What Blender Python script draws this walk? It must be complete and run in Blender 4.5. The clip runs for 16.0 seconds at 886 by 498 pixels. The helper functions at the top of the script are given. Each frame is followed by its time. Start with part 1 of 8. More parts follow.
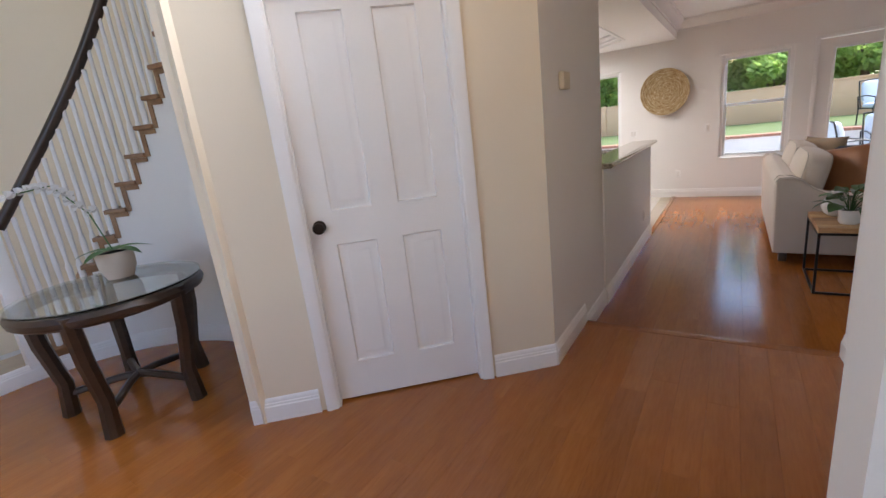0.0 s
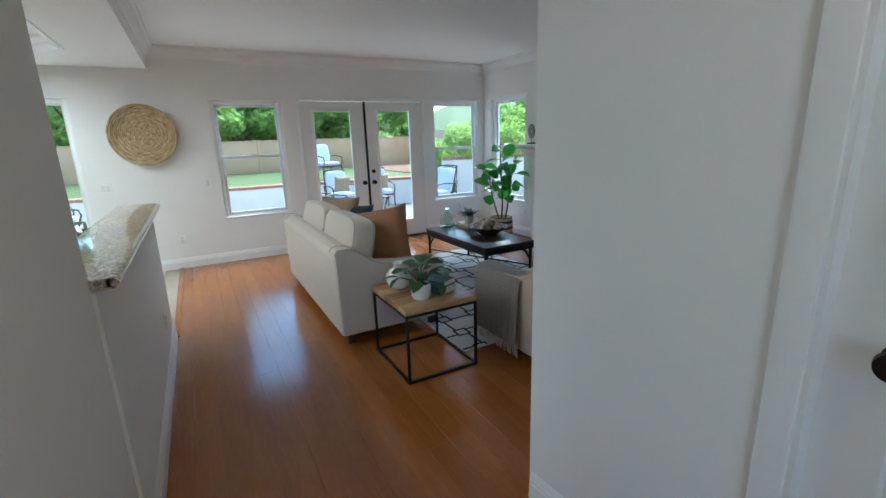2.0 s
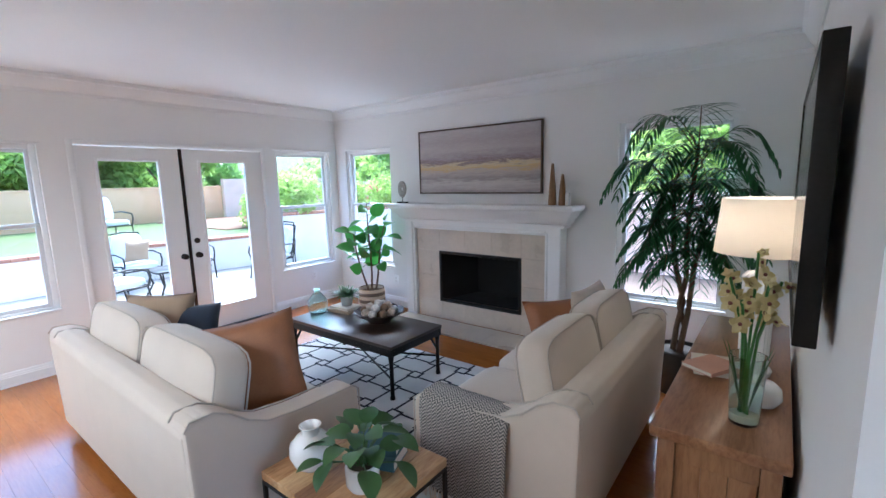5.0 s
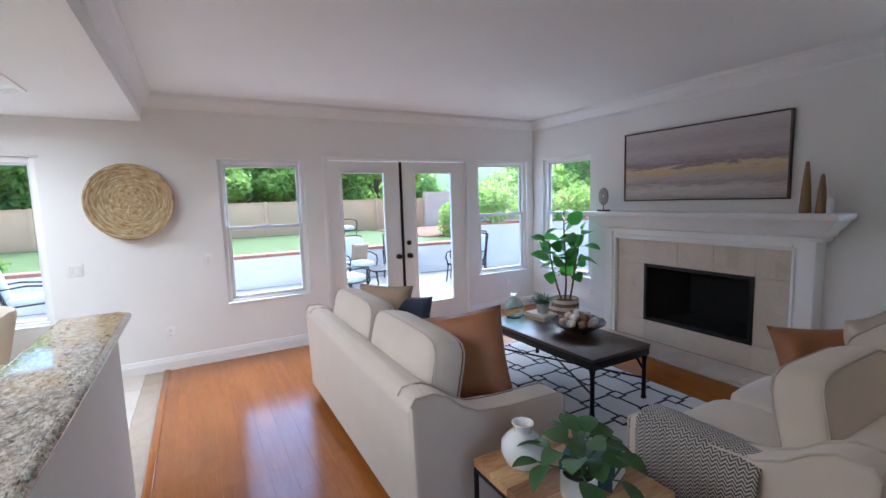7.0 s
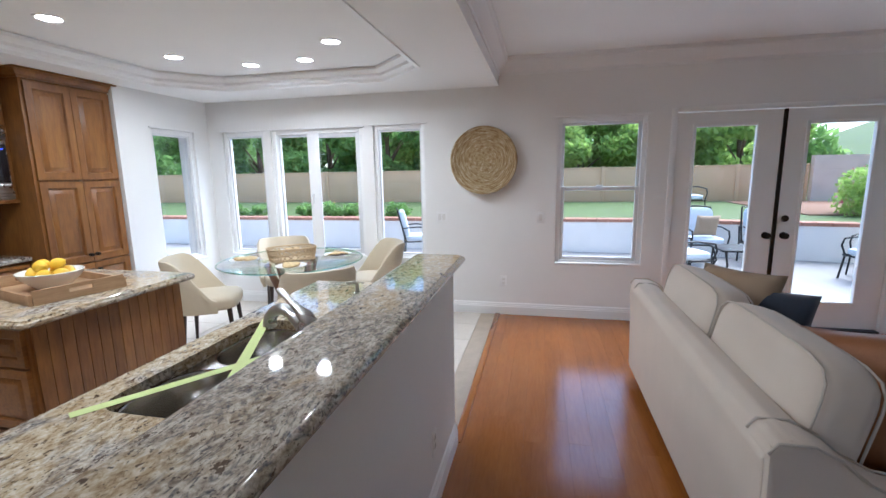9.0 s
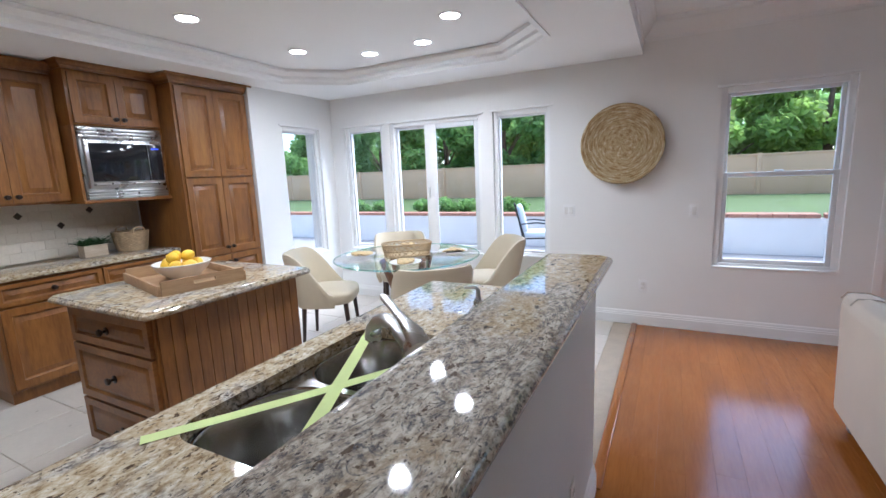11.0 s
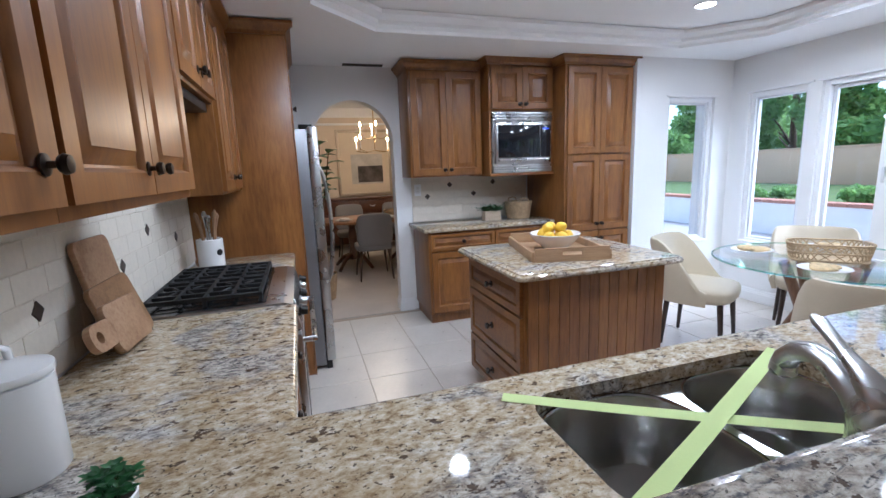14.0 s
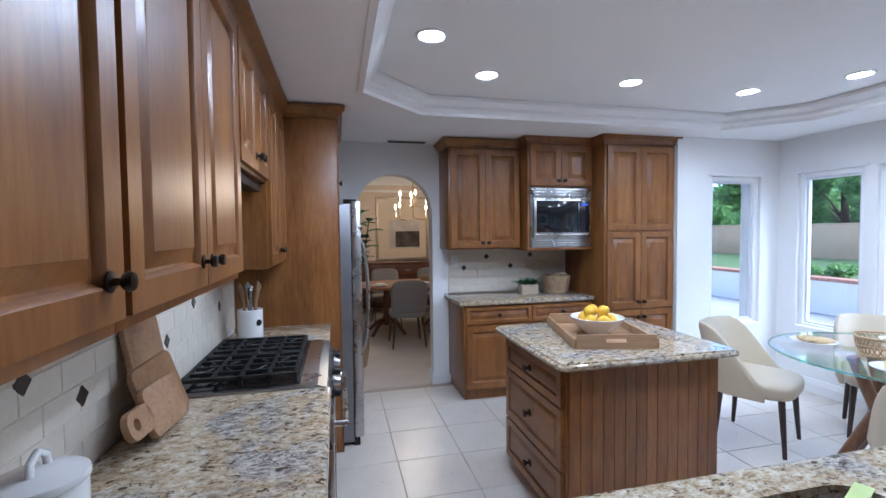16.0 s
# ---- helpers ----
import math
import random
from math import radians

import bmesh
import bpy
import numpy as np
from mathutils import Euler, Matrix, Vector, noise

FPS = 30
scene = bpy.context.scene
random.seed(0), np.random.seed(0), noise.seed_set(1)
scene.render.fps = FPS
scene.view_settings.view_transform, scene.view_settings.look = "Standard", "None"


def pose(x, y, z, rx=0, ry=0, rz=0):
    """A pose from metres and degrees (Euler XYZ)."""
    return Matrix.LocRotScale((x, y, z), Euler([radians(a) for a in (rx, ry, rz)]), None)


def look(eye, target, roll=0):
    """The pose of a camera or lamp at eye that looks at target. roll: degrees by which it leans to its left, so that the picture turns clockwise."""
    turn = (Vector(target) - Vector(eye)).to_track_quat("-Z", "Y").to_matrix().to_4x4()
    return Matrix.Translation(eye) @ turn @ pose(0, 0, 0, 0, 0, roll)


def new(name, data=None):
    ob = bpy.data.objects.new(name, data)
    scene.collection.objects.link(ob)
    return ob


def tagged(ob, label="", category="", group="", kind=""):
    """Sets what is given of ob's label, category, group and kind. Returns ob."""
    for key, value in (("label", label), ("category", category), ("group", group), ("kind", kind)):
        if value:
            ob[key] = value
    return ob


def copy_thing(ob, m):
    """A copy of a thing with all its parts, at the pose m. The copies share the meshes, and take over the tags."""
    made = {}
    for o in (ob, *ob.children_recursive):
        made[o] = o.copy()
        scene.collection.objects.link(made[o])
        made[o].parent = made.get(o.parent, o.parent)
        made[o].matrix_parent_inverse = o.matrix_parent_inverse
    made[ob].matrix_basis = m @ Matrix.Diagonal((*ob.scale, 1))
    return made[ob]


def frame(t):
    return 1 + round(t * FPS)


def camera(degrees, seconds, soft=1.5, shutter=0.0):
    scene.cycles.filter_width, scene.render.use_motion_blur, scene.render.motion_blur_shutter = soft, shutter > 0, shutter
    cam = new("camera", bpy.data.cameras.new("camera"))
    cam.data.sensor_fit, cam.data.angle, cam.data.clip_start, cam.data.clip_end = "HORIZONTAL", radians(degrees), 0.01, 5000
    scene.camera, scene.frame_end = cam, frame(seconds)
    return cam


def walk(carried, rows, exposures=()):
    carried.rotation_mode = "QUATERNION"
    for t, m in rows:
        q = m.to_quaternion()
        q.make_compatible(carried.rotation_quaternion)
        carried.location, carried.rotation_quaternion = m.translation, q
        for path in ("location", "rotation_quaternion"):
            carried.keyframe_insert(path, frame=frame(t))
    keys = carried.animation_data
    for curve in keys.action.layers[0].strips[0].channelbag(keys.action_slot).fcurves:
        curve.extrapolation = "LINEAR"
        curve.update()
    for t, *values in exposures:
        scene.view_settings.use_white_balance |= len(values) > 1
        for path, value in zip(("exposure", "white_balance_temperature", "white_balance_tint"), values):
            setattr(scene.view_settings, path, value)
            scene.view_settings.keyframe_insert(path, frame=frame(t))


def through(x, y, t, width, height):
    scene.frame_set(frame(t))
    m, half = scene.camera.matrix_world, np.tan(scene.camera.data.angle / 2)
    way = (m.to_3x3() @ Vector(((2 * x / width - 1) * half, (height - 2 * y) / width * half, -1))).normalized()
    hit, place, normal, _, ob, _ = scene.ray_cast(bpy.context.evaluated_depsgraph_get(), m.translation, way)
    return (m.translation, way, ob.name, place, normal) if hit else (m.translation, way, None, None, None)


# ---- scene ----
cam = camera(90.2, 16.0)
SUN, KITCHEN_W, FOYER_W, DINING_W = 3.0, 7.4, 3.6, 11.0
LAWN_Y, FENCE_Y = 13.6, 20.0
EXPOSURES = [(0.0, 2.05, 6400, 13), (0.5, 2.05, 6300, 13), (1.5, 1.95, 5700, 3), (2.5, 2.05, 5000, -10), (3.2, 2.25, 4900, -10), (5.5, 2.85, 5250, 8), (7.0, 2.3, 5350, 8), (8.0, 1.77, 5500, 8), (10.5, 1.76, 5400, 9), (12.5, 1.8, 5300, 10), (16.0, 1.7, 4800, 10)]
PATH = [
    (0, (0.337, 0.979, 1.444), (-0.743, 2.583, 0.935), -6.7),
    (0.5, (0.007, 1.222, 1.471), (0.009, 3.149, 0.934), -4.6),
    (1, (-0.112, 1.62, 1.479), (0.391, 3.469, 0.906), -4.4),
    (1.5, (-0.216, 2.11, 1.504), (0.584, 3.857, 0.951), -3.5),
    (2, (-0.106, 2.624, 1.489), (0.823, 4.328, 1.008), -1.9),
    (2.5, (-0.03, 3.128, 1.565), (1.079, 4.738, 1.14), -1.4),
    (3, (-0.017, 3.434, 1.663), (1.352, 4.835, 1.26), -1.7),
    (5.5, (0.041, 3.904, 1.645), (1.608, 5.108, 1.339), -1.4),
    (6, (-0.008, 3.928, 1.631), (1.445, 5.273, 1.346), -1.3),
    (6.5, (-0.065, 3.946, 1.616), (1.17, 5.502, 1.383), -1.5),
    (7, (-0.063, 4.006, 1.586), (0.901, 5.744, 1.362), -1.8),
    (7.5, (0.017, 4.124, 1.57), (0.505, 6.046, 1.31), -2.1),
    (8, (0.068, 4.226, 1.566), (0.047, 6.204, 1.267), -1.8),
    (10.5, (-0.134, 4.522, 1.45), (-0.809, 6.367, 1.076), -1.5),
    (11, (-0.173, 4.673, 1.458), (-1.082, 6.423, 1.123), -2.4),
    (11.5, (-0.243, 4.759, 1.468), (-1.288, 6.436, 1.159), -2.5),
    (12, (-0.256, 4.833, 1.452), (-1.507, 6.363, 1.145), -1.7),
    (12.5, (-0.237, 4.866, 1.441), (-1.696, 6.194, 1.117), -1.3),
    (13, (-0.255, 4.82, 1.437), (-1.899, 5.906, 1.092), -1.4),
    (13.5, (-0.297, 4.775, 1.429), (-2.082, 5.6, 1.063), -1.7),
    (14, (-0.326, 4.747, 1.433), (-2.203, 5.337, 1.075), -2.2),
    (14.5, (-0.34, 4.733, 1.443), (-2.266, 5.174, 1.132), -2.1),
    (15, (-0.341, 4.737, 1.454), (-2.284, 5.135, 1.199), -1.4),
    (15.5, (-0.341, 4.734, 1.516), (-2.291, 5.152, 1.356), -1.0),
    (16, (-0.366, 4.731, 1.53), (-2.311, 5.193, 1.45), -0.6),
]
walk(cam, [(t, look(eye, target, roll)) for t, eye, target, roll in PATH], EXPOSURES)

# ---- world, sun and lamps ----
world = bpy.data.worlds.new("sky")
scene.world = world
world.use_nodes = True
wn = world.node_tree
sky = wn.nodes.new("ShaderNodeTexSky")
sky.sky_type = "NISHITA"
sky.sun_disc = False
sky.sun_elevation = radians(52)
sky.sun_rotation = radians(52)
sky.air_density, sky.dust_density, sky.ozone_density = 1.0, 1.0, 2.0
wn.links.new(sky.outputs[0], wn.nodes["Background"].inputs[0])
wn.nodes["Background"].inputs[1].default_value = 0.15

sun_data = bpy.data.lights.new("sun", "SUN")
sun_data.energy, sun_data.angle, sun_data.color = SUN, radians(60), (1.0, 0.98, 0.96)
sun = new("sun", sun_data)
sun.matrix_world = look((8.0, 12.3, 13.0), (0.5, 6.5, 1.0))


def lamp(name, kind, x, y, z, watts, colour, size=0.1, target=None, spot=140):
    data = bpy.data.lights.new(name, kind)
    data.energy, data.color = watts, colour
    if kind == "AREA":
        data.shape, data.size = "DISK", size
    else:
        data.shadow_soft_size = size
    if kind == "SPOT":
        data.spot_size, data.spot_blend = radians(spot), 0.6
    ob = new(name, data)
    ob.matrix_world = look((x, y, z), target or (x, y, z - 1))
    return ob


# ---- materials ----
def material(name):
    m = bpy.data.materials.new(name)
    m.use_nodes = True
    nt = m.node_tree
    return m, nt, nt.nodes["Principled BSDF"]


def coords(nt, scale=(1, 1, 1), rot=(0, 0, 0), kind="Object"):
    tc = nt.nodes.new("ShaderNodeTexCoord")
    mp = nt.nodes.new("ShaderNodeMapping")
    mp.inputs["Scale"].default_value = scale
    mp.inputs["Rotation"].default_value = rot
    nt.links.new(tc.outputs[kind], mp.inputs[0])
    return mp.outputs[0]


def noise_tex(nt, vec, scale, detail=4.0, rough=0.55, distortion=0.0):
    n = nt.nodes.new("ShaderNodeTexNoise")
    n.inputs["Scale"].default_value = scale
    n.inputs["Detail"].default_value = detail
    n.inputs["Roughness"].default_value = rough
    n.inputs["Distortion"].default_value = distortion
    nt.links.new(vec, n.inputs["Vector"])
    return n.outputs[0]


def ramp(nt, fac, stops, mode="LINEAR"):
    r = nt.nodes.new("ShaderNodeValToRGB")
    r.color_ramp.interpolation = mode
    el = r.color_ramp.elements
    while len(el) < len(stops):
        el.new(0.5)
    for e, (p, c) in zip(el, stops):
        e.position, e.color = p, (*c, 1) if len(c) == 3 else c
    nt.links.new(fac, r.inputs[0])
    return r.outputs[0]


def mix(nt, fac, a, b, mode="MIX"):
    n = nt.nodes.new("ShaderNodeMix")
    n.data_type, n.blend_type = "RGBA", mode
    for sock, v in ((n.inputs[0], fac), (n.inputs[6], a), (n.inputs[7], b)):
        if isinstance(v, (int, float)):
            sock.default_value = v
        elif isinstance(v, tuple):
            sock.default_value = (*v, 1)
        else:
            nt.links.new(v, sock)
    return n.outputs[2]


def bump(nt, bsdf, height, strength=0.1, distance=0.01):
    b = nt.nodes.new("ShaderNodeBump")
    b.inputs["Strength"].default_value = strength
    b.inputs["Distance"].default_value = distance
    nt.links.new(height, b.inputs["Height"])
    nt.links.new(b.outputs[0], bsdf.inputs["Normal"])


def scaled(c, k):
    return tuple(min(1.0, v * k) for v in c)


def plain(name, colour, rough=0.5, metal=0.0, vary=0.08, scale=6.0, grain=90.0, bumps=0.05, coat=0.0, sheen=0.0):
    """A surface of one colour with large soft variation, fine grain and fine relief."""
    m, nt, b = material(name)
    v = coords(nt)
    big = noise_tex(nt, v, scale, 3)
    fine = noise_tex(nt, v, grain, 2)
    c = ramp(nt, big, [(0.3, scaled(colour, 1 - vary)), (0.7, scaled(colour, 1 + vary))])
    c = mix(nt, 0.18, c, ramp(nt, fine, [(0.35, scaled(colour, 1 - 2 * vary)), (0.65, scaled(colour, 1 + vary))]))
    nt.links.new(c, b.inputs["Base Color"])
    nt.links.new(ramp(nt, big, [(0.3, (rough * 0.9,) * 3), (0.7, (min(1, rough * 1.1),) * 3)]), b.inputs["Roughness"])
    b.inputs["Metallic"].default_value = metal
    b.inputs["Coat Weight"].default_value = coat
    b.inputs["Sheen Weight"].default_value = sheen
    if bumps:
        bump(nt, b, fine, bumps, 0.004)
    return m


def wood(name, dark, mid, light, axis=2, rough=0.4, coat=0.2, stretch=14.0, scale=2.2, knots=False, per_piece=0.0, figure=0.35):
    """Wood with its grain along one axis; per_piece varies it from object to object."""
    m, nt, b = material(name)
    s = [stretch] * 3
    s[axis] = 1.0
    v = coords(nt, tuple(s))
    if per_piece:
        info = nt.nodes.new("ShaderNodeObjectInfo")
        off = nt.nodes.new("ShaderNodeVectorMath")
        off.operation = "MULTIPLY_ADD"
        comb = nt.nodes.new("ShaderNodeCombineXYZ")
        for i in range(3):
            nt.links.new(info.outputs["Random"], comb.inputs[i])
        nt.links.new(comb.outputs[0], off.inputs[0])
        off.inputs[1].default_value = (37.0, 53.0, 71.0)
        nt.links.new(v, off.inputs[2])
        v = off.outputs[0]
    big = noise_tex(nt, v, scale * 0.5, 4, 0.6, 0.6)
    fine = noise_tex(nt, v, scale * 5, 5, 0.65, 0.3)
    c = ramp(nt, big, [(0.3, dark), (0.5, mid), (0.72, light)])
    c = mix(nt, figure, c, ramp(nt, fine, [(0.35, scaled(dark, 0.9)), (0.6, light)]))
    cloud = noise_tex(nt, coords(nt), 2.5, 2)
    c = mix(nt, ramp(nt, cloud, [(0.35, (0, 0, 0)), (0.75, (0.45,) * 3)]), c, scaled(dark, 1.05))
    if knots:
        k = nt.nodes.new("ShaderNodeTexVoronoi")
        k.inputs["Scale"].default_value = 5.0
        nt.links.new(coords(nt, (1.0, 0.7, 1.0)), k.inputs["Vector"])
        c = mix(nt, ramp(nt, k.outputs["Distance"], [(0.05, (0.8,) * 3), (0.16, (0, 0, 0))]), c, scaled(dark, 0.45))
    if per_piece:
        hsv = nt.nodes.new("ShaderNodeHueSaturation")
        mr = nt.nodes.new("ShaderNodeMapRange")
        mr.inputs[3].default_value, mr.inputs[4].default_value = 1 - per_piece, 1 + per_piece
        nt.links.new(info.outputs["Random"], mr.inputs[0])
        nt.links.new(mr.outputs[0], hsv.inputs["Value"])
        nt.links.new(c, hsv.inputs["Color"])
        c = hsv.outputs[0]
    nt.links.new(c, b.inputs["Base Color"])
    nt.links.new(ramp(nt, fine, [(0.3, (rough * 0.95,) * 3), (0.7, (min(1, rough * 1.08),) * 3)]), b.inputs["Roughness"])
    b.inputs["Coat Weight"].default_value = coat
    b.inputs["Coat Roughness"].default_value = 0.22
    if figure > 0.32:
        bump(nt, b, fine, 0.025 * figure, 0.003)
    return m


def granite(name, streaks=0.0):
    """Polished tan granite: cream and gold grains, brown flecks, grey-blue clouds with dark wavy veins; streaks widens the clouds."""
    m, nt, b = material(name)
    v = coords(nt)
    flow = coords(nt, (1.0, 0.6, 1.0), (0, 0, 0.6))
    grain = noise_tex(nt, flow, 62, 4, 0.7, 0.3)
    c = ramp(nt, grain, [(0.32, (0.19, 0.125, 0.065)), (0.43, (0.37, 0.285, 0.175)), (0.53, (0.50, 0.42, 0.295)), (0.66, (0.66, 0.60, 0.49))])
    gold = noise_tex(nt, flow, 9, 4, 0.6, 0.5)
    c = mix(nt, ramp(nt, gold, [(0.46, (0, 0, 0)), (0.62, (0.35,) * 3)]), c, (0.36, 0.245, 0.115))
    drift = noise_tex(nt, coords(nt, (1.2, 0.8, 1.0), (0, 0, 0.5)), 2.6, 4, 0.6, 0.7)
    lo = 0.49 - 0.07 * streaks
    mask = ramp(nt, drift, [(lo, (0, 0, 0)), (lo + 0.09, (1, 1, 1))])
    pearl = ramp(nt, grain, [(0.36, (0.13, 0.13, 0.14)), (0.47, (0.33, 0.32, 0.31)), (0.60, (0.58, 0.55, 0.50))])
    c = mix(nt, mix(nt, 1.0, mask, (0.72 - 0.22 * streaks,) * 3, "MULTIPLY"), c, pearl)
    wave = noise_tex(nt, coords(nt, (2.4, 0.75, 1.0), (0, 0, 0.45)), 4.2, 5, 0.6, 0.9)
    stops = []
    for at, k in ((0.40, 0.85), (0.47, 1.0), (0.545, 0.95), (0.62, 0.85)):
        stops += [(at - 0.018, (0, 0, 0)), (at, (k,) * 3), (at + 0.022, (0, 0, 0))]
    lines = ramp(nt, wave, stops)
    broken = ramp(nt, noise_tex(nt, v, 70, 3, 0.65, 0.2), [(0.40, (0.08,) * 3), (0.56, (1, 1, 1))])
    lines = mix(nt, 1.0, lines, broken, "MULTIPLY")
    c = mix(nt, mix(nt, 1.0, mask, lines, "MULTIPLY"), c, (0.055, 0.06, 0.075))
    blot = noise_tex(nt, flow, 50, 3, 0.62, 0.25)
    c = mix(nt, ramp(nt, blot, [(0.605 + 0.015 * streaks, (0, 0, 0)), (0.64 + 0.015 * streaks, (0.9,) * 3)]), c, (0.060, 0.036, 0.022))
    spk = noise_tex(nt, v, 120, 2, 0.5, 0.0)
    c = mix(nt, ramp(nt, spk, [(0.64, (0, 0, 0)), (0.68, (0.8,) * 3)]), c, (0.035, 0.028, 0.025))
    nt.links.new(c, b.inputs["Base Color"])
    b.inputs["Roughness"].default_value = 0.05
    b.inputs["Coat Weight"].default_value = 0.05
    b.inputs["Coat Roughness"].default_value = 0.04
    return m


def glass(name, tint=(1, 1, 1), rough=0.0):
    m, nt, b = material(name)
    b.inputs["Base Color"].default_value = (*tint, 1)
    b.inputs["Roughness"].default_value = rough
    b.inputs["Transmission Weight"].default_value = 1.0
    b.inputs["IOR"].default_value = 1.45
    return m


def emitter(name, colour, strength):
    m, nt, b = material(name)
    b.inputs["Base Color"].default_value = (*colour, 1)
    b.inputs["Emission Color"].default_value = (*colour, 1)
    b.inputs["Emission Strength"].default_value = strength
    return m


def pane_material(name):
    """Clear flat window pane: straight through, with a mirror's gloss at flat angles."""
    m, nt, b = material(name)
    tr = nt.nodes.new("ShaderNodeBsdfTransparent")
    gl = nt.nodes.new("ShaderNodeBsdfGlossy")
    gl.inputs["Roughness"].default_value = 0.02
    lw = nt.nodes.new("ShaderNodeLayerWeight")
    lw.inputs["Blend"].default_value = 0.5
    pw = nt.nodes.new("ShaderNodeMath")
    pw.operation = "POWER"
    pw.inputs[1].default_value = 4.0
    nt.links.new(lw.outputs["Facing"], pw.inputs[0])
    fr = nt.nodes.new("ShaderNodeMath")
    fr.operation = "MULTIPLY_ADD"
    fr.inputs[1].default_value, fr.inputs[2].default_value = 0.6, 0.03
    nt.links.new(pw.outputs[0], fr.inputs[0])
    mx = nt.nodes.new("ShaderNodeMixShader")
    nt.links.new(fr.outputs[0], mx.inputs[0])
    nt.links.new(tr.outputs[0], mx.inputs[1])
    nt.links.new(gl.outputs[0], mx.inputs[2])
    nt.links.new(mx.outputs[0], nt.nodes["Material Output"].inputs[0])
    return m


M_WALL = plain("wall_paint", (0.84, 0.835, 0.825), 0.75, vary=0.02, scale=1.5, grain=160, bumps=0.06)
M_CREAM = plain("cream_wall_paint", (0.80, 0.715, 0.57), 0.75, vary=0.02, scale=1.5, grain=160, bumps=0.06)
M_CEIL = plain("ceiling_paint", (0.87, 0.87, 0.865), 0.85, vary=0.015, scale=1.2, grain=120, bumps=0.08)
M_TRIM = plain("white_trim_paint", (0.86, 0.86, 0.86), 0.35, vary=0.015, scale=4, grain=60, bumps=0.02)
M_DOOR = plain("door_paint", (0.85, 0.845, 0.835), 0.38, vary=0.015, scale=4, grain=60, bumps=0.02)
M_FLOOR = wood("honey_wood_floor", (0.27, 0.083, 0.014), (0.35, 0.118, 0.021), (0.41, 0.152, 0.031), 1, 0.17, 0.0, 10, 1.6, per_piece=0.05)
M_CAB = wood("stained_alder", (0.120, 0.041, 0.009), (0.235, 0.094, 0.020), (0.350, 0.158, 0.038), 2, 0.36, 0.12, 7.0, 1.7, per_piece=0.07, figure=0.30)
M_CABH = wood("stained_alder_flat", (0.120, 0.041, 0.009), (0.235, 0.094, 0.020), (0.350, 0.158, 0.038), 1, 0.36, 0.12, 7.0, 1.7, per_piece=0.07, figure=0.30)
M_FLOOR.node_tree.nodes["Principled BSDF"].inputs["Specular IOR Level"].default_value = 0.75
M_GRAN = granite("polished_granite")
M_GRANBAR = granite("streaked_granite", 0.7)
M_PANE = pane_material("window_pane")
M_TILE = plain("ceramic_floor_tile", (0.66, 0.61, 0.54), 0.3, vary=0.06, scale=5, grain=40, bumps=0.03)
M_GROUT = plain("grout", (0.45, 0.38, 0.30), 0.9, vary=0.1, scale=9, bumps=0.1)
M_BRONZE = plain("dark_bronze", (0.045, 0.035, 0.03), 0.35, 0.9, vary=0.15, bumps=0.03)
M_BLACK = plain("black_metal", (0.02, 0.019, 0.018), 0.45, 0.6, vary=0.2, bumps=0.05)
M_STEEL = plain("brushed_steel", (0.48, 0.48, 0.475), 0.28, 1.0, vary=0.05, grain=200, bumps=0.03)
M_CARPET = plain("beige_carpet", (0.55, 0.50, 0.45), 0.95, vary=0.08, scale=3, grain=300, bumps=0.4)


# ---- mesh tools ----
def link_mesh(name, bm, mats, parent=None, label="", smooth=None):
    me = bpy.data.meshes.new(name)
    bmesh.ops.recalc_face_normals(bm, faces=bm.faces)
    bm.to_mesh(me)
    bm.free()
    for m in mats if isinstance(mats, (list, tuple)) else [mats]:
        me.materials.append(m)
    if smooth is not None:
        me.shade_smooth() if smooth >= 180 else me.set_sharp_from_angle(angle=radians(smooth))
        if smooth < 180:
            for p in me.polygons:
                p.use_smooth = True
            me.set_sharp_from_angle(angle=radians(smooth))
    ob = new(name, me)
    if parent:
        ob.parent = parent
    if label:
        ob["label"] = label
    return ob


def part(name, bm, mat, parent, label="", smooth=40):
    return link_mesh(name, bm, mat, parent, label, smooth)


def thing(name, x=0, y=0, z=0, rz=0, label="", category="", group="", kind=""):
    e = new(name)
    e.matrix_basis = pose(x, y, z, 0, 0, rz)
    e.empty_display_size = 0.05
    return tagged(e, label, category, group, kind)


def structure(name, bm, mat, label, category, parent=None, smooth=30):
    return tagged(link_mesh(name, bm, mat, parent, "", smooth), label, category, "", "structure")


def box(x0, x1, y0, y1, z0, z1, bevel=0.0, seg=2, bm=None):
    b = bmesh.new()
    bmesh.ops.create_cube(b, size=1)
    bmesh.ops.transform(b, matrix=Matrix.LocRotScale(((x0 + x1) / 2, (y0 + y1) / 2, (z0 + z1) / 2), None, (abs(x1 - x0), abs(y1 - y0), abs(z1 - z0))), verts=b.verts)
    if bevel:
        bmesh.ops.bevel(b, geom=b.edges[:], offset=bevel, segments=seg, affect="EDGES", profile=0.5)
    return add(bm, b)


def add(bm, b, m=None):
    """Joins bmesh b into bm (or returns b, if bm is None)."""
    if m is not None:
        bmesh.ops.transform(b, matrix=m, verts=b.verts)
    if bm is None:
        return b
    me = bpy.data.meshes.new("join")
    b.to_mesh(me)
    b.free()
    bm.from_mesh(me)
    bpy.data.meshes.remove(me)
    return bm


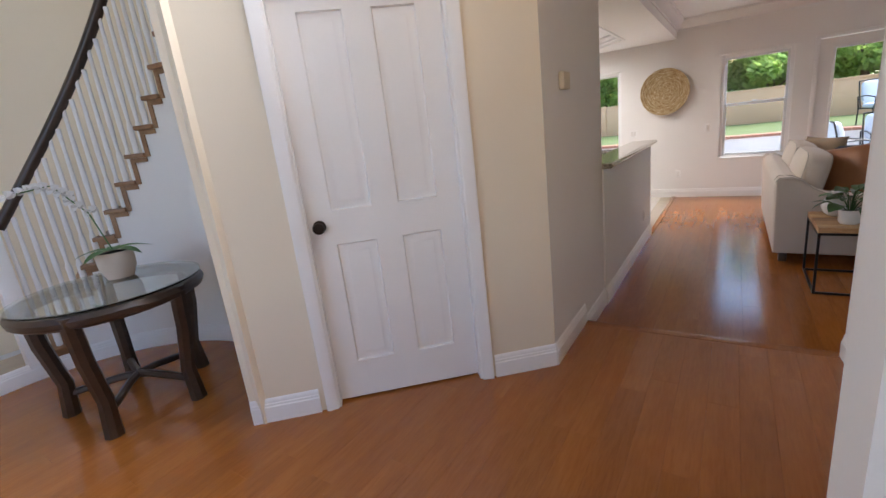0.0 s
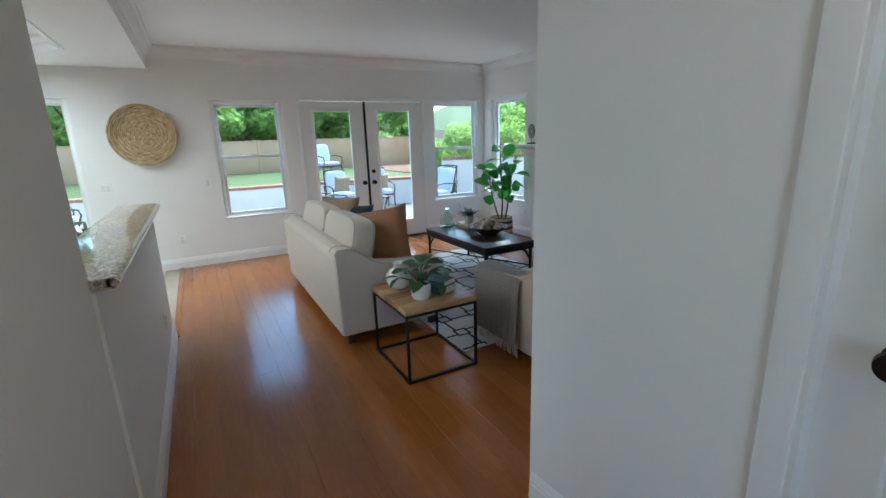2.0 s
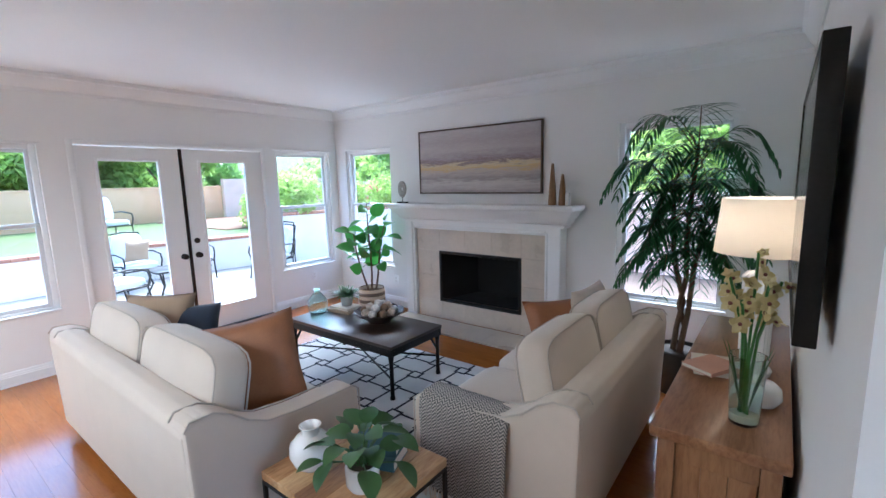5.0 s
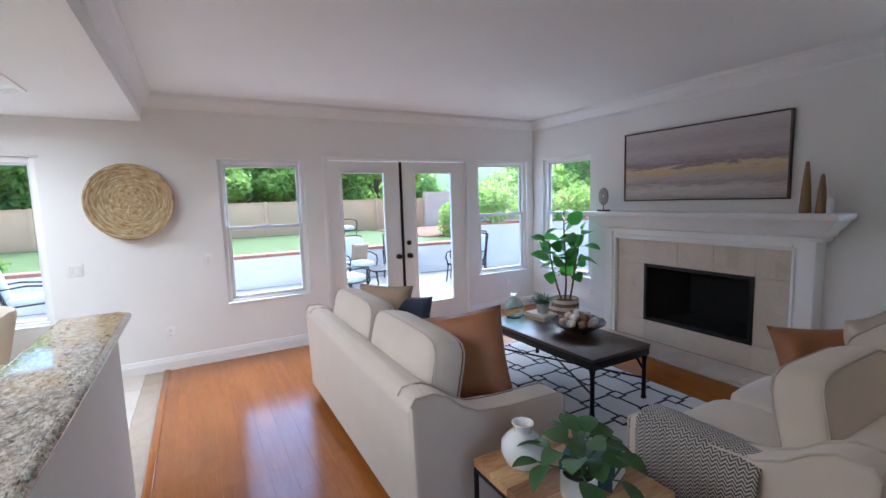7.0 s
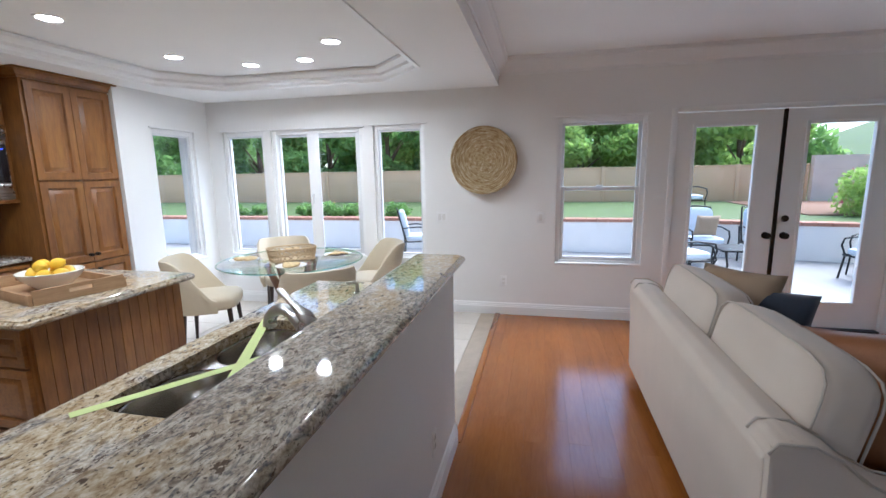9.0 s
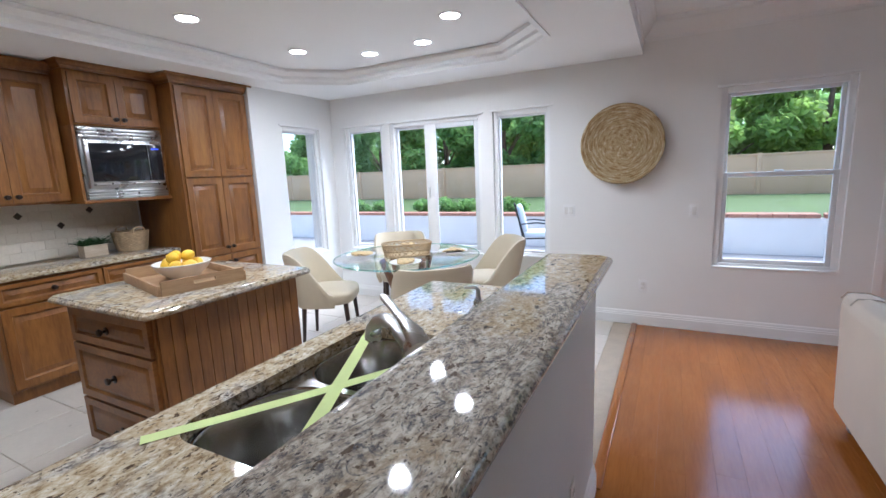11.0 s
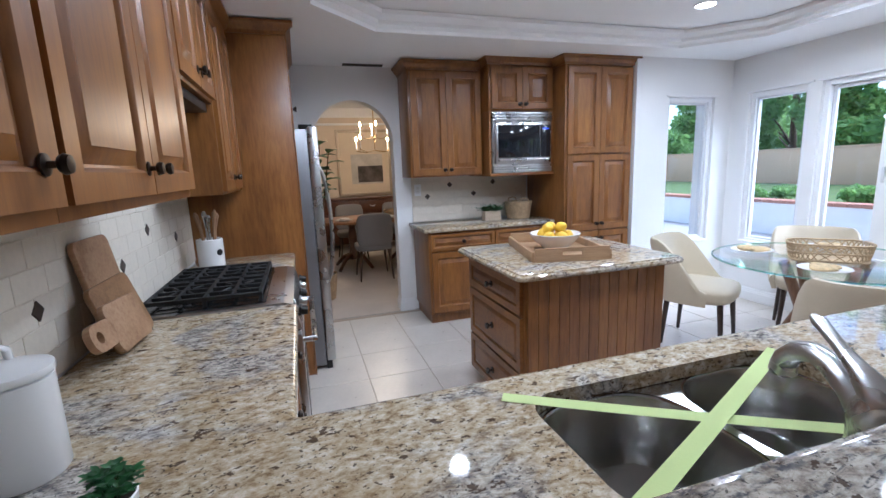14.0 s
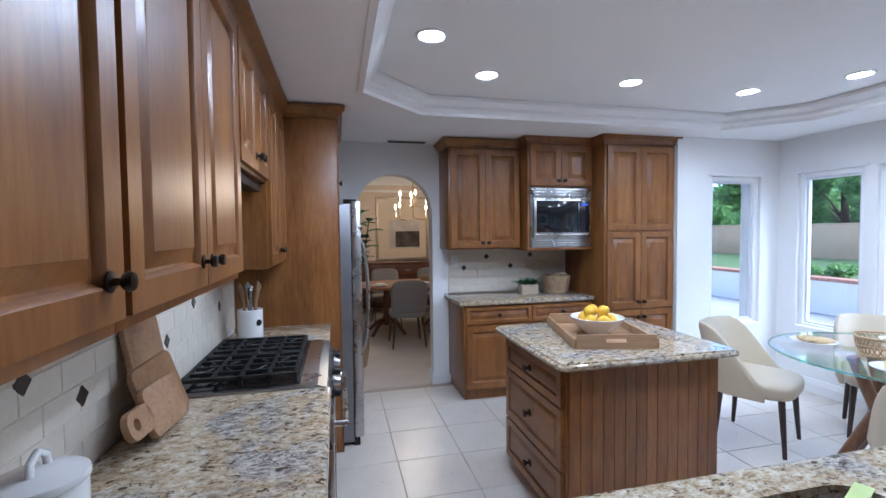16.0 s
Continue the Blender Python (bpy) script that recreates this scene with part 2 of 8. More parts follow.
def lathe(profile, seg=28, bm=None, m=None):
    """Turns a profile of (radius, height) round the z axis."""
    b = bmesh.new()
    rings = []
    for r, z in profile:
        if r < 1e-5:
            rings.append([b.verts.new((0, 0, z))])
        else:
            rings.append([b.verts.new((r * math.cos(2 * math.pi * i / seg), r * math.sin(2 * math.pi * i / seg), z)) for i in range(seg)])
    for a, c in zip(rings, rings[1:]):
        for i in range(seg):
            j = (i + 1) % seg
            if len(a) == 1 and len(c) > 1:
                b.faces.new((a[0], c[i], c[j]))
            elif len(c) == 1 and len(a) > 1:
                b.faces.new((a[i], a[j], c[0]))
            elif len(a) > 1:
                b.faces.new((a[i], a[j], c[j], c[i]))
    return add(bm, b, m)


def tube(points, radius, seg=8, bm=None, closed=False, taper=None):
    """A round bar along points; taper gives a factor of the radius for each point."""
    b = bmesh.new()
    pts = [Vector(p) for p in points]
    n = len(pts)
    rings = []
    prev = None
    for i, p in enumerate(pts):
        d = (pts[(i + 1) % n] - pts[i - 1]) if closed or 0 < i < n - 1 else (pts[1] - pts[0] if i == 0 else pts[-1] - pts[-2])
        d.normalize()
        if prev is None:
            prev = d.orthogonal().normalized()
        u = (prev - d * prev.dot(d)).normalized()
        prev = u
        w = d.cross(u)
        r = radius * (taper[i] if taper else 1)
        rings.append([b.verts.new(p + u * r * math.cos(2 * math.pi * k / seg) + w * r * math.sin(2 * math.pi * k / seg)) for k in range(seg)])
    pairs = list(zip(rings, rings[1:])) + ([(rings[-1], rings[0])] if closed else [])
    for a, c in pairs:
        for k in range(seg):
            b.faces.new((a[k], a[(k + 1) % seg], c[(k + 1) % seg], c[k]))
    if not closed:
        b.faces.new(rings[0])
        b.faces.new(rings[-1])
    return add(bm, b)


def prism(outline, z0, z1, bm=None, m=None, bevel=0.0):
    """Extrudes an outline of (x, y) from z0 to z1."""
    b = bmesh.new()
    f = b.faces.new([b.verts.new((x, y, z0)) for x, y in outline])
    r = bmesh.ops.extrude_face_region(b, geom=[f])
    bmesh.ops.translate(b, vec=(0, 0, z1 - z0), verts=[v for v in r["geom"] if isinstance(v, bmesh.types.BMVert)])
    if bevel:
        bmesh.ops.bevel(b, geom=b.edges[:], offset=bevel, segments=2, affect="EDGES", profile=0.5)
    return add(bm, b, m)


def moulding(path, profile, bm=None, closed=False):
    """Sweeps a profile of (out, up) along a level path, mitred at the corners; out is to the path's left."""
    b = bmesh.new()
    n = len(path)
    rings = []
    for i in range(n):
        p = Vector(path[i])
        a = Vector(path[i - 1]) if closed or i > 0 else None
        c = Vector(path[(i + 1) % n]) if closed or i < n - 1 else None
        d1 = (p - a).normalized() if a else None
        d2 = (c - p).normalized() if c else None
        d1, d2 = d1 or d2, d2 or d1
        n1, n2 = Vector((-d1.y, d1.x, 0)), Vector((-d2.y, d2.x, 0))
        s = n1 + n2
        s = s * (2 / s.length_squared) if s.length_squared > 1e-6 else n1
        rings.append([b.verts.new(p + s * o + Vector((0, 0, u))) for o, u in profile])
    for r1, r2 in list(zip(rings, rings[1:])) + ([(rings[-1], rings[0])] if closed else []):
        for k in range(len(profile)):
            q = (k + 1) % len(profile)
            b.faces.new((r1[k], r2[k], r2[q], r1[q]))
    if not closed:
        b.faces.new(rings[0])
        b.faces.new(rings[-1])
    return add(bm, b)


def wall_mesh(axis, face, back, a0, a1, z0, z1, holes=()):
    """A wall with thickness along x (axis 'x': runs in x, faces y) or y, with rectangular holes through it."""
    b = bmesh.new()
    us = sorted({a0, a1, *[h[0] for h in holes], *[h[1] for h in holes]})
    zs = sorted({z0, z1, *[h[2] for h in holes], *[h[3] for h in holes]})
    P = (lambda u, d, z: (u, d, z)) if axis == "x" else (lambda u, d, z: (d, u, z))

    def solid(i, j):
        if not (0 <= i < len(us) - 1 and 0 <= j < len(zs) - 1):
            return False
        u, z = (us[i] + us[i + 1]) / 2, (zs[j] + zs[j + 1]) / 2
        return not any(h[0] < u < h[1] and h[2] < z < h[3] for h in holes)

    def quad(*p):
        b.faces.new([b.verts.new(q) for q in p])

    for i in range(len(us) - 1):
        for j in range(len(zs) - 1):
            if not solid(i, j):
                continue
            u0, u1, w0, w1 = us[i], us[i + 1], zs[j], zs[j + 1]
            for d in (face, back):
                quad(P(u0, d, w0), P(u1, d, w0), P(u1, d, w1), P(u0, d, w1))
            for ok, e in ((solid(i - 1, j), ((u0, w0), (u0, w1))), (solid(i + 1, j), ((u1, w0), (u1, w1))), (solid(i, j - 1), ((u0, w0), (u1, w0))), (solid(i, j + 1), ((u0, w1), (u1, w1)))):
                if not ok:
                    (p, q), (r, s) = e
                    quad(P(p, face, q), P(r, face, s), P(r, back, s), P(p, back, q))
    bmesh.ops.remove_doubles(b, verts=b.verts, dist=0.0001)
    return b


# ---- the house ----
BASE = [(0, 0), (0.016, 0), (0.016, 0.085), (0.012, 0.09), (0.012, 0.10), (0.008, 0.105), (0.008, 0.118), (0.004, 0.125), (0, 0.13)]
CROWN = [(0, 0), (0.012, 0), (0.012, 0.03), (0.03, 0.045), (0.055, 0.075), (0.075, 0.115), (0.095, 0.125), (0.095, 0.16), (0, 0.16)]
ENTRY_Z, CEIL, KCEIL, TRAY = 0.1, 2.64, 2.385, 2.50

structure("wall_back", wall_mesh("x", 9.0, 9.16, -4.1, 4.4, -0.3, 2.9, [
    (-3.69, -3.14, 0.58, 2.04), (-3.05, -1.93, 0.58, 2.04), (-1.80, -1.22, 0.58, 2.05),
    (0.16, 1.0, 0.57, 2.05), (1.22, 3.10, -0.02, 2.07), (3.26, 4.11, 0.52, 2.08)]), M_WALL, "white painted wall with windows and french doors", "wall")
structure("wall_fireplace", wall_mesh("y", 4.23, 4.40, 3.6, 9.0, -0.3, 2.9, [(7.92, 8.79, 0.52, 2.09), (5.97, 7.08, 0.2, 0.85), (4.18, 5.08, 0.50, 2.12)]), M_WALL, "white painted wall behind the fireplace", "wall")
structure("wall_television", wall_mesh("x", 3.76, 3.60, 1.05, 4.23, -0.3, 2.9), M_WALL, "white painted living room wall behind the television", "wall")
structure("wall_hall", prism([(0.866, 3.76), (1.05, 3.76), (1.05, 2.99), (0.938, 2.99)], -0.3, 2.9), M_WALL, "white painted hall wall", "wall")
structure("wall_hall_corner", box(0.50, 1.30, 1.64, 1.82, -0.3, 4.99), M_WALL, "white painted wall corner beside the hall", "wall")
structure("wall_hall_near", wall_mesh("y", 0.92, 1.07, 1.82, 2.20, -0.3, 2.9), M_WALL, "white painted hall wall beside the door", "wall")
structure("wall_hall_header", wall_mesh("y", 0.92, 1.07, 2.20, 2.99, 2.16, 2.9), M_WALL, "white painted wall over the hall door", "wall")
structure("wall_chase", box(-0.98, -0.615, 4.06, 4.335, 0.911, 2.9), M_WALL, "white painted boxed-out wall end beside the counter", "wall")
structure("wall_divider", wall_mesh("y", -0.452, -0.62, 3.165, 4.33, -0.3, 2.9), M_WALL, "white painted wall between hall and kitchen", "wall")
structure("wall_bar", box(-0.60, -0.44, 4.33, 6.58, -0.3, 1.05), M_WALL, "white painted half wall under the granite bar", "wall")
structure("wall_range", wall_mesh("x", 4.06, 3.90, -4.8, -0.62, -0.3, 2.9), M_WALL, "white painted kitchen wall behind the range", "wall")
structure("wall_nook", wall_mesh("y", -3.88, -4.1, 7.82, 9.0, -0.3, 2.9, [(8.20, 8.78, 0.58, 2.03)]), M_WALL, "white painted breakfast nook wall with a narrow window", "wall")
structure("wall_nook_return", wall_mesh("x", 7.82, 7.97, -4.8, -4.1, -0.3, 2.9), M_WALL, "white painted wall end behind the pantry", "wall")

# the wall with the arch to the dining room
ac, ar, asp = 5.27, 0.37, 1.72
arch = [(4.06, -0.3), (ac - ar, -0.3)] + [(ac - ar * math.cos(math.pi * i / 24), asp + ar * math.sin(math.pi * i / 24)) for i in range(25)] + [(ac + ar, -0.3), (7.97, -0.3), (7.97, 2.9), (4.06, 2.9)]
structure("wall_arch", prism(arch, -4.80, -4.65, m=Matrix(((0, 0, 1, 0), (1, 0, 0, 0), (0, 1, 0, 0), (0, 0, 0, 1)))), M_WALL, "white painted wall with an arched opening", "wall")

# angled closet wall in the entry
A0, A1 = Vector((-1.68, 2.05, 0)), Vector((-0.4505, 3.1626, 0))
AD = (A1 - A0).normalized()
AN = Vector((AD.y, -AD.x, 0))
ALEN = (A1 - A0).length
AROT = math.degrees(math.atan2(AD.y, AD.x))
AM = pose(A0.x, A0.y, 0, 0, 0, AROT)
wb = wall_mesh("x", 0.0, 0.15, 0.0, ALEN, 0, 5.0, [(0.435, 1.225, -0.1, 2.16)])
bmesh.ops.transform(wb, matrix=AM, verts=wb.verts)
structure("wall_closet", wb, M_CREAM, "cream painted angled wall round the closet door", "wall")

# floors
structure("subfloor", box(-0.44, 4.23, 3.75, 9.0, -0.3, -0.012), M_GROUT, "dark subfloor under the boards", "floor")
structure("entry_subfloor", box(-4.5, 1.3, -1.2, 3.75, -0.3, ENTRY_Z - 0.012), M_GROUT, "dark subfloor under the entry boards", "floor")
structure("kitchen_subfloor", box(-4.65, -0.44, 4.06, 9.0, -0.3, -0.006), M_GROUT, "grout bed under the kitchen tiles", "floor")
structure("dining_floor", box(-9.2, -4.65, 2.6, 8.4, -0.3, 0.004), M_CARPET, "beige carpet of the dining room", "floor")

# ceilings
structure("ceiling_living", box(-0.43, 4.4, 1.9, 9.0, CEIL, CEIL + 0.1), M_CEIL, "white flat ceiling of the living room", "ceiling")
TX0, TX1, TY0, TY1, TC = -3.58, -0.97, 4.86, 8.43, 0.46
octa = [(TX0 + TC, TY0), (TX1 - TC, TY0), (TX1, TY0 + TC), (TX1, TY1 - TC), (TX1 - TC, TY1), (TX0 + TC, TY1), (TX0, TY1 - TC), (TX0, TY0 + TC)]
kc = bmesh.new()
rim = [(-4.65, 4.06), (-0.43, 4.06), (-0.43, 9.0), (-4.65, 9.0)]
ov = [kc.verts.new((x, y, KCEIL)) for x, y in octa]
rv = [kc.verts.new((x, y, KCEIL)) for x, y in rim]
tv = [kc.verts.new((x, y, TRAY)) for x, y in octa]
for i in range(8):
    kc.faces.new((ov[i], ov[(i + 1) % 8], tv[(i + 1) % 8], tv[i]))
kc.faces.new(tv)
for a, bb, c, d in ((0, 1, 1, 0), (2, 3, 2, 1), (4, 5, 3, 2), (6, 7, 0, 3)):
    kc.faces.new((ov[a], ov[bb], rv[c], rv[d]))
for o1, o2, r in ((1, 2, 1), (3, 4, 2), (5, 6, 3), (7, 0, 0)):
    kc.faces.new((ov[o1], ov[o2], rv[r]))
top = [kc.verts.new((x, y, 2.9)) for x, y in rim]
for i in range(4):
    kc.faces.new((rv[i], rv[(i + 1) % 4], top[(i + 1) % 4], top[i]))
kc.faces.new(top)
structure("ceiling_kitchen", kc, M_CEIL, "white kitchen ceiling with an eight-sided raised tray", "ceiling")
structure("ceiling_dining", box(-9.2, -4.8, 2.6, 8.4, 2.6, 2.7), M_CEIL, "white dining room ceiling", "ceiling")
structure("ceiling_entry", box(-4.7, 1.3, -1.3, 3.2, 5.0, 5.1), M_CEIL, "high white ceiling of the entry", "ceiling")
structure("wall_entry_upper", wall_mesh("x", 1.9, 2.05, -0.5, 1.02, CEIL, 5.0), M_WALL, "white wall above the hall opening", "wall")

# ---- trim ----
def trim(name, path, profile, z, label, category="trim", mat=None, closed=False):
    return structure(name, moulding([(x, y, z) for x, y in path], profile, closed=closed), mat or M_TRIM, label, category)


BL = "white moulded baseboard along the wall"
trim("baseboard_back_kitchen", [(1.20, 9.0), (-3.88, 9.0), (-3.88, 7.83)], BASE, 0, BL, "baseboard")
trim("baseboard_back_living", [(4.23, 7.57), (4.23, 9.0), (3.12, 9.0)], BASE, 0, BL, "baseboard")
trim("baseboard_living_south", [(0.87, 3.76), (4.23, 3.76), (4.23, 5.55)], BASE, 0, BL, "baseboard")
trim("baseboard_divider", [(-0.44, 6.58), (-0.44, 4.33)], BASE, 0, BL, "baseboard")
trim("baseboard_divider_end", [(-0.45, 4.33), (-0.45, 3.78)], BASE, 0, BL, "baseboard")
trim("baseboard_hall_left", [(-0.45, 3.765), (-0.45, 3.16)], BASE, ENTRY_Z, BL, "baseboard")
trim("baseboard_hall_right", [(0.932, 3.06), (0.866, 3.745)], BASE, ENTRY_Z, BL, "baseboard")
pts = [AM @ Vector((u, 0, 0)) for u in (ALEN, 1.30, 0.345, 0.0)]
trim("baseboard_closet_near", [(p.x, p.y) for p in pts[:2]], BASE, ENTRY_Z, BL, "baseboard")
trim("baseboard_closet_far", [(p.x, p.y) for p in pts[2:]], BASE, ENTRY_Z, BL, "baseboard")
trim("baseboard_arch", [(-4.65, 5.78), (-4.65, 5.64), (-4.80, 5.64)], BASE, 0, BL, "baseboard")

CL = "white crown moulding under the living room ceiling"
trim("crown_living", [(-0.43, 3.9), (-0.43, 9.0), (4.23, 9.0), (4.23, 3.76), (0.87, 3.76)][::-1], CROWN, CEIL - 0.16, CL)
TRAYP = [(0, -0.012), (0.035, -0.012), (0.04, 0.012), (0.072, 0.03), (0.072, 0.055), (0.115, 0.085), (0.12, 0.11), (0, 0.11)]
trim("crown_tray", octa, TRAYP, KCEIL, "white stepped moulding round the ceiling tray", closed=True)


# ---- windows and doors ----
def bars(x0, x1, z0, z1, w, y0, y1, bevel=0.004):
    """A flat rectangular frame of bar width w."""
    bm = box(x0, x0 + w, y0, y1, z0, z1, bevel)
    box(x1 - w, x1, y0, y1, z0, z1, bevel, bm=bm)
    box(x0 + w, x1 - w, y0, y1, z1 - w, z1, bevel, bm=bm)
    box(x0 + w, x1 - w, y0, y1, z0, z0 + w, bevel, bm=bm)
    return bm


def pane(x0, x1, z0, z1, y, parent):
    ob = part("pane", box(x0, x1, y - 0.002, y + 0.002, z0, z1), M_PANE, parent, "clear glass pane")
    ob.visible_shadow = False
    return ob


M_SASH = plain("vinyl_sash", (0.72, 0.73, 0.74), 0.4, vary=0.02, bumps=0.02)


def window(name, m, w, z0, z1, sashes="hung", label="", sill=True, mid=None):
    """A window in a hole of width w from z0 to z1; local x along the wall, y outwards."""
    e = thing(name, label=label, category="window", kind="structure")
    e.matrix_basis = m
    part("window_frame", bars(0, w, z0, z1, 0.045, 0.03, 0.11), M_TRIM, e)
    if sashes == "hung":
        zm = mid or (z0 + z1) / 2
        part("upper_sash", bars(0.045, w - 0.045, zm - 0.02, z1 - 0.045, 0.028, 0.075, 0.105), M_SASH, e)
        part("lower_sash", bars(0.045, w - 0.045, z0 + 0.045, zm + 0.02, 0.035, 0.042, 0.074), M_SASH, e)
        pane(0.07, w - 0.07, zm, z1 - 0.07, 0.09, e)
        pane(0.075, w - 0.075, z0 + 0.075, zm, 0.058, e)
        part("latch", box(w / 2 - 0.03, w / 2 + 0.03, 0.03, 0.05, zm + 0.02, zm + 0.035, 0.004), M_SASH, e)
    elif sashes == "slider":
        c = w * 0.44
        part("fixed_sash", bars(0.045, c + 0.03, z0 + 0.045, z1 - 0.045, 0.03, 0.075, 0.105), M_SASH, e)
        part("sliding_sash", bars(c, w - 0.045, z0 + 0.045, z1 - 0.045, 0.05, 0.04, 0.074), M_SASH, e)
        part("mullion", box(c - 0.05, c + 0.09, 0.028, 0.038, z0 + 0.045, z1 - 0.045, 0.003), M_TRIM, e)
        pane(0.07, c, z0 + 0.07, z1 - 0.07, 0.09, e)
        pane(c + 0.05, w - 0.09, z0 + 0.09, z1 - 0.09, 0.058, e)
        part("latch", box(c - 0.02, c + 0.0, 0.01, 0.03, 1.2, 1.32, 0.004), M_SASH, e)
    else:
        part("sash", bars(0.045, w - 0.045, z0 + 0.045, z1 - 0.045, 0.02, 0.05, 0.09), M_SASH, e)
        pane(0.06, w - 0.06, z0 + 0.06, z1 - 0.06, 0.07, e)
    if sill:
        part("window_sill", box(0.002, w - 0.002, -0.012, 0.03, z0, z0 + 0.022, 0.005), M_TRIM, e)
        part("casing_head", box(-0.03, w + 0.03, -0.014, -0.001, z1, z1 + 0.018, 0.003), M_TRIM, e)
    return e


EASTM = Matrix(((0, 1, 0, 4.23), (-1, 0, 0, 0), (0, 0, 1, 0), (0, 0, 0, 1)))
WESTM = Matrix(((0, -1, 0, -3.88), (1, 0, 0, 0), (0, 0, 1, 0), (0, 0, 0, 1)))
window("window_1", pose(0.16, 9.0, 0), 0.84, 0.57, 2.05, label="white double-hung window looking onto the lawn", mid=1.35)
window("window_2", pose(3.26, 9.0, 0), 0.85, 0.52, 2.08, label="white double-hung window beside the french doors", mid=1.35)
window("window_3", EASTM @ pose(-8.79, 0, 0), 0.87, 0.52, 2.09, label="white double-hung window beside the fireplace", mid=1.35)
window("window_4", EASTM @ pose(-5.08, 0, 0), 0.90, 0.50, 2.12, label="white double-hung window behind the palm", mid=1.35)
window("window_5", pose(-1.80, 9.0, 0), 0.58, 0.58, 2.05, "fixed", "narrow fixed window of the breakfast nook")
window("window_6", pose(-3.05, 9.0, 0), 1.12, 0.58, 2.04, "slider", "wide sliding window of the breakfast nook")
window("window_7", pose(-3.69, 9.0, 0), 0.55, 0.58, 2.04, "fixed", "narrow fixed window of the breakfast nook")
window("window_8", WESTM @ pose(8.20, 0, 0), 0.58, 0.58, 2.03, "fixed", "narrow fixed window in the nook side wall")


def knob(parent, x, y, z, ny=-1, r=0.03, mat=None, name="door_handle"):
    """A round knob on a rose; it points along local y by ny."""
    bm = lathe([(0, 0), (r * 1.05, 0), (r * 1.05, r * 0.2), (r * 0.37, r * 0.33), (r * 0.34, r), (r * 0.75, r * 1.2), (r, r * 1.6), (r * 0.85, r * 2.07), (0, r * 2.2)], 20)
    bmesh.ops.transform(bm, matrix=Matrix.Translation((x, y, z)) @ pose(0, 0, 0, 90 if ny < 0 else -90), verts=bm.verts)
    return part(name, bm, mat or M_BRONZE, parent, "dark bronze round knob")


fd = thing("door_1", label="pair of white french doors with full glass panes, shut", category="door", kind="structure")
fd.matrix_basis = pose(0, 9.0, 0)
fb = box(1.20, 1.25, -0.012, 0.15, -0.01, 2.10, 0.003)
box(3.08, 3.12, -0.012, 0.15, -0.01, 2.10, 0.003, bm=fb)
box(1.25, 3.08, -0.012, 0.15, 2.06, 2.10, 0.003, bm=fb)
part("door_frame", fb, M_TRIM, fd)
part("threshold", box(1.25, 3.08, -0.03, 0.15, -0.01, 0.018, 0.004), M_BRONZE, fd, "dark bronze threshold")
for x0, x1, gx0, gx1, kx in ((1.253, 2.140, 1.415, 1.935, 2.085), (2.165, 3.077, 2.345, 2.865, 2.235)):
    leaf = wall_mesh("x", 0.02, 0.062, x0, x1, 0.022, 2.052, [(gx0, gx1, 0.27, 1.92)])
    d = part("door_leaf", leaf, M_DOOR, fd)
    part("glazing_bead", bars(gx0 - 0.02, gx1 + 0.02, 0.25, 1.94, 0.028, 0.006, 0.03, 0.005), M_TRIM, d)
    pane(gx0, gx1, 0.27, 1.92, 0.04, d)
    knob(d, kx, 0.02, 0.90)
    dead = lathe([(0, 0), (0.03, 0), (0.03, 0.012), (0.022, 0.018), (0, 0.018)], 20)
    bmesh.ops.transform(dead, matrix=Matrix.Translation((kx, 0.02, 1.06)) @ pose(0, 0, 0, 90), verts=dead.verts)
    if x0 > 2:
        part("deadbolt", dead, M_BRONZE, d)
    else:
        dead.free()
part("astragal", box(2.136, 2.169, 0.008, 0.03, 0.022, 2.052, 0.003), M_BRONZE, fd, "dark bronze strip between the leaves")


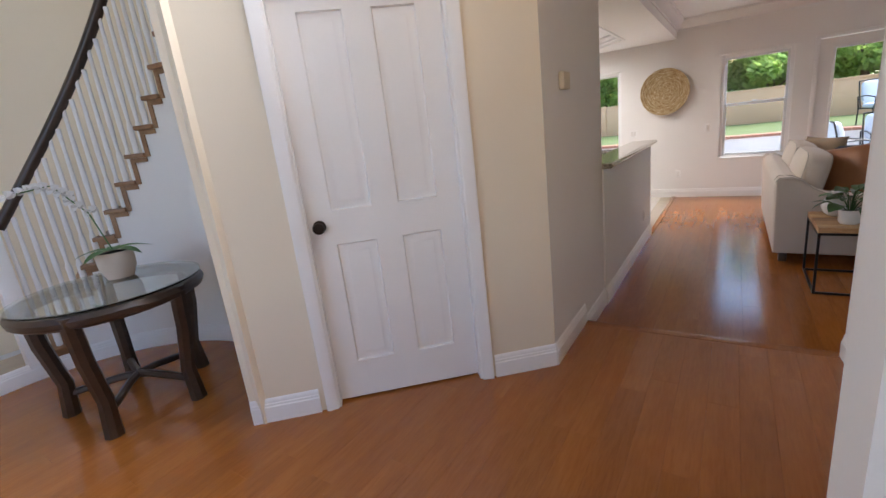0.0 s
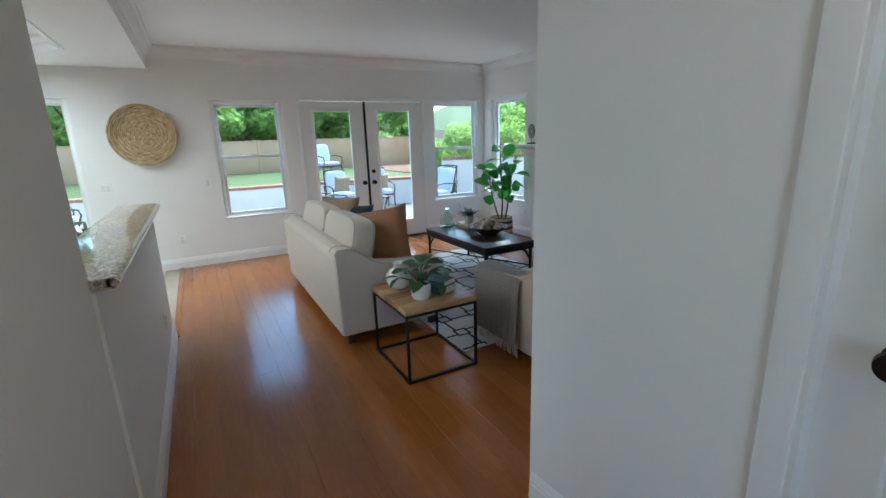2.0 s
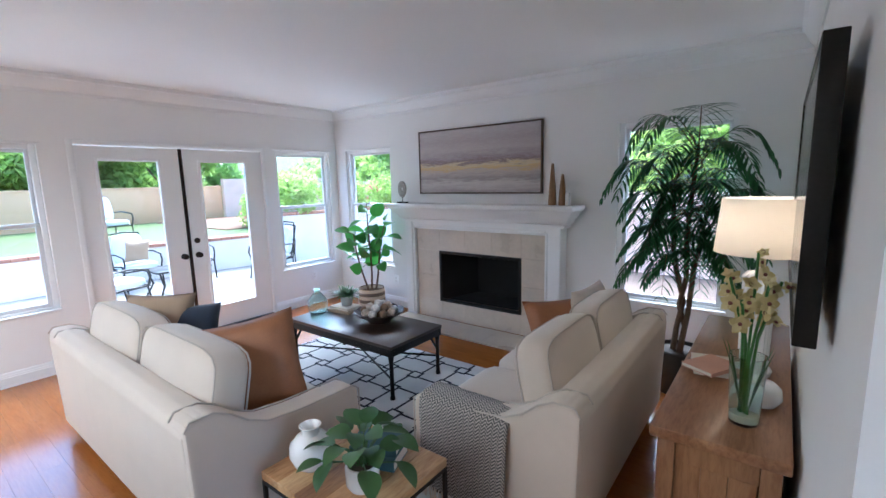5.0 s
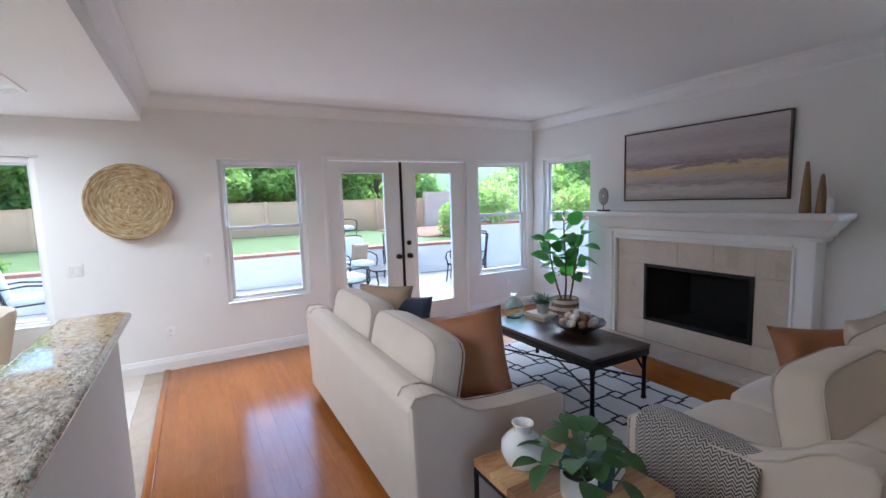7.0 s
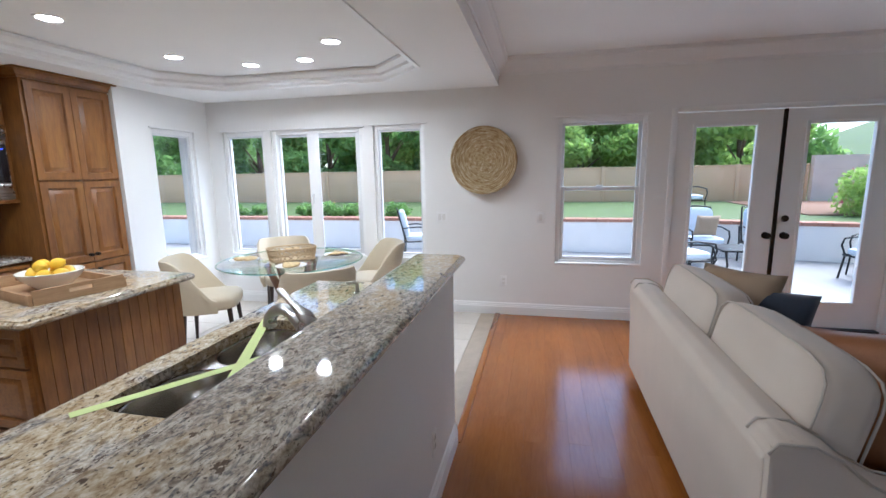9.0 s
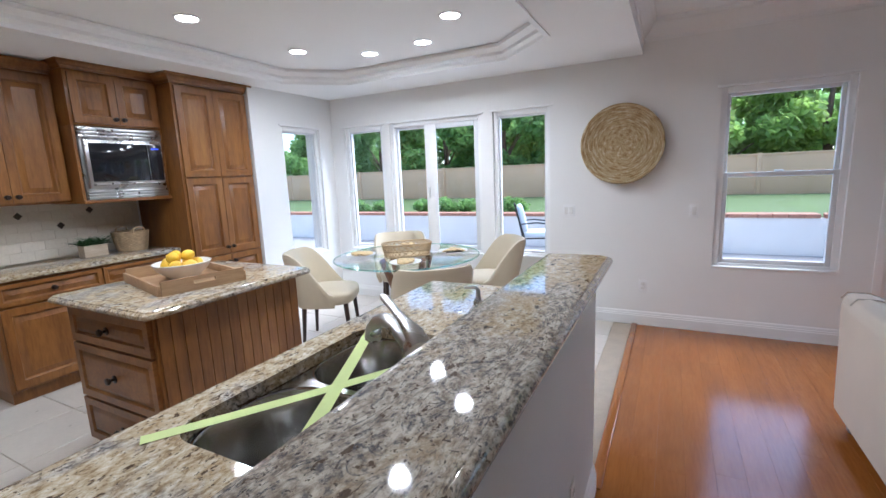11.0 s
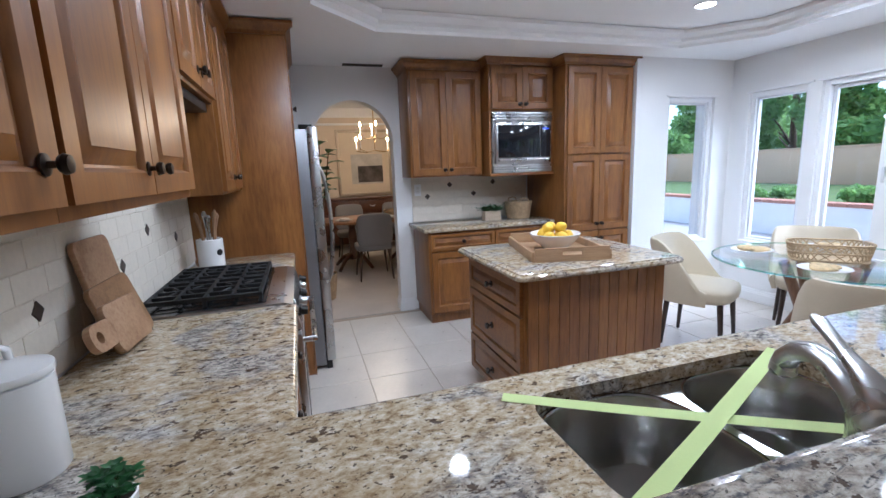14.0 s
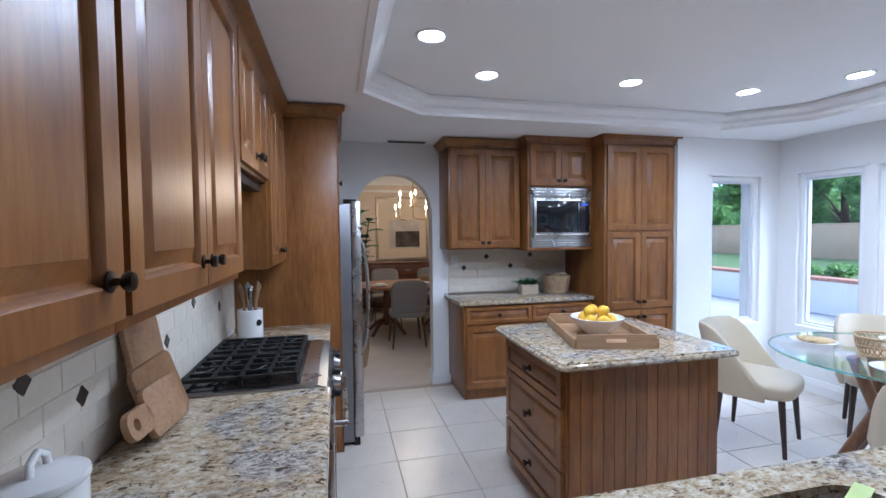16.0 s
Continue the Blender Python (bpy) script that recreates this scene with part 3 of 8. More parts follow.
def panel_door(name, m, w, h, knob_x, label, z=ENTRY_Z, side=-1):
    """A four-panel interior door with casing; local x along the wall, front towards -y."""
    e = thing(name, label=label, category="door", kind="structure")
    e.matrix_basis = m
    rows = [(0.22, 0.865), (1.035, 1.92)]
    st = 0.13
    pw = (w - 3 * st) / 2
    cols = [(st, st + pw), (2 * st + pw, 2 * st + 2 * pw)]
    holes = [(a, b, z + p, z + q) for a, b in cols for p, q in rows]
    leaf = part("door_leaf", wall_mesh("x", 0.05, 0.085, 0.004, w - 0.004, z + 0.012, z + h, holes), M_DOOR, e)
    for a, b, p, q in holes:
        bm = bmesh.new()
        rings = []
        for inset, dep in ((0.0, 0.05), (0.006, 0.062), (0.02, 0.064), (0.045, 0.055), (0.05, 0.055)):
            rings.append([bm.verts.new(v) for v in ((a + inset, dep, p + inset), (b - inset, dep, p + inset), (b - inset, dep, q - inset), (a + inset, dep, q - inset))])
        for r1, r2 in zip(rings, rings[1:]):
            for i in range(4):
                bm.faces.new((r1[i], r1[(i + 1) % 4], r2[(i + 1) % 4], r2[i]))
        bm.faces.new(rings[-1])
        part("panel", bm, M_DOOR, leaf)
    knob(leaf, knob_x, 0.05, z + 0.965)
    cas = [(0, 0), (0.0, 0.012), (0.012, 0.016), (0.02, 0.016), (0.045, 0.022), (0.06, 0.02), (0.065, 0.0)]
    for nm, x0, x1 in (("casing", -0.065, 0.0), ("casing", w, w + 0.065)):
        c = bmesh.new()
        pr = [(x1 - o if x0 < 0 else x0 + o, -u) for o, u in cas]
        prism(pr, z, z + h + 0.075, bm=c)
        part(nm, c, M_TRIM, e)
    part("casing_head", box(-0.065, w + 0.065, -0.02, 0.0, z + h + 0.01, z + h + 0.075, 0.004), M_TRIM, e)
    jb = box(0, 0.012, 0.0, 0.14, z, z + h + 0.01)
    box(w - 0.012, w, 0.0, 0.14, z, z + h + 0.01, bm=jb)
    part("jamb", jb, M_TRIM, e)
    return e


panel_door("door_2", AM @ pose(0.435, 0, 0), 0.79, 2.05, 0.065, "cream-lit white four-panel closet door, shut")
panel_door("door_3", Matrix(((0, 1, 0, 0.935), (-1, 0, 0, 2.99), (0, 0, 1, 0), (0, 0, 0, 1))), 0.79, 2.05, 0.125, "white four-panel hall door, shut")
structure("wall_hall_closet_back", box(1.3, 1.4, 0.4, 3.6, 0, 2.9), M_WALL, "plain wall behind the hall door", "wall")

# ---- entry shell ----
# the opening behind the walk is unseen, added to let sky light in
structure("wall_entry_front", wall_mesh("x", -1.2, -1.3, -4.7, 1.3, 0, 5.0, [(-2.6, -0.4, 0.9, 4.2)]), M_WALL, "white entry wall out of view with a tall opening added for daylight", "wall")
structure("wall_entry_side", wall_mesh("y", -4.6, -4.7, -1.3, 3.2, 0, 5.0), M_WALL, "white entry wall", "wall")
structure("wall_entry_east", wall_mesh("y", 1.2, 1.3, -1.3, 0.4, 0, 5.0), M_WALL, "white entry wall", "wall")

# ---- recessed lights ----
M_LED = emitter("lamp_glow", (1.0, 0.96, 0.90), 14.0)
LIGHTS = [(-2.95, 6.63), (-2.95, 7.58), (-2.52, 7.98), (-1.98, 7.95), (-1.53, 7.53), (-1.53, 6.61), (-1.53, 5.65), (-1.98, 5.2), (-2.54, 5.2), (-3.01, 5.65)]
for x, y in LIGHTS:
    dl = thing("downlight", x, y, TRAY, label="white recessed ceiling light, switched on", category="ceiling light", group="kitchen downlights")
    part("trim_ring", lathe([(0.062, 0.0), (0.082, 0.0), (0.082, -0.004), (0.07, -0.009), (0.062, -0.004), (0.062, 0.0)], 28), M_TRIM, dl)
    part("diffuser", lathe([(0, -0.003), (0.062, -0.003), (0.062, 0.0), (0, 0.0)], 24), M_LED, dl, "glowing white diffuser")
    lamp("downlight_lamp", "SPOT", x, y, TRAY - 0.02, KITCHEN_W, (1.0, 0.965, 0.92), 0.05, spot=172)
# assumed warm source, unseen and without a fixture, added to light the entry
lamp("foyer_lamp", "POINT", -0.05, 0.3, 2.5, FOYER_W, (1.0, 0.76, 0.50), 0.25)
lamp("hall_lamp", "POINT", 0.22, 2.08, 2.48, 1.8, (1.0, 0.68, 0.38), 0.10)

# ---- boards and tiles ----
def board_mesh(w, l, t=0.012, g=0.0002):
    bm = box(g, w - g, g, l - g, -t, 0, 0.0003, 1)
    me = bpy.data.meshes.new("floorboard")
    bm.to_mesh(me)
    bm.free()
    me.materials.append(M_FLOOR)
    return me


def lay_boards(name, x0, x1, y0, y1, z, w, l, label):
    e = thing(name, label=label, category="floor", kind="structure")
    whole = {}
    rng = random.Random(5)
    nx = math.ceil((x1 - x0) / w)
    for i in range(nx):
        bx = x0 + i * w
        bw = min(w, x1 - bx)
        y = y0 - rng.random() * l * 0.9
        while y < y1 - 0.01:
            a, b = max(y, y0), min(y + l, y1)
            if b - a > 0.02:
                key = (round(bw, 3), round(b - a, 3))
                if key not in whole:
                    whole[key] = board_mesh(bw, b - a)
                ob = new("floorboard", whole[key])
                ob.location = (bx, a, z)
                ob.parent = e
            y += l
    return e


lay_boards("floor", -0.44, 4.23, 3.77, 9.0, 0.0, 0.127, 1.35, "glossy honey-brown wooden floor of the living room")
lay_boards("floor_entry", -3.9, 1.02, 0.2, 3.72, ENTRY_Z, 0.127, 1.35, "glossy red-brown wooden floor of the entry")
structure("step_nosing", box(-0.45, 0.87, 3.72, 3.785, 0.0, ENTRY_Z + 0.003, 0.006), M_FLOOR, "rounded wooden nosing of the single step", "step")
structure("floor_transition", box(-0.455, -0.405, 6.58, 9.0, 0.0, 0.012, 0.005), M_FLOOR, "wooden strip between boards and tiles", "trim")

def lay_tiles(x0, x1, y0, y1, s, gap, z):
    e = thing("floor_kitchen", label="cream ceramic tile floor of the kitchen", category="floor", kind="structure")
    bm = box(gap / 2, s - gap / 2, gap / 2, s - gap / 2, -0.01, 0, 0.002, 1)
    me = bpy.data.meshes.new("tile")
    bm.to_mesh(me)
    bm.free()
    me.materials.append(M_TILE)
    for i in range(int((x1 - x0) / s) + 1):
        for j in range(int((y1 - y0) / s) + 1):
            ob = new("tile", me)
            ob.location = (x0 + i * s, y0 + j * s, z)
            ob.parent = e


lay_tiles(-4.57, -0.90, 4.21, 8.92, 0.44, 0.006, 0.0)

# ---- the garden ----
M_LAWN = plain("lawn_grass", (0.085, 0.125, 0.03), 0.9, vary=0.25, scale=2.0, grain=40, bumps=0.5)
M_PATIO = plain("concrete_patio", (0.30, 0.28, 0.26), 0.8, vary=0.07, scale=2.0, grain=60, bumps=0.2)
M_STUCCO = plain("pale_stucco", (0.78, 0.74, 0.68), 0.9, vary=0.05, scale=2.0, grain=80, bumps=0.3)
M_FENCE = plain("tan_fence_vinyl", (0.64, 0.39, 0.215), 0.6, vary=0.05, scale=2.0, grain=60, bumps=0.05)
structure("ground", box(-80, 80, 9.16, 120, -0.6, -0.10), M_PATIO, "pale concrete patio", "ground")
structure("lawn", box(-40, 40, LAWN_Y + 0.2, 60, -0.3, 0.52), M_LAWN, "green mown lawn behind the low wall", "lawn")

# ---- soft and leafy shapes ----
def cushion(sx, sy, sz, n=5.0, cuts=8, crown=0.0, seed=0, lump=0.004):
    """A rounded, stuffed box centred on the origin; sx, sy, sz are its full sizes."""
    b = bmesh.new()
    bmesh.ops.create_cube(b, size=2)
    bmesh.ops.subdivide_edges(b, edges=b.edges[:], cuts=cuts, use_grid_fill=True)
    for v in b.verts:
        u = v.co.copy()
        k = (abs(u.x) ** n + abs(u.y) ** n + abs(u.z) ** n) ** (1 / n)
        u /= k
        c = 1 + crown * (1 - u.x * u.x) * (1 - u.y * u.y)
        v.co = Vector((u.x * sx / 2, u.y * sy / 2, u.z * sz / 2 * c))
        if lump:
            v.co += Vector((1, 1, 1)) * lump * noise.noise(v.co * 6 + Vector((seed * 7.3, 0, 0)))
    return b


def pillow(s, t, seed=0, cuts=14):
    """A square throw pillow with pulled-out corners, lying in x and y."""
    b = bmesh.new()
    N = cuts
    grid = {}
    for side in (1, -1):
        for i in range(N + 1):
            for j in range(N + 1):
                u, v = 2 * i / N - 1, 2 * j / N - 1
                edge = i in (0, N) or j in (0, N)
                if edge and (0, i, j) in grid:
                    grid[(side, i, j)] = grid[(0, i, j)]
                    continue
                puff = max(0.0, (1 - u ** 4) * (1 - v ** 4)) ** 0.55
                pull = 1 - 0.07 * ((1 - u * u) * abs(v) ** 3 + (1 - v * v) * abs(u) ** 3)
                z = side * t / 2 * puff
                wob = 0.012 * noise.noise(Vector((u * 2 + seed, v * 2, side)))
                w = b.verts.new((u * s / 2 * pull, v * s / 2 * pull, z + wob * puff))
                grid[(side, i, j)] = w
                if edge:
                    grid[(0, i, j)] = w
    for side in (1, -1):
        for i in range(N):
            for j in range(N):
                q = [grid[(side, i, j)], grid[(side, i + 1, j)], grid[(side, i + 1, j + 1)], grid[(side, i, j + 1)]]
                b.faces.new(q if side > 0 else q[::-1])
    return b


def leaf(bm, base, tip_dir, up, length, width, bend=0.25, n=4):
    """A folded, bent leaf blade from base along tip_dir."""
    d, u = Vector(tip_dir).normalized(), Vector(up)
    s = d.cross(u).normalized()
    u = s.cross(d).normalized()
    rows = []
    for i in range(n + 1):
        f = i / n
        w = width / 2 * math.sin(math.pi * min(1, 0.08 + f * 0.92)) ** 0.8
        c = Vector(base) + d * length * f - u * bend * length * f * f
        rows.append((bm.verts.new(c - s * w + u * w * 0.25), bm.verts.new(c), bm.verts.new(c + s * w + u * w * 0.25)))
    for a, c in zip(rows, rows[1:]):
        bm.faces.new((a[0], a[1], c[1], c[0]))
        bm.faces.new((a[1], a[2], c[2], c[1]))


def leafage(name, dark, light, rough=0.4, through=0.0):
    m, nt, b = material(name)
    geo = nt.nodes.new("ShaderNodeNewGeometry")
    c = ramp(nt, geo.outputs["Random Per Island"], [(0.0, dark), (1.0, light)])
    n = noise_tex(nt, coords(nt), 30, 2)
    c = mix(nt, ramp(nt, n, [(0.4, (0, 0, 0)), (0.7, (0.35,) * 3)]), c, light)
    nt.links.new(c, b.inputs["Base Color"])
    b.inputs["Roughness"].default_value = rough
    if through:
        tr = nt.nodes.new("ShaderNodeBsdfTranslucent")
        nt.links.new(c, tr.inputs[0])
        ms = nt.nodes.new("ShaderNodeMixShader")
        ms.inputs[0].default_value = through
        nt.links.new(b.outputs[0], ms.inputs[1])
        nt.links.new(tr.outputs[0], ms.inputs[2])
        nt.links.new(ms.outputs[0], nt.nodes["Material Output"].inputs[0])
    return m


M_LEAF = leafage("glossy_leaf", (0.02, 0.09, 0.02), (0.06, 0.20, 0.04), 0.3)
M_FIG = leafage("fig_leaf", (0.03, 0.13, 0.025), (0.085, 0.31, 0.05), 0.3, 0.38)
M_PALM = leafage("palm_leaf", (0.015, 0.065, 0.022), (0.05, 0.17, 0.055), 0.38, 0.3)
M_HERB = leafage("herb_leaf", (0.03, 0.10, 0.035), (0.09, 0.20, 0.08), 0.5)
M_BARK = plain("brown_bark", (0.12, 0.07, 0.04), 0.85, vary=0.3, scale=14, bumps=0.5)
M_SOIL = plain("dark_soil", (0.04, 0.03, 0.022), 0.95, vary=0.3, scale=30, bumps=0.6)
M_LINEN = plain("oatmeal_linen", (0.64, 0.55, 0.455), 0.9, vary=0.04, scale=5, grain=420, bumps=0.25, sheen=0.25)
M_PIPING = plain("linen_piping", (0.53, 0.47, 0.40), 0.9, vary=0.05, grain=420, bumps=0.2)
M_DARKWOOD = wood("dark_brown_wood", (0.018, 0.010, 0.007), (0.035, 0.019, 0.012), (0.055, 0.03, 0.019), 1, 0.35, 0.3, 9, 2.0)
M_LEATHER = plain("tan_faux_leather", (0.29, 0.115, 0.042), 0.5, vary=0.14, scale=9, grain=120, bumps=0.2)
M_NAVY = plain("navy_velvet", (0.025, 0.035, 0.055), 0.85, vary=0.2, sheen=0.3)
M_KHAKI = plain("khaki_cotton", (0.36, 0.26, 0.17), 0.9, vary=0.1, grain=300, bumps=0.2)
M_CREAMC = plain("cream_cotton", (0.66, 0.56, 0.46), 0.9, vary=0.06, grain=300, bumps=0.25)
M_CERAMIC = plain("white_ceramic", (0.80, 0.79, 0.77), 0.25, vary=0.015, bumps=0.01, coat=0.3)
M_PAPER = plain("book_paper", (0.68, 0.62, 0.52), 0.9, vary=0.05, grain=200, bumps=0.2)


# ---- living room ----
def sofa(name, m, W, label):
    D, H, AW = 0.86, 0.745, 0.15
    e = thing(name, label=label, category="sofa", group="linen sofas")
    e.matrix_basis = m
    part("base", box(-W / 2 + AW - 0.01, W / 2 - AW + 0.01, 0.05, D - 0.06, 0.09, 0.30, 0.02), M_LINEN, e)
    prof = [(0.0, 0.09), (-0.02, H - 0.06), (0.0, H - 0.01), (0.05, H + 0.01), (0.13, H - 0.01), (0.17, H - 0.06), (0.15, 0.09)]
    bk = prism(prof, -W / 2 + 0.02, W / 2 - 0.02, m=Matrix(((0, 0, 1, 0), (1, 0, 0, 0), (0, 1, 0, 0), (0, 0, 0, 1))), bevel=0.012)
    part("backrest", bk, M_LINEN, e)
    top = [(0.0, 0.09), (-0.015, H - 0.03), (0.01, H + 0.005), (0.10, H + 0.005), (0.17, H - 0.03), (0.24, H - 0.09), (0.33, H - 0.135), (0.5, H - 0.155), (D - 0.04, H - 0.165), (D, H - 0.195), (D + 0.005, 0.09)]
    for s in (-1, 1):
        x0 = -W / 2 if s < 0 else W / 2 - AW
        a = part("arm", prism(top, x0, x0 + AW, m=Matrix(((0, 0, 1, 0), (1, 0, 0, 0), (0, 1, 0, 0), (0, 0, 0, 1))), bevel=0.022), M_LINEN, e)
        for xx in (x0 + 0.004, x0 + AW - 0.004):
            part("piping", tube([(xx, y, z) for y, z in top[1:]], 0.0045, 6), M_PIPING, a)
    for o in e.children:
        o.modifiers.new("shading", "WEIGHTED_NORMAL").keep_sharp = True
    cw = (W - 2 * AW) / 2
    for i in (0, 1):
        x = -W / 2 + AW + cw * (i + 0.5)
        c = cushion(cw - 0.006, D - 0.16, 0.17, 7, 8, 0.14, i)
        bmesh.ops.transform(c, matrix=pose(x, 0.10 + (D - 0.04) / 2 + 0.02, 0.375), verts=c.verts)
        part("seat_cushion", c, M_LINEN, e)
        c = cushion(cw - 0.012, 0.44, 0.20, 5.5, 8, 0.22, i + 4)
        bmesh.ops.transform(c, matrix=pose(x, 0.25, 0.70, 78), verts=c.verts)
        bc = part("back_cushion", c, M_LINEN, e)
        for sgn in (-1, 1):
            pts = []
            for k in range(40):
                t = 2 * math.pi * k / 40
                u, w = math.cos(t), math.sin(t)
                q = (abs(u) ** 6 + abs(w) ** 6) ** (1 / 6)
                pts.append(pose(x, 0.25, 0.70, 78) @ Vector((u / q * (cw - 0.03) / 2, w / q * 0.21, sgn * 0.082)))
            part("piping", tube(pts, 0.0045, 6, closed=True), M_PIPING, bc)
    for x in (-W / 2 + 0.09, W / 2 - 0.09):
        for y in (0.08, D - 0.08):
            part("leg", prism([(x - 0.03, y - 0.03), (x + 0.03, y - 0.03), (x + 0.03, y + 0.03), (x - 0.03, y + 0.03)], 0, 0.09, bevel=0.006), M_DARKWOOD, e, "dark wooden block foot")
    return e


S1 = pose(0.675, 6.65, 0, 0, 0, -90)
S2 = pose(2.435, 4.455, 0)
sofa("sofa", S1, 2.04, "oatmeal linen two-seat sofa facing the fireplace")
sofa("sofa", S2, 1.62, "oatmeal linen two-seat sofa with a throw over its arm")


def throw_pillow(m, s, t, mat, label, seed=0, fringe=False):
    e = tagged(link_mesh("throw_pillow", pillow(s, t, seed), mat, None, "", 180), label, "pillow")
    e.matrix_basis = m
    return e


throw_pillow(S1 @ pose(0.60, 0.50, 0.70, 72, 0, 42) @ pose(0, 0, 0, 0, 0, 12), 0.52, 0.19, M_LEATHER, "tan leather throw pillow leaning on the sofa back", 1)
throw_pillow(S1 @ pose(-0.46, 0.44, 0.73, 70, 0, 40), 0.46, 0.17, M_KHAKI, "khaki cotton throw pillow on the sofa", 2)
throw_pillow(S1 @ pose(-0.30, 0.54, 0.68, 64, 0, 48), 0.42, 0.15, M_NAVY, "dark navy throw pillow on the sofa", 3)
throw_pillow(S2 @ pose(0.30, 0.52, 0.645, 56, 0, -40), 0.46, 0.17, M_LEATHER, "tan leather throw pillow leaning on the sofa back", 5)
throw_pillow(S2 @ pose(0.52, 0.38, 0.70, 74, 0, -4), 0.46, 0.15, M_CREAMC, "cream cotton throw pillow with tassels", 6)


def herringbone(name):
    """Narrow zigzag weave in charcoal and cream."""
    m, nt, b = material(name)
    tc = nt.nodes.new("ShaderNodeTexCoord")
    sep = nt.nodes.new("ShaderNodeSeparateXYZ")
    nt.links.new(tc.outputs["UV"], sep.inputs[0])

    def op(kind, a, c=None):
        n = nt.nodes.new("ShaderNodeMath")
        n.operation = kind
        for i, v in enumerate((a, c)):
            if v is None:
                continue
            if isinstance(v, (int, float)):
                n.inputs[i].default_value = v
            else:
                nt.links.new(v, n.inputs[i])
        return n.outputs[0]

    zig = op("PINGPONG", sep.outputs[0], 0.016)
    k = op("FRACT", op("MULTIPLY", op("ADD", sep.outputs[1], op("MULTIPLY", zig, 1.1)), 62.0))
    n = noise_tex(nt, tc.outputs["UV"], 300, 2)
    k = op("ADD", k, op("MULTIPLY", op("SUBTRACT", n, 0.5), 0.5))
    c = ramp(nt, k, [(0.40, (0.50, 0.45, 0.39)), (0.54, (0.075, 0.07, 0.068)), (0.95, (0.095, 0.09, 0.086))])
    nt.links.new(c, b.inputs["Base Color"])
    b.inputs["Roughness"].default_value = 0.95
    b.inputs["Sheen Weight"].default_value = 0.2
    bump(nt, b, k, 0.5, 0.004)
    return m


def throw_blanket():
    """A woven throw hung over the sofa's arm, with a knotted fringe."""
    e = thing("throw_blanket", label="charcoal and cream herringbone throw over the sofa arm", category="blanket")
    e.matrix_basis = S2
    xa = -0.81
    line = [(xa + 0.32, 0.482), (xa + 0.24, 0.487), (xa + 0.165, 0.50), (xa + 0.160, 0.56), (xa + 0.14, 0.592), (xa + 0.09, 0.60), (xa + 0.02, 0.598), (xa - 0.012, 0.575), (xa - 0.02, 0.52), (xa - 0.028, 0.42), (xa - 0.034, 0.32), (xa - 0.04, 0.22), (xa - 0.045, 0.145)]
    b = bmesh.new()
    uv = b.loops.layers.uv.new("weave")
    n = 26
    d = [0.0]
    for p, q in zip(line, line[1:]):
        d.append(d[-1] + math.dist(p, q))
    rows = []
    for i, (x, z) in enumerate(line):
        row = []
        for j in range(n + 1):
            f = j / n
            hang = max(0.0, (0.56 - z) / 0.42) if i > 6 else 0.0
            y = 0.30 + 0.50 * f + 0.03 * hang * math.sin(f * 5 + 1) - 0.02 * hang
            fold = 0.012 * hang * math.sin(f * 21 + 0.6) + 0.003 * noise.noise(Vector((f * 6, i * 0.7, 2)))
            row.append((b.verts.new((x - abs(fold) if i > 6 else x, y, z + (0.004 * noise.noise(Vector((f * 7, i, 0))) if i < 6 else 0))), (0.5 * f, d[i])))
        rows.append(row)
    for r1, r2 in zip(rows, rows[1:]):
        for j in range(n):
            q = [r1[j], r1[j + 1], r2[j + 1], r2[j]]
            face = b.faces.new([v for v, _ in q])
            for lp, (_, c) in zip(face.loops, q):
                lp[uv].uv = c
    ob = part("cloth", b, herringbone("herringbone_wool"), e, smooth=180)
    sol = ob.modifiers.new("thickness", "SOLIDIFY")
    sol.thickness, sol.offset = 0.008, 1.0
    f = bmesh.new()
    rng = random.Random(3)
    ends = [(line[-1][0], 0.30 + 0.50 * (j + 0.5) / 34, line[-1][1]) for j in range(34)]
    for x, y, z in ends:
        tube([(x, y - 0.02, z + 0.012), (x - 0.004, y - 0.02 + rng.uniform(-0.006, 0.006), z - 0.03), (x + rng.uniform(-0.01, 0.006), y - 0.02 + rng.uniform(-0.012, 0.012), z - 0.075)], 0.0035, 5, bm=f)
    part("fringe", f, M_CREAMC, e, "cream knotted fringe")


throw_blanket()


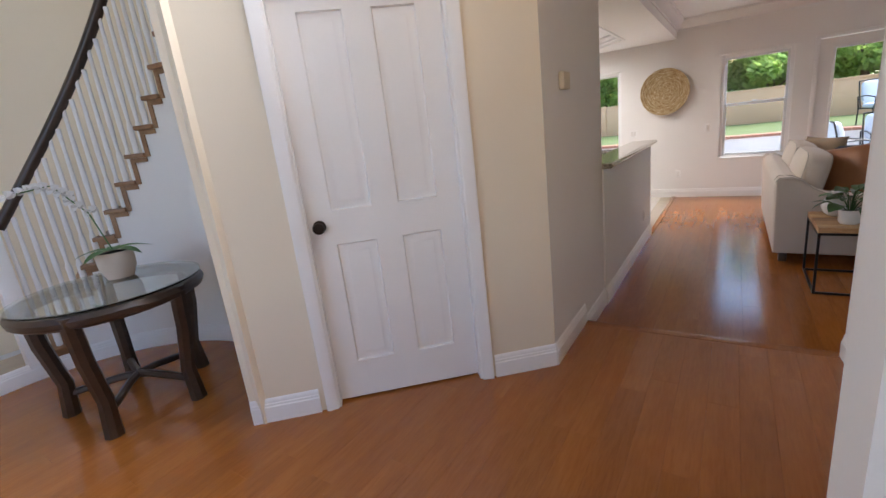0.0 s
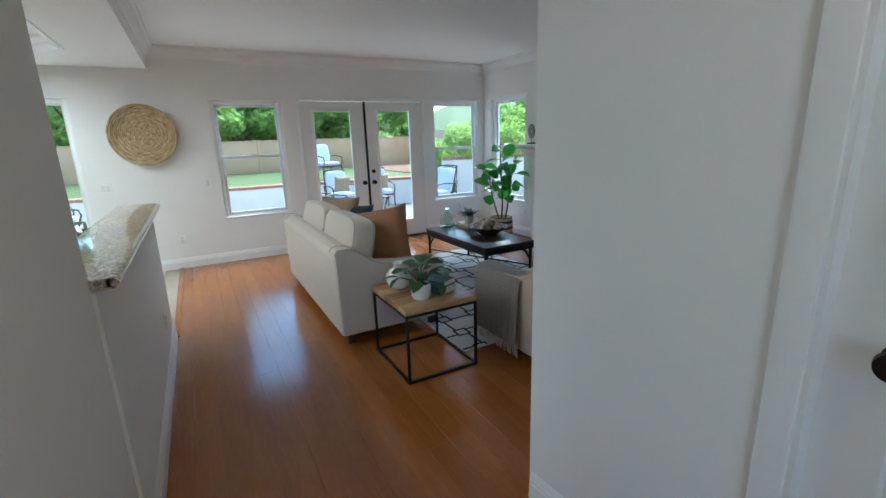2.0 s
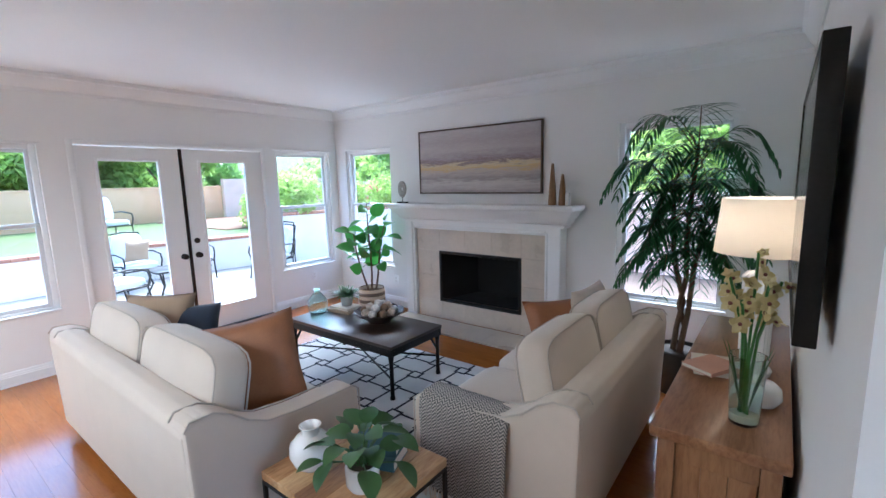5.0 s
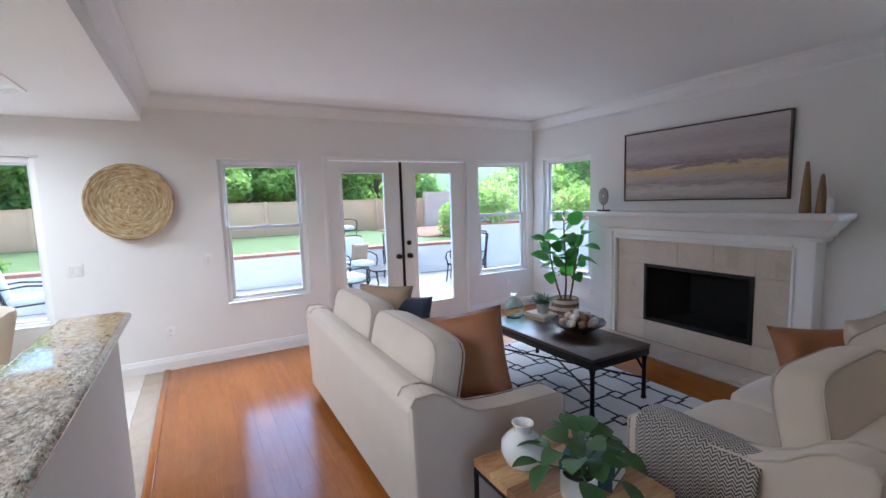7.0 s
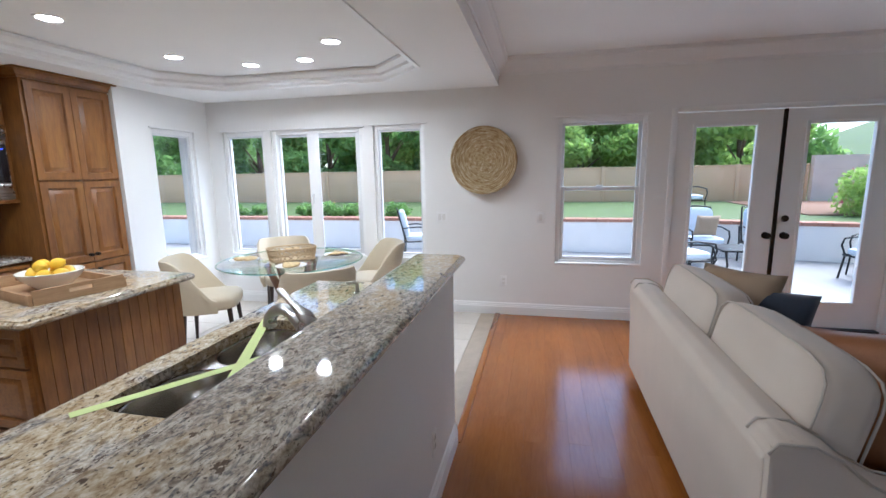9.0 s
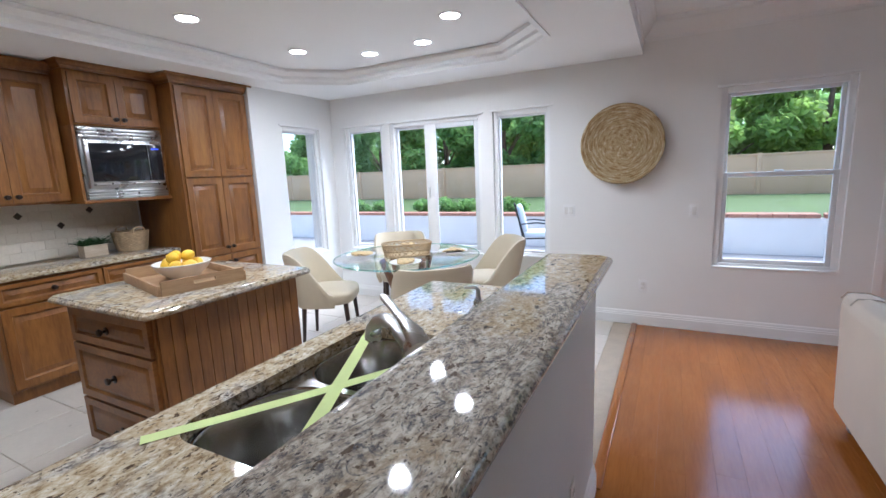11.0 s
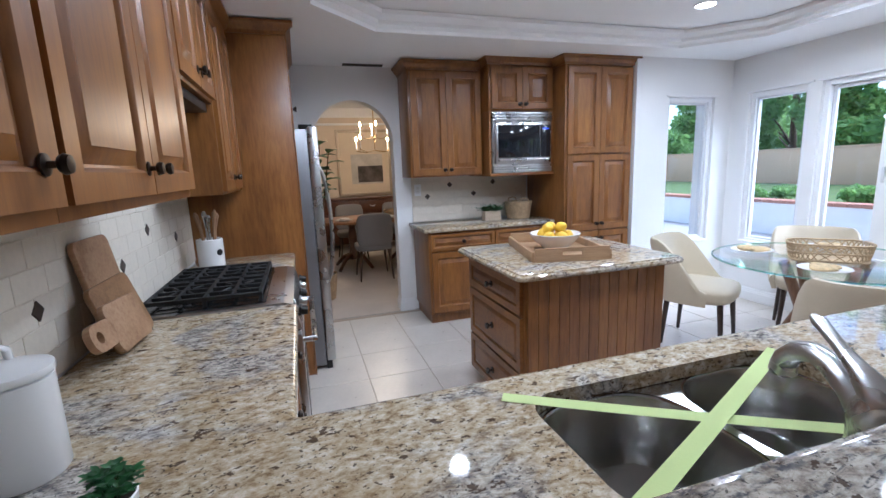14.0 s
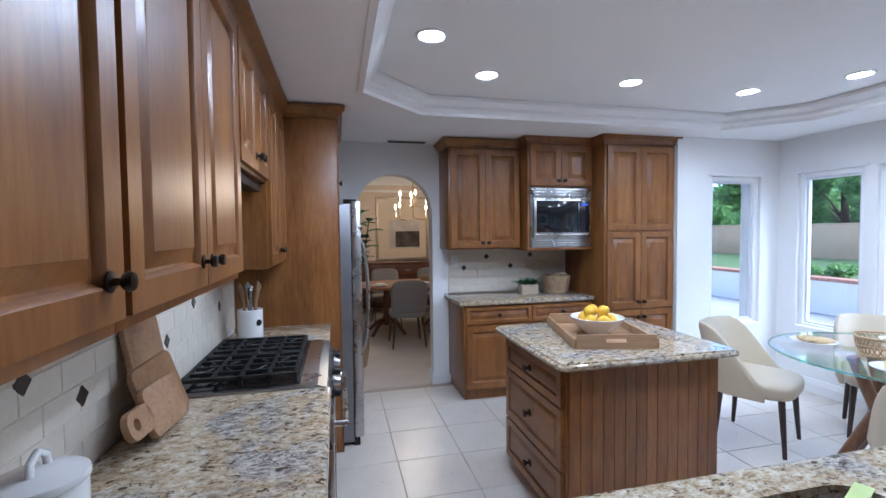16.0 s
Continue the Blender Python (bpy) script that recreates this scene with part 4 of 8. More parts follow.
def end_table():
    e = thing("end_table", 1.13, 5.205, 0, 0, "square end table with live-grain wooden top and thin black metal frame", "table")
    mats = [wood("acacia_plank_%s" % "abc"[i], dk, md, lt, 0, 0.4, 0.15, 6, 2.5, True) for i, (dk, md, lt) in enumerate((
        ((0.20, 0.08, 0.025), (0.40, 0.20, 0.075), (0.60, 0.37, 0.17)), ((0.30, 0.14, 0.05), (0.52, 0.31, 0.13), (0.68, 0.47, 0.25)), ((0.12, 0.045, 0.015), (0.25, 0.11, 0.04), (0.44, 0.24, 0.10))))]
    n = 5
    for i in range(n):
        w = 0.57 / n
        part("plank", box(-0.255, 0.255, -0.285 + i * w + 0.0006, -0.285 + (i + 1) * w - 0.0006, 0.458, 0.495, 0.002, 1), mats[(i * 2 + 1) % 3], e)
    r = 0.008
    for s in (-1, 1):
        for t in (-1, 1):
            part("leg", box(s * 0.247 - r, s * 0.247 + r, t * 0.277 - r, t * 0.277 + r, 0.0, 0.456, 0.001, 1), M_BLACK, e)
    for z in (0.008, 0.448):
        for s in (-1, 1):
            part("rail", box(-0.239, 0.239, s * 0.277 - r, s * 0.277 + r, z - r, z + r, 0.001, 1), M_BLACK, e)
            part("rail", box(s * 0.247 - r, s * 0.247 + r, -0.269, 0.269, z - r, z + r, 0.001, 1), M_BLACK, e)


end_table()


def turned(name, profile, mat, x, y, z, label, category, seg=32, rz=0):
    ob = tagged(link_mesh(name, lathe(profile, seg), mat, None, "", 50), label, category)
    ob.matrix_basis = pose(x, y, z, 0, 0, rz)
    return ob


turned("vase", [(0, 0), (0.043, 0), (0.073, 0.026), (0.090, 0.069), (0.086, 0.107), (0.060, 0.138), (0.036, 0.15), (0.034, 0.168), (0.045, 0.186), (0.040, 0.188), (0.029, 0.168), (0.029, 0.15), (0, 0.146)], M_CERAMIC, 1.02, 5.34, 0.495, "round white ceramic vase on the end table", "vase")


def potted(name, x, y, z, pot_profile, pot_mat, label, soil_r, soil_z, build, leaf_mat, stem_mat=None, pot_label="", category="plant"):
    e = thing(name, x, y, z, 0, label, category)
    part("pot", lathe(pot_profile, 32), pot_mat, e, pot_label, 50)
    part("soil", lathe([(0, soil_z + 0.006), (soil_r * 0.7, soil_z + 0.004), (soil_r, soil_z)], 20), M_SOIL, e, "", 180)
    stems, leaves = bmesh.new(), bmesh.new()
    build(stems, leaves)
    if len(stems.verts):
        part("stem", stems, stem_mat or leaf_mat, e)
    else:
        stems.free()
    part("foliage", leaves, leaf_mat, e, "", 180)
    return e


M_POTHOS = leafage("pothos_leaf", (0.025, 0.075, 0.022), (0.085, 0.17, 0.055), 0.4, 0.15)


def pothos(stems, leaves):
    rng = random.Random(11)
    for i in range(24):
        a = i * 2.39996 + rng.uniform(-0.3, 0.3)
        f = (i + 0.5) / 24
        r, h = 0.03 + 0.125 * f, 0.245 - 0.10 * f + rng.uniform(-0.025, 0.025)
        tip = Vector((r * math.cos(a), r * math.sin(a), h))
        tube([(0.012 * math.cos(a), 0.012 * math.sin(a), 0.088), Vector((tip.x * 0.45, tip.y * 0.45, h * 0.85)), tip], 0.0025, 5, bm=stems)
        t = a + rng.uniform(-0.7, 0.7)
        roll = Vector((rng.uniform(-0.5, 0.5), rng.uniform(-0.5, 0.5), 1))
        leaf(leaves, tip, (math.cos(t), math.sin(t), 0.55 - 0.6 * f + rng.uniform(-0.2, 0.2)), roll, rng.uniform(0.085, 0.12), rng.uniform(0.068, 0.09), rng.uniform(0.15, 0.45), 7)


potted("potted_plant", 1.06, 5.08, 0.495, [(0, 0), (0.052, 0), (0.064, 0.02), (0.066, 0.09), (0.062, 0.10), (0.056, 0.10), (0.056, 0.08), (0, 0.08)], M_CERAMIC, "green leafy plant in a white pot on the end table", 0.056, 0.088, pothos, M_POTHOS, pot_label="white ceramic pot")


def book(m, w, d, t, cover, label, name="book"):
    e = thing(name, label=label, category="book")
    e.matrix_basis = m
    part("pages", box(-w / 2 + 0.004, w / 2 - 0.003, -d / 2 + 0.003, d / 2 - 0.003, 0.003, t - 0.003), M_PAPER, e)
    c = box(-w / 2, w / 2, -d / 2, d / 2, 0, 0.003, 0.001, 1)
    box(-w / 2, w / 2, -d / 2, d / 2, t - 0.003, t, 0.001, 1, bm=c)
    box(-w / 2 - 0.002, -w / 2 + 0.003, -d / 2, d / 2, 0, t, 0.001, 1, bm=c)
    part("cover", c, cover, e)
    return e


M_TEAL = plain("teal_cloth", (0.055, 0.115, 0.125), 0.7, vary=0.12, grain=250, bumps=0.2)
M_PINKB = plain("rose_cloth", (0.50, 0.28, 0.20), 0.8, vary=0.1)
book(pose(1.22, 5.16, 0.495, 0, 0, 20), 0.15, 0.21, 0.05, M_TEAL, "dark teal clothbound book on the end table")
book(pose(1.225, 5.165, 0.545, 0, 0, 28), 0.14, 0.20, 0.035, M_TEAL, "dark teal clothbound book on the end table")


def coffee_table():
    e = thing("coffee_table", 2.565, 6.735, 0.012, 0, "dark wooden coffee table with riveted iron frame and crossed braces", "table")
    top = part("tabletop", box(-0.31, 0.31, -0.64, 0.64, 0.405, 0.432, 0.004), M_DARKWOOD, e)
    ap = bars(-0.305, 0.305, -0.635, 0.635, 0.018, 0.345, 0.404, 0.003)
    bmesh.ops.transform(ap, matrix=Matrix(((1, 0, 0, 0), (0, 0, 1, 0), (0, 1, 0, 0), (0, 0, 0, 1))), verts=ap.verts)
    apron = part("apron", ap, M_BLACK, e)
    head = part("rivet", lathe([(0, 0.005), (0.004, 0.002), (0.0055, 0)], 8), M_BRONZE, apron)
    spots = [Matrix.Translation((s * 0.305, -0.6 + i * 1.2 / 14, 0.385)) @ pose(0, 0, 0, 0, 90 * s) for i in range(15) for s in (-1, 1)]
    spots += [Matrix.Translation((-0.27 + i * 0.09, s * 0.635, 0.385)) @ pose(0, 0, 0, -90 * s) for i in range(7) for s in (-1, 1)]
    head.matrix_basis = spots[0]
    for m in spots[1:]:
        o = new("rivet", head.data)
        o.parent, o.matrix_basis = apron, m
    for s in (-1, 1):
        for t in (-1, 1):
            lg = tube([(s * 0.28, t * 0.61, 0), (s * 0.28, t * 0.61, 0.02), (s * 0.28, t * 0.61, 0.022), (s * 0.28, t * 0.61, 0.29), (s * 0.28, t * 0.61, 0.345)], 0.022, 12, taper=[0.9, 0.9, 0.72, 0.72, 1.1])
            tube([(s * 0.28, t * 0.61, 0.22), (s * 0.25, t * 0.57, 0.31), (s * 0.19, t * 0.53, 0.345)], 0.011, 8, bm=lg)
            part("leg", lg, M_BLACK, e)
    for s in (-1, 1):
        part("brace", tube([(s * 0.28, -0.61, 0.16), (-s * 0.28, 0.61, 0.16 + 0.012 * s)], 0.008, 8), M_BLACK, e)


coffee_table()


def rug():
    e = thing("rug", 2.28, 6.42, 0, 0, "ivory rug with a dark blue lattice pattern", "rug")
    part("woven_base", box(-0.89, 0.89, -1.31, 1.31, 0.0, 0.009, 0.003), plain("ivory_pile", (0.66, 0.65, 0.62), 0.95, vary=0.05, grain=350, bumps=0.5), e)
    b = bmesh.new()
    w = 0.0085
    p, q = 0.175, 0.098

    def seg(x0, y0, x1, y1):
        x0, x1, y0, y1 = min(x0, x1), max(x0, x1), min(y0, y1), max(y0, y1)
        x0, x1 = max(x0 - w, -0.88), min(x1 + w, 0.88)
        y0, y1 = max(y0 - w, -1.30), min(y1 + w, 1.30)
        if x1 > x0 and y1 > y0:
            box(x0, x1, y0, y1, 0.008, 0.0115, bm=b)

    step = 0.292
    for i in range(-4, 5):
        for j in range(-6, 7):
            cx, cy = i * step, j * step
            if (i + j) % 2:
                for x in (-p, p):
                    seg(cx + x, cy - q, cx + x, cy + q)
                for y in (-q, q):
                    seg(cx - p, cy + y, cx - q, cy + y)
                    seg(cx + p, cy + y, cx + q, cy + y)
            else:
                for y in (-p, p):
                    seg(cx - q, cy + y, cx + q, cy + y)
                for x in (-q, q):
                    seg(cx + x, cy - p, cx + x, cy - q)
                    seg(cx + x, cy + p, cx + x, cy + q)
    part("pattern", b, plain("ink_blue_wool", (0.015, 0.022, 0.04), 0.95, vary=0.2, grain=350, bumps=0.4), e, "dark blue woven lattice lines")


rug()

M_SHELL = plain("brown_bowl_glaze", (0.06, 0.035, 0.025), 0.4, vary=0.3, scale=12, bumps=0.1)
TT = 0.444
bw = lathe([(0, 0.012), (0.06, 0.012), (0.065, 0), (0.075, 0), (0.085, 0.02), (0.165, 0.085), (0.172, 0.09), (0.165, 0.093), (0.155, 0.085), (0.08, 0.03), (0, 0.026)], 40)
for v in bw.verts:
    if v.co.z > 0.06:
        v.co.z += 0.007 * math.sin(12 * math.atan2(v.co.y, v.co.x))
bowl = tagged(link_mesh("bowl", bw, M_SHELL, None, "", 50), "dark scalloped bowl full of decorative balls on the coffee table", "bowl")
bowl.matrix_basis = pose(2.66, 6.62, TT) @ Matrix.Diagonal((1.3, 1.3, 1.05, 1))
M_BALLS = [plain("rattan_ball_%s" % n, c, 0.85, vary=0.35, scale=40, grain=120, bumps=0.6) for n, c in (("brown", (0.24, 0.15, 0.09)), ("cream", (0.58, 0.48, 0.38)), ("white", (0.68, 0.63, 0.57)))]
rng = random.Random(4)
spots = [(0.13 * math.cos(i * 0.698), 0.13 * math.sin(i * 0.698), 0.095) for i in range(9)] + [(0.06 * math.cos(i * 1.26), 0.06 * math.sin(i * 1.26), 0.075) for i in range(5)] + [(0.078 * math.cos(i * 1.05 + 0.4), 0.078 * math.sin(i * 1.05 + 0.4), 0.135) for i in range(6)] + [(0, 0.01, 0.155)]
for i, (x, y, z) in enumerate(spots):
    bb = bmesh.new()
    bmesh.ops.create_icosphere(bb, subdivisions=3, radius=0.036)
    for v in bb.verts:
        v.co *= 1 + 0.05 * noise.noise(v.co * 70 + Vector((i, 0, 0)))
    ob = tagged(link_mesh("decorative_ball", bb, M_BALLS[i % 3], None, "", 180), "woven decorative ball heaped in the bowl", "ball", "balls in the bowl")
    ob.matrix_basis = pose(2.66 + x, 6.62 + y, TT + z, i * 40, i * 25, 0)
M_WOODB = plain("pale_book_cloth", (0.46, 0.36, 0.25), 0.8, vary=0.1)
book(pose(2.70, 7.13, TT, 0, 0, 8), 0.19, 0.26, 0.028, M_WOODB, "pale linen book stacked on the coffee table")
book(pose(2.705, 7.125, TT + 0.028, 0, 0, 3), 0.17, 0.24, 0.024, M_PAPER, "cream book stacked on the coffee table")
M_BOTTLE = glass("green_glass", (0.80, 0.92, 0.88))
turned("glass_bottle", [(0, 0), (0.07, 0), (0.088, 0.02), (0.092, 0.08), (0.085, 0.13), (0.05, 0.175), (0.028, 0.195), (0.028, 0.225), (0.033, 0.23), (0.026, 0.23), (0.024, 0.196), (0.047, 0.172), (0.081, 0.128), (0.088, 0.08), (0.084, 0.023), (0.068, 0.006), (0, 0.006)], M_BOTTLE, 2.52, 7.30, TT, "round clear green glass bottle on the coffee table", "bottle")


def fern(r, n, length, width, lift, seed, droop=0.5):
    def build(stems, leaves):
        rng = random.Random(seed)
        for i in range(n):
            a = rng.uniform(0, 6.283)
            d = Vector((math.cos(a), math.sin(a), lift * rng.uniform(0.4, 1.5)))
            b = Vector((rng.uniform(-r, r), rng.uniform(-r, r), build.z))
            leaf(leaves, b, d, (0, 0, 1), length * rng.uniform(0.6, 1.15), width, droop, 4)
    return build


bf = fern(0.03, 130, 0.15, 0.016, 1.1, 21)
bf.z = 0.085
potted("potted_fern", 2.72, 7.12, TT + 0.052, [(0, 0), (0.05, 0), (0.06, 0.09), (0.052, 0.09), (0.05, 0.075), (0, 0.075)], plain("grey_pot", (0.42, 0.42, 0.40), 0.6), "small green fern in a grey pot on the books", 0.05, 0.08, bf, M_HERB)


def stripes(name, a, b_, scale):
    m, nt, b = material(name)
    sep = nt.nodes.new("ShaderNodeSeparateXYZ")
    nt.links.new(coords(nt), sep.inputs[0])
    mt = nt.nodes.new("ShaderNodeMath")
    mt.operation = "MULTIPLY"
    mt.inputs[1].default_value = scale
    nt.links.new(sep.outputs[2], mt.inputs[0])
    fr = nt.nodes.new("ShaderNodeMath")
    fr.operation = "FRACT"
    nt.links.new(mt.outputs[0], fr.inputs[0])
    c = ramp(nt, fr.outputs[0], [(0.0, a), (0.5, b_)], "CONSTANT")
    n = noise_tex(nt, coords(nt, (1, 1, 6)), 60, 2)
    c = mix(nt, ramp(nt, n, [(0.4, (0, 0, 0)), (0.7, (0.5,) * 3)]), c, scaled(b_, 0.5))
    nt.links.new(c, b.inputs["Base Color"])
    b.inputs["Roughness"].default_value = 0.9
    bump(nt, b, n, 0.5, 0.006)
    return m


def fig(stems, leaves):
    rng = random.Random(8)
    for k, (dx, dy, h) in enumerate(((0.0, 0.0, 1.40), (0.08, -0.07, 1.14), (-0.07, 0.08, 1.02))):
        pts = [Vector((dx * (0.3 + 1.6 * f) + 0.02 * math.sin(f * 5 + k), dy * (0.3 + 1.6 * f), 0.24 + (h - 0.24) * f)) for f in (0, 0.25, 0.5, 0.75, 1)]
        tube(pts, 0.011, 7, bm=stems, taper=[1.2, 1.1, 1, 0.8, 0.5])
        n = 11 if k else 14
        for i in range(n):
            f = 0.40 + 0.60 * i / (n - 1)
            p = pts[0].lerp(pts[-1], f)
            a = i * 2.4 + k * 1.7
            L = rng.uniform(0.17, 0.24) * (0.8 if f > 0.9 else 1)
            out = Vector((math.cos(a), math.sin(a), rng.uniform(-0.2, 0.9))).normalized()
            q = p + out * 0.06
            tube([p, q], 0.004, 5, bm=stems)
            tilt = Vector((math.cos(a + rng.uniform(-1, 1)), math.sin(a + rng.uniform(-1, 1)), rng.uniform(0.3, 1.1)))
            leaf(leaves, q, out, tilt - out * 0.4 * tilt.dot(out), L, L * 0.80, rng.uniform(0.1, 0.4), 7)


FIGX, FIGY = 3.80, 7.93
potted("fiddle_leaf_fig", FIGX, FIGY, 0, [(0, 0), (0.14, 0), (0.165, 0.05), (0.17, 0.2), (0.16, 0.34), (0.15, 0.34), (0.15, 0.2), (0, 0.2)], stripes("striped_basket", (0.10, 0.07, 0.05), (0.55, 0.47, 0.36), 12.0), "tall fiddle-leaf fig in a striped basket beside the fireplace", 0.15, 0.24, fig, M_FIG, M_BARK, "striped woven basket pot", "plant")


def palm(stems, leaves):
    rng = random.Random(14)
    trunks = [[(0, 0, 0.3), (0.03, -0.02, 0.5), (-0.02, 0.02, 0.68), (0.04, -0.01, 0.88), (0.0, 0.0, 1.20), (0.02, -0.04, 1.86)], [(0.02, 0.05, 0.3), (-0.01, 0.03, 0.5), (0.03, 0.0, 0.7), (0.0, 0.05, 0.92), (-0.02, 0.08, 1.12), (-0.03, 0.10, 1.62)], [(-0.03, 0.0, 0.3), (0.0, -0.04, 0.62), (0.02, -0.06, 0.98), (0.03, -0.12, 1.40)]]
    for t in trunks:
        tube(t, 0.019, 8, bm=stems, taper=[1.2] + [1.0] * (len(t) - 2) + [0.6])
    for i in range(75):
        tk = [Vector(q) for q in trunks[i % 3]]
        up = (i // 3) / 24
        c = tk[-2].lerp(tk[-1], up)
        a = i * 2.39996 + rng.uniform(-0.3, 0.3)
        L = rng.uniform(0.48, 0.74)
        rise = 0.30 + 1.15 * up + rng.uniform(-0.15, 0.15)
        out = Vector((math.cos(a) * 0.85, math.sin(a) * 0.95, 0))
        n = 17
        pts = []
        for k in range(n):
            f = k / (n - 1)
            pts.append(c + out * (L * 0.72 * f ** 0.9) + Vector((0, 0, L * (rise * f - (0.55 + 0.60 * rise) * f ** 2.2))))
        tube(pts, 0.0045, 5, bm=stems, taper=[1 - 0.75 * k / n for k in range(n)])
        for k in range(2, n):
            f = k / (n - 1)
            d = (pts[k] - pts[k - 1]).normalized()
            side = d.cross(Vector((0, 0, 1)))
            if side.length < 0.05:
                side = Vector((-out.y, out.x, 0))
            side.normalize()
            ll = 0.20 * math.sin(math.pi * (0.22 + 0.68 * f)) + 0.02
            for s in (-1, 1):
                leaf(leaves, pts[k], d * 0.65 + side * s * 1.0 + Vector((0, 0, rng.uniform(-0.25, 0.1))), (0, 0, 1), ll * rng.uniform(0.85, 1.1), 0.020, 0.36, 4)


potted("palm", 3.70, 4.42, 0, [(0, 0), (0.15, 0), (0.18, 0.33), (0.17, 0.34), (0.16, 0.3), (0, 0.3)], plain("black_pot", (0.015, 0.015, 0.015), 0.4), "tall artificial palm in a black pot before the window", 0.16, 0.31, palm, M_PALM, M_BARK, "black pot")


# ---- sideboard wall ----
M_ACACIA = wood("acacia_wood", (0.16, 0.065, 0.026), (0.29, 0.135, 0.06), (0.42, 0.225, 0.11), 0, 0.33, 0.15, 6, 2.0, True)
M_ACACIAV = wood("acacia_wood_upright", (0.15, 0.06, 0.022), (0.28, 0.13, 0.055), (0.40, 0.22, 0.10), 2, 0.45, 0.1, 6, 2.0, True)


def sideboard():
    e = thing("sideboard", 1.69, 3.785, 0, 0, "solid acacia sideboard with a thick plank top below the television", "sideboard")
    L = 1.62
    part("top", box(0, L, 0, 0.42, 0.70, 0.745, 0.006), M_ACACIA, e)
    for x in (0.062, L - 0.102):
        for k in range(3):
            part("side_plank", box(x, x + 0.04, 0.085 + k * 0.085, 0.169 + k * 0.085, 0.10, 0.698, 0.002, 1), M_ACACIAV, e)
        part("side_rail", box(x - 0.006, x + 0.046, 0.082, 0.338, 0.60, 0.697, 0.003), M_ACACIAV, e)
    part("back_panel", box(0.112, L - 0.112, 0.03, 0.05, 0.10, 0.695), M_ACACIAV, e)
    part("shelf", box(0.112, L - 0.112, 0.052, 0.38, 0.09, 0.115, 0.003), M_ACACIA, e)
    for x in (0.05, L - 0.11):
        for y in (0.02, 0.34):
            part("leg", box(x - 0.004, x + 0.058, y, y + 0.06, 0.0, 0.698, 0.004), M_ACACIAV, e)
    for i in range(3):
        x0 = 0.115 + i * (L - 0.23) / 3
        x1 = x0 + (L - 0.23) / 3 - 0.008
        d = part("door", box(x0, x1, 0.385, 0.405, 0.12, 0.69, 0.003), M_ACACIAV, e)
        part("handle", box(x1 - 0.05, x1 - 0.035, 0.405, 0.425, 0.36, 0.48, 0.003), M_BLACK, d)


sideboard()
tv = thing("television", 0, 3.76, 0, 0, "large black flat television fixed to the wall", "television")
TVX0, TVX1, TVZ0, TVZ1 = 1.28, 2.50, 1.26, 1.94
part("bezel", bars(TVX0, TVX1, TVZ0, TVZ1, 0.012, 0.03, 0.075, 0.003), M_BLACK, tv)
part("back_cover", box(TVX0 + 0.012, TVX1 - 0.012, 0.03, 0.06, TVZ0 + 0.012, TVZ1 - 0.012), M_BLACK, tv)
part("screen", box(TVX0 + 0.012, TVX1 - 0.012, 0.06, 0.07, TVZ0 + 0.012, TVZ1 - 0.012), plain("dark_screen", (0.006, 0.006, 0.007), 0.12, vary=0.02, bumps=0), tv)
part("wall_mount", box(1.7, 2.1, 0.0, 0.03, 1.45, 1.75, 0.004), M_BLACK, tv)


def table_lamp():
    e = thing("table_lamp", 2.42, 3.93, 0.745, 0, "white ribbed glass table lamp with a linen drum shade, lit", "lamp")
    prof = [(0, 0), (0.07, 0), (0.075, 0.02), (0.07, 0.03)]
    b = lathe(prof + [(0.056, 0.04), (0.060, 0.30), (0.062, 0.455), (0.05, 0.47), (0.02, 0.48), (0.012, 0.54), (0, 0.54)], 96)
    for v in b.verts:
        if 0.035 < v.co.z < 0.465:
            k = 1 + 0.05 * math.cos(20 * math.atan2(v.co.y, v.co.x))
            v.co.x *= k
            v.co.y *= k
    part("base", b, M_CERAMIC, e)
    part("collar", lathe([(0.018, 0.475), (0.018, 0.56), (0, 0.56)], 16), plain("brass", (0.6, 0.42, 0.2), 0.3, 1.0), e, "brass lamp collar")
    m, nt, bs = material("lamp_shade")
    bs.inputs["Base Color"].default_value = (0.84, 0.79, 0.72, 1)
    bs.inputs["Roughness"].default_value = 0.9
    tr = nt.nodes.new("ShaderNodeBsdfTranslucent")
    tr.inputs[0].default_value = (0.86, 0.80, 0.72, 1)
    ms = nt.nodes.new("ShaderNodeMixShader")
    ms.inputs[0].default_value = 0.5
    nt.links.new(bs.outputs[0], ms.inputs[1])
    nt.links.new(tr.outputs[0], ms.inputs[2])
    nt.links.new(ms.outputs[0], nt.nodes["Material Output"].inputs[0])
    bump(nt, bs, noise_tex(nt, coords(nt), 300, 2), 0.2, 0.002)
    part("shade", lathe([(0.185, 0.56), (0.165, 0.80), (0.161, 0.80), (0.181, 0.56), (0.185, 0.56)], 40), m, e, "pale linen drum shade")
    part("bulb", lathe([(0, 0.56), (0.018, 0.58), (0.03, 0.62), (0.025, 0.65), (0, 0.665)], 16), emitter("bulb_glow", (1.0, 0.75, 0.5), 3.0), e, "glowing bulb")
    lamp("table_lamp_light", "POINT", 2.42, 3.93, 0.745 + 0.70, 0.5, (1.0, 0.84, 0.66), 0.03)


table_lamp()
book(pose(2.38, 4.03, 0.745, 0, 0, 12), 0.20, 0.27, 0.03, M_PAPER, "white book lying on the sideboard")
book(pose(2.30, 4.08, 0.775, 0, 0, 60), 0.15, 0.20, 0.02, M_PINKB, "rose clothbound book on the sideboard")
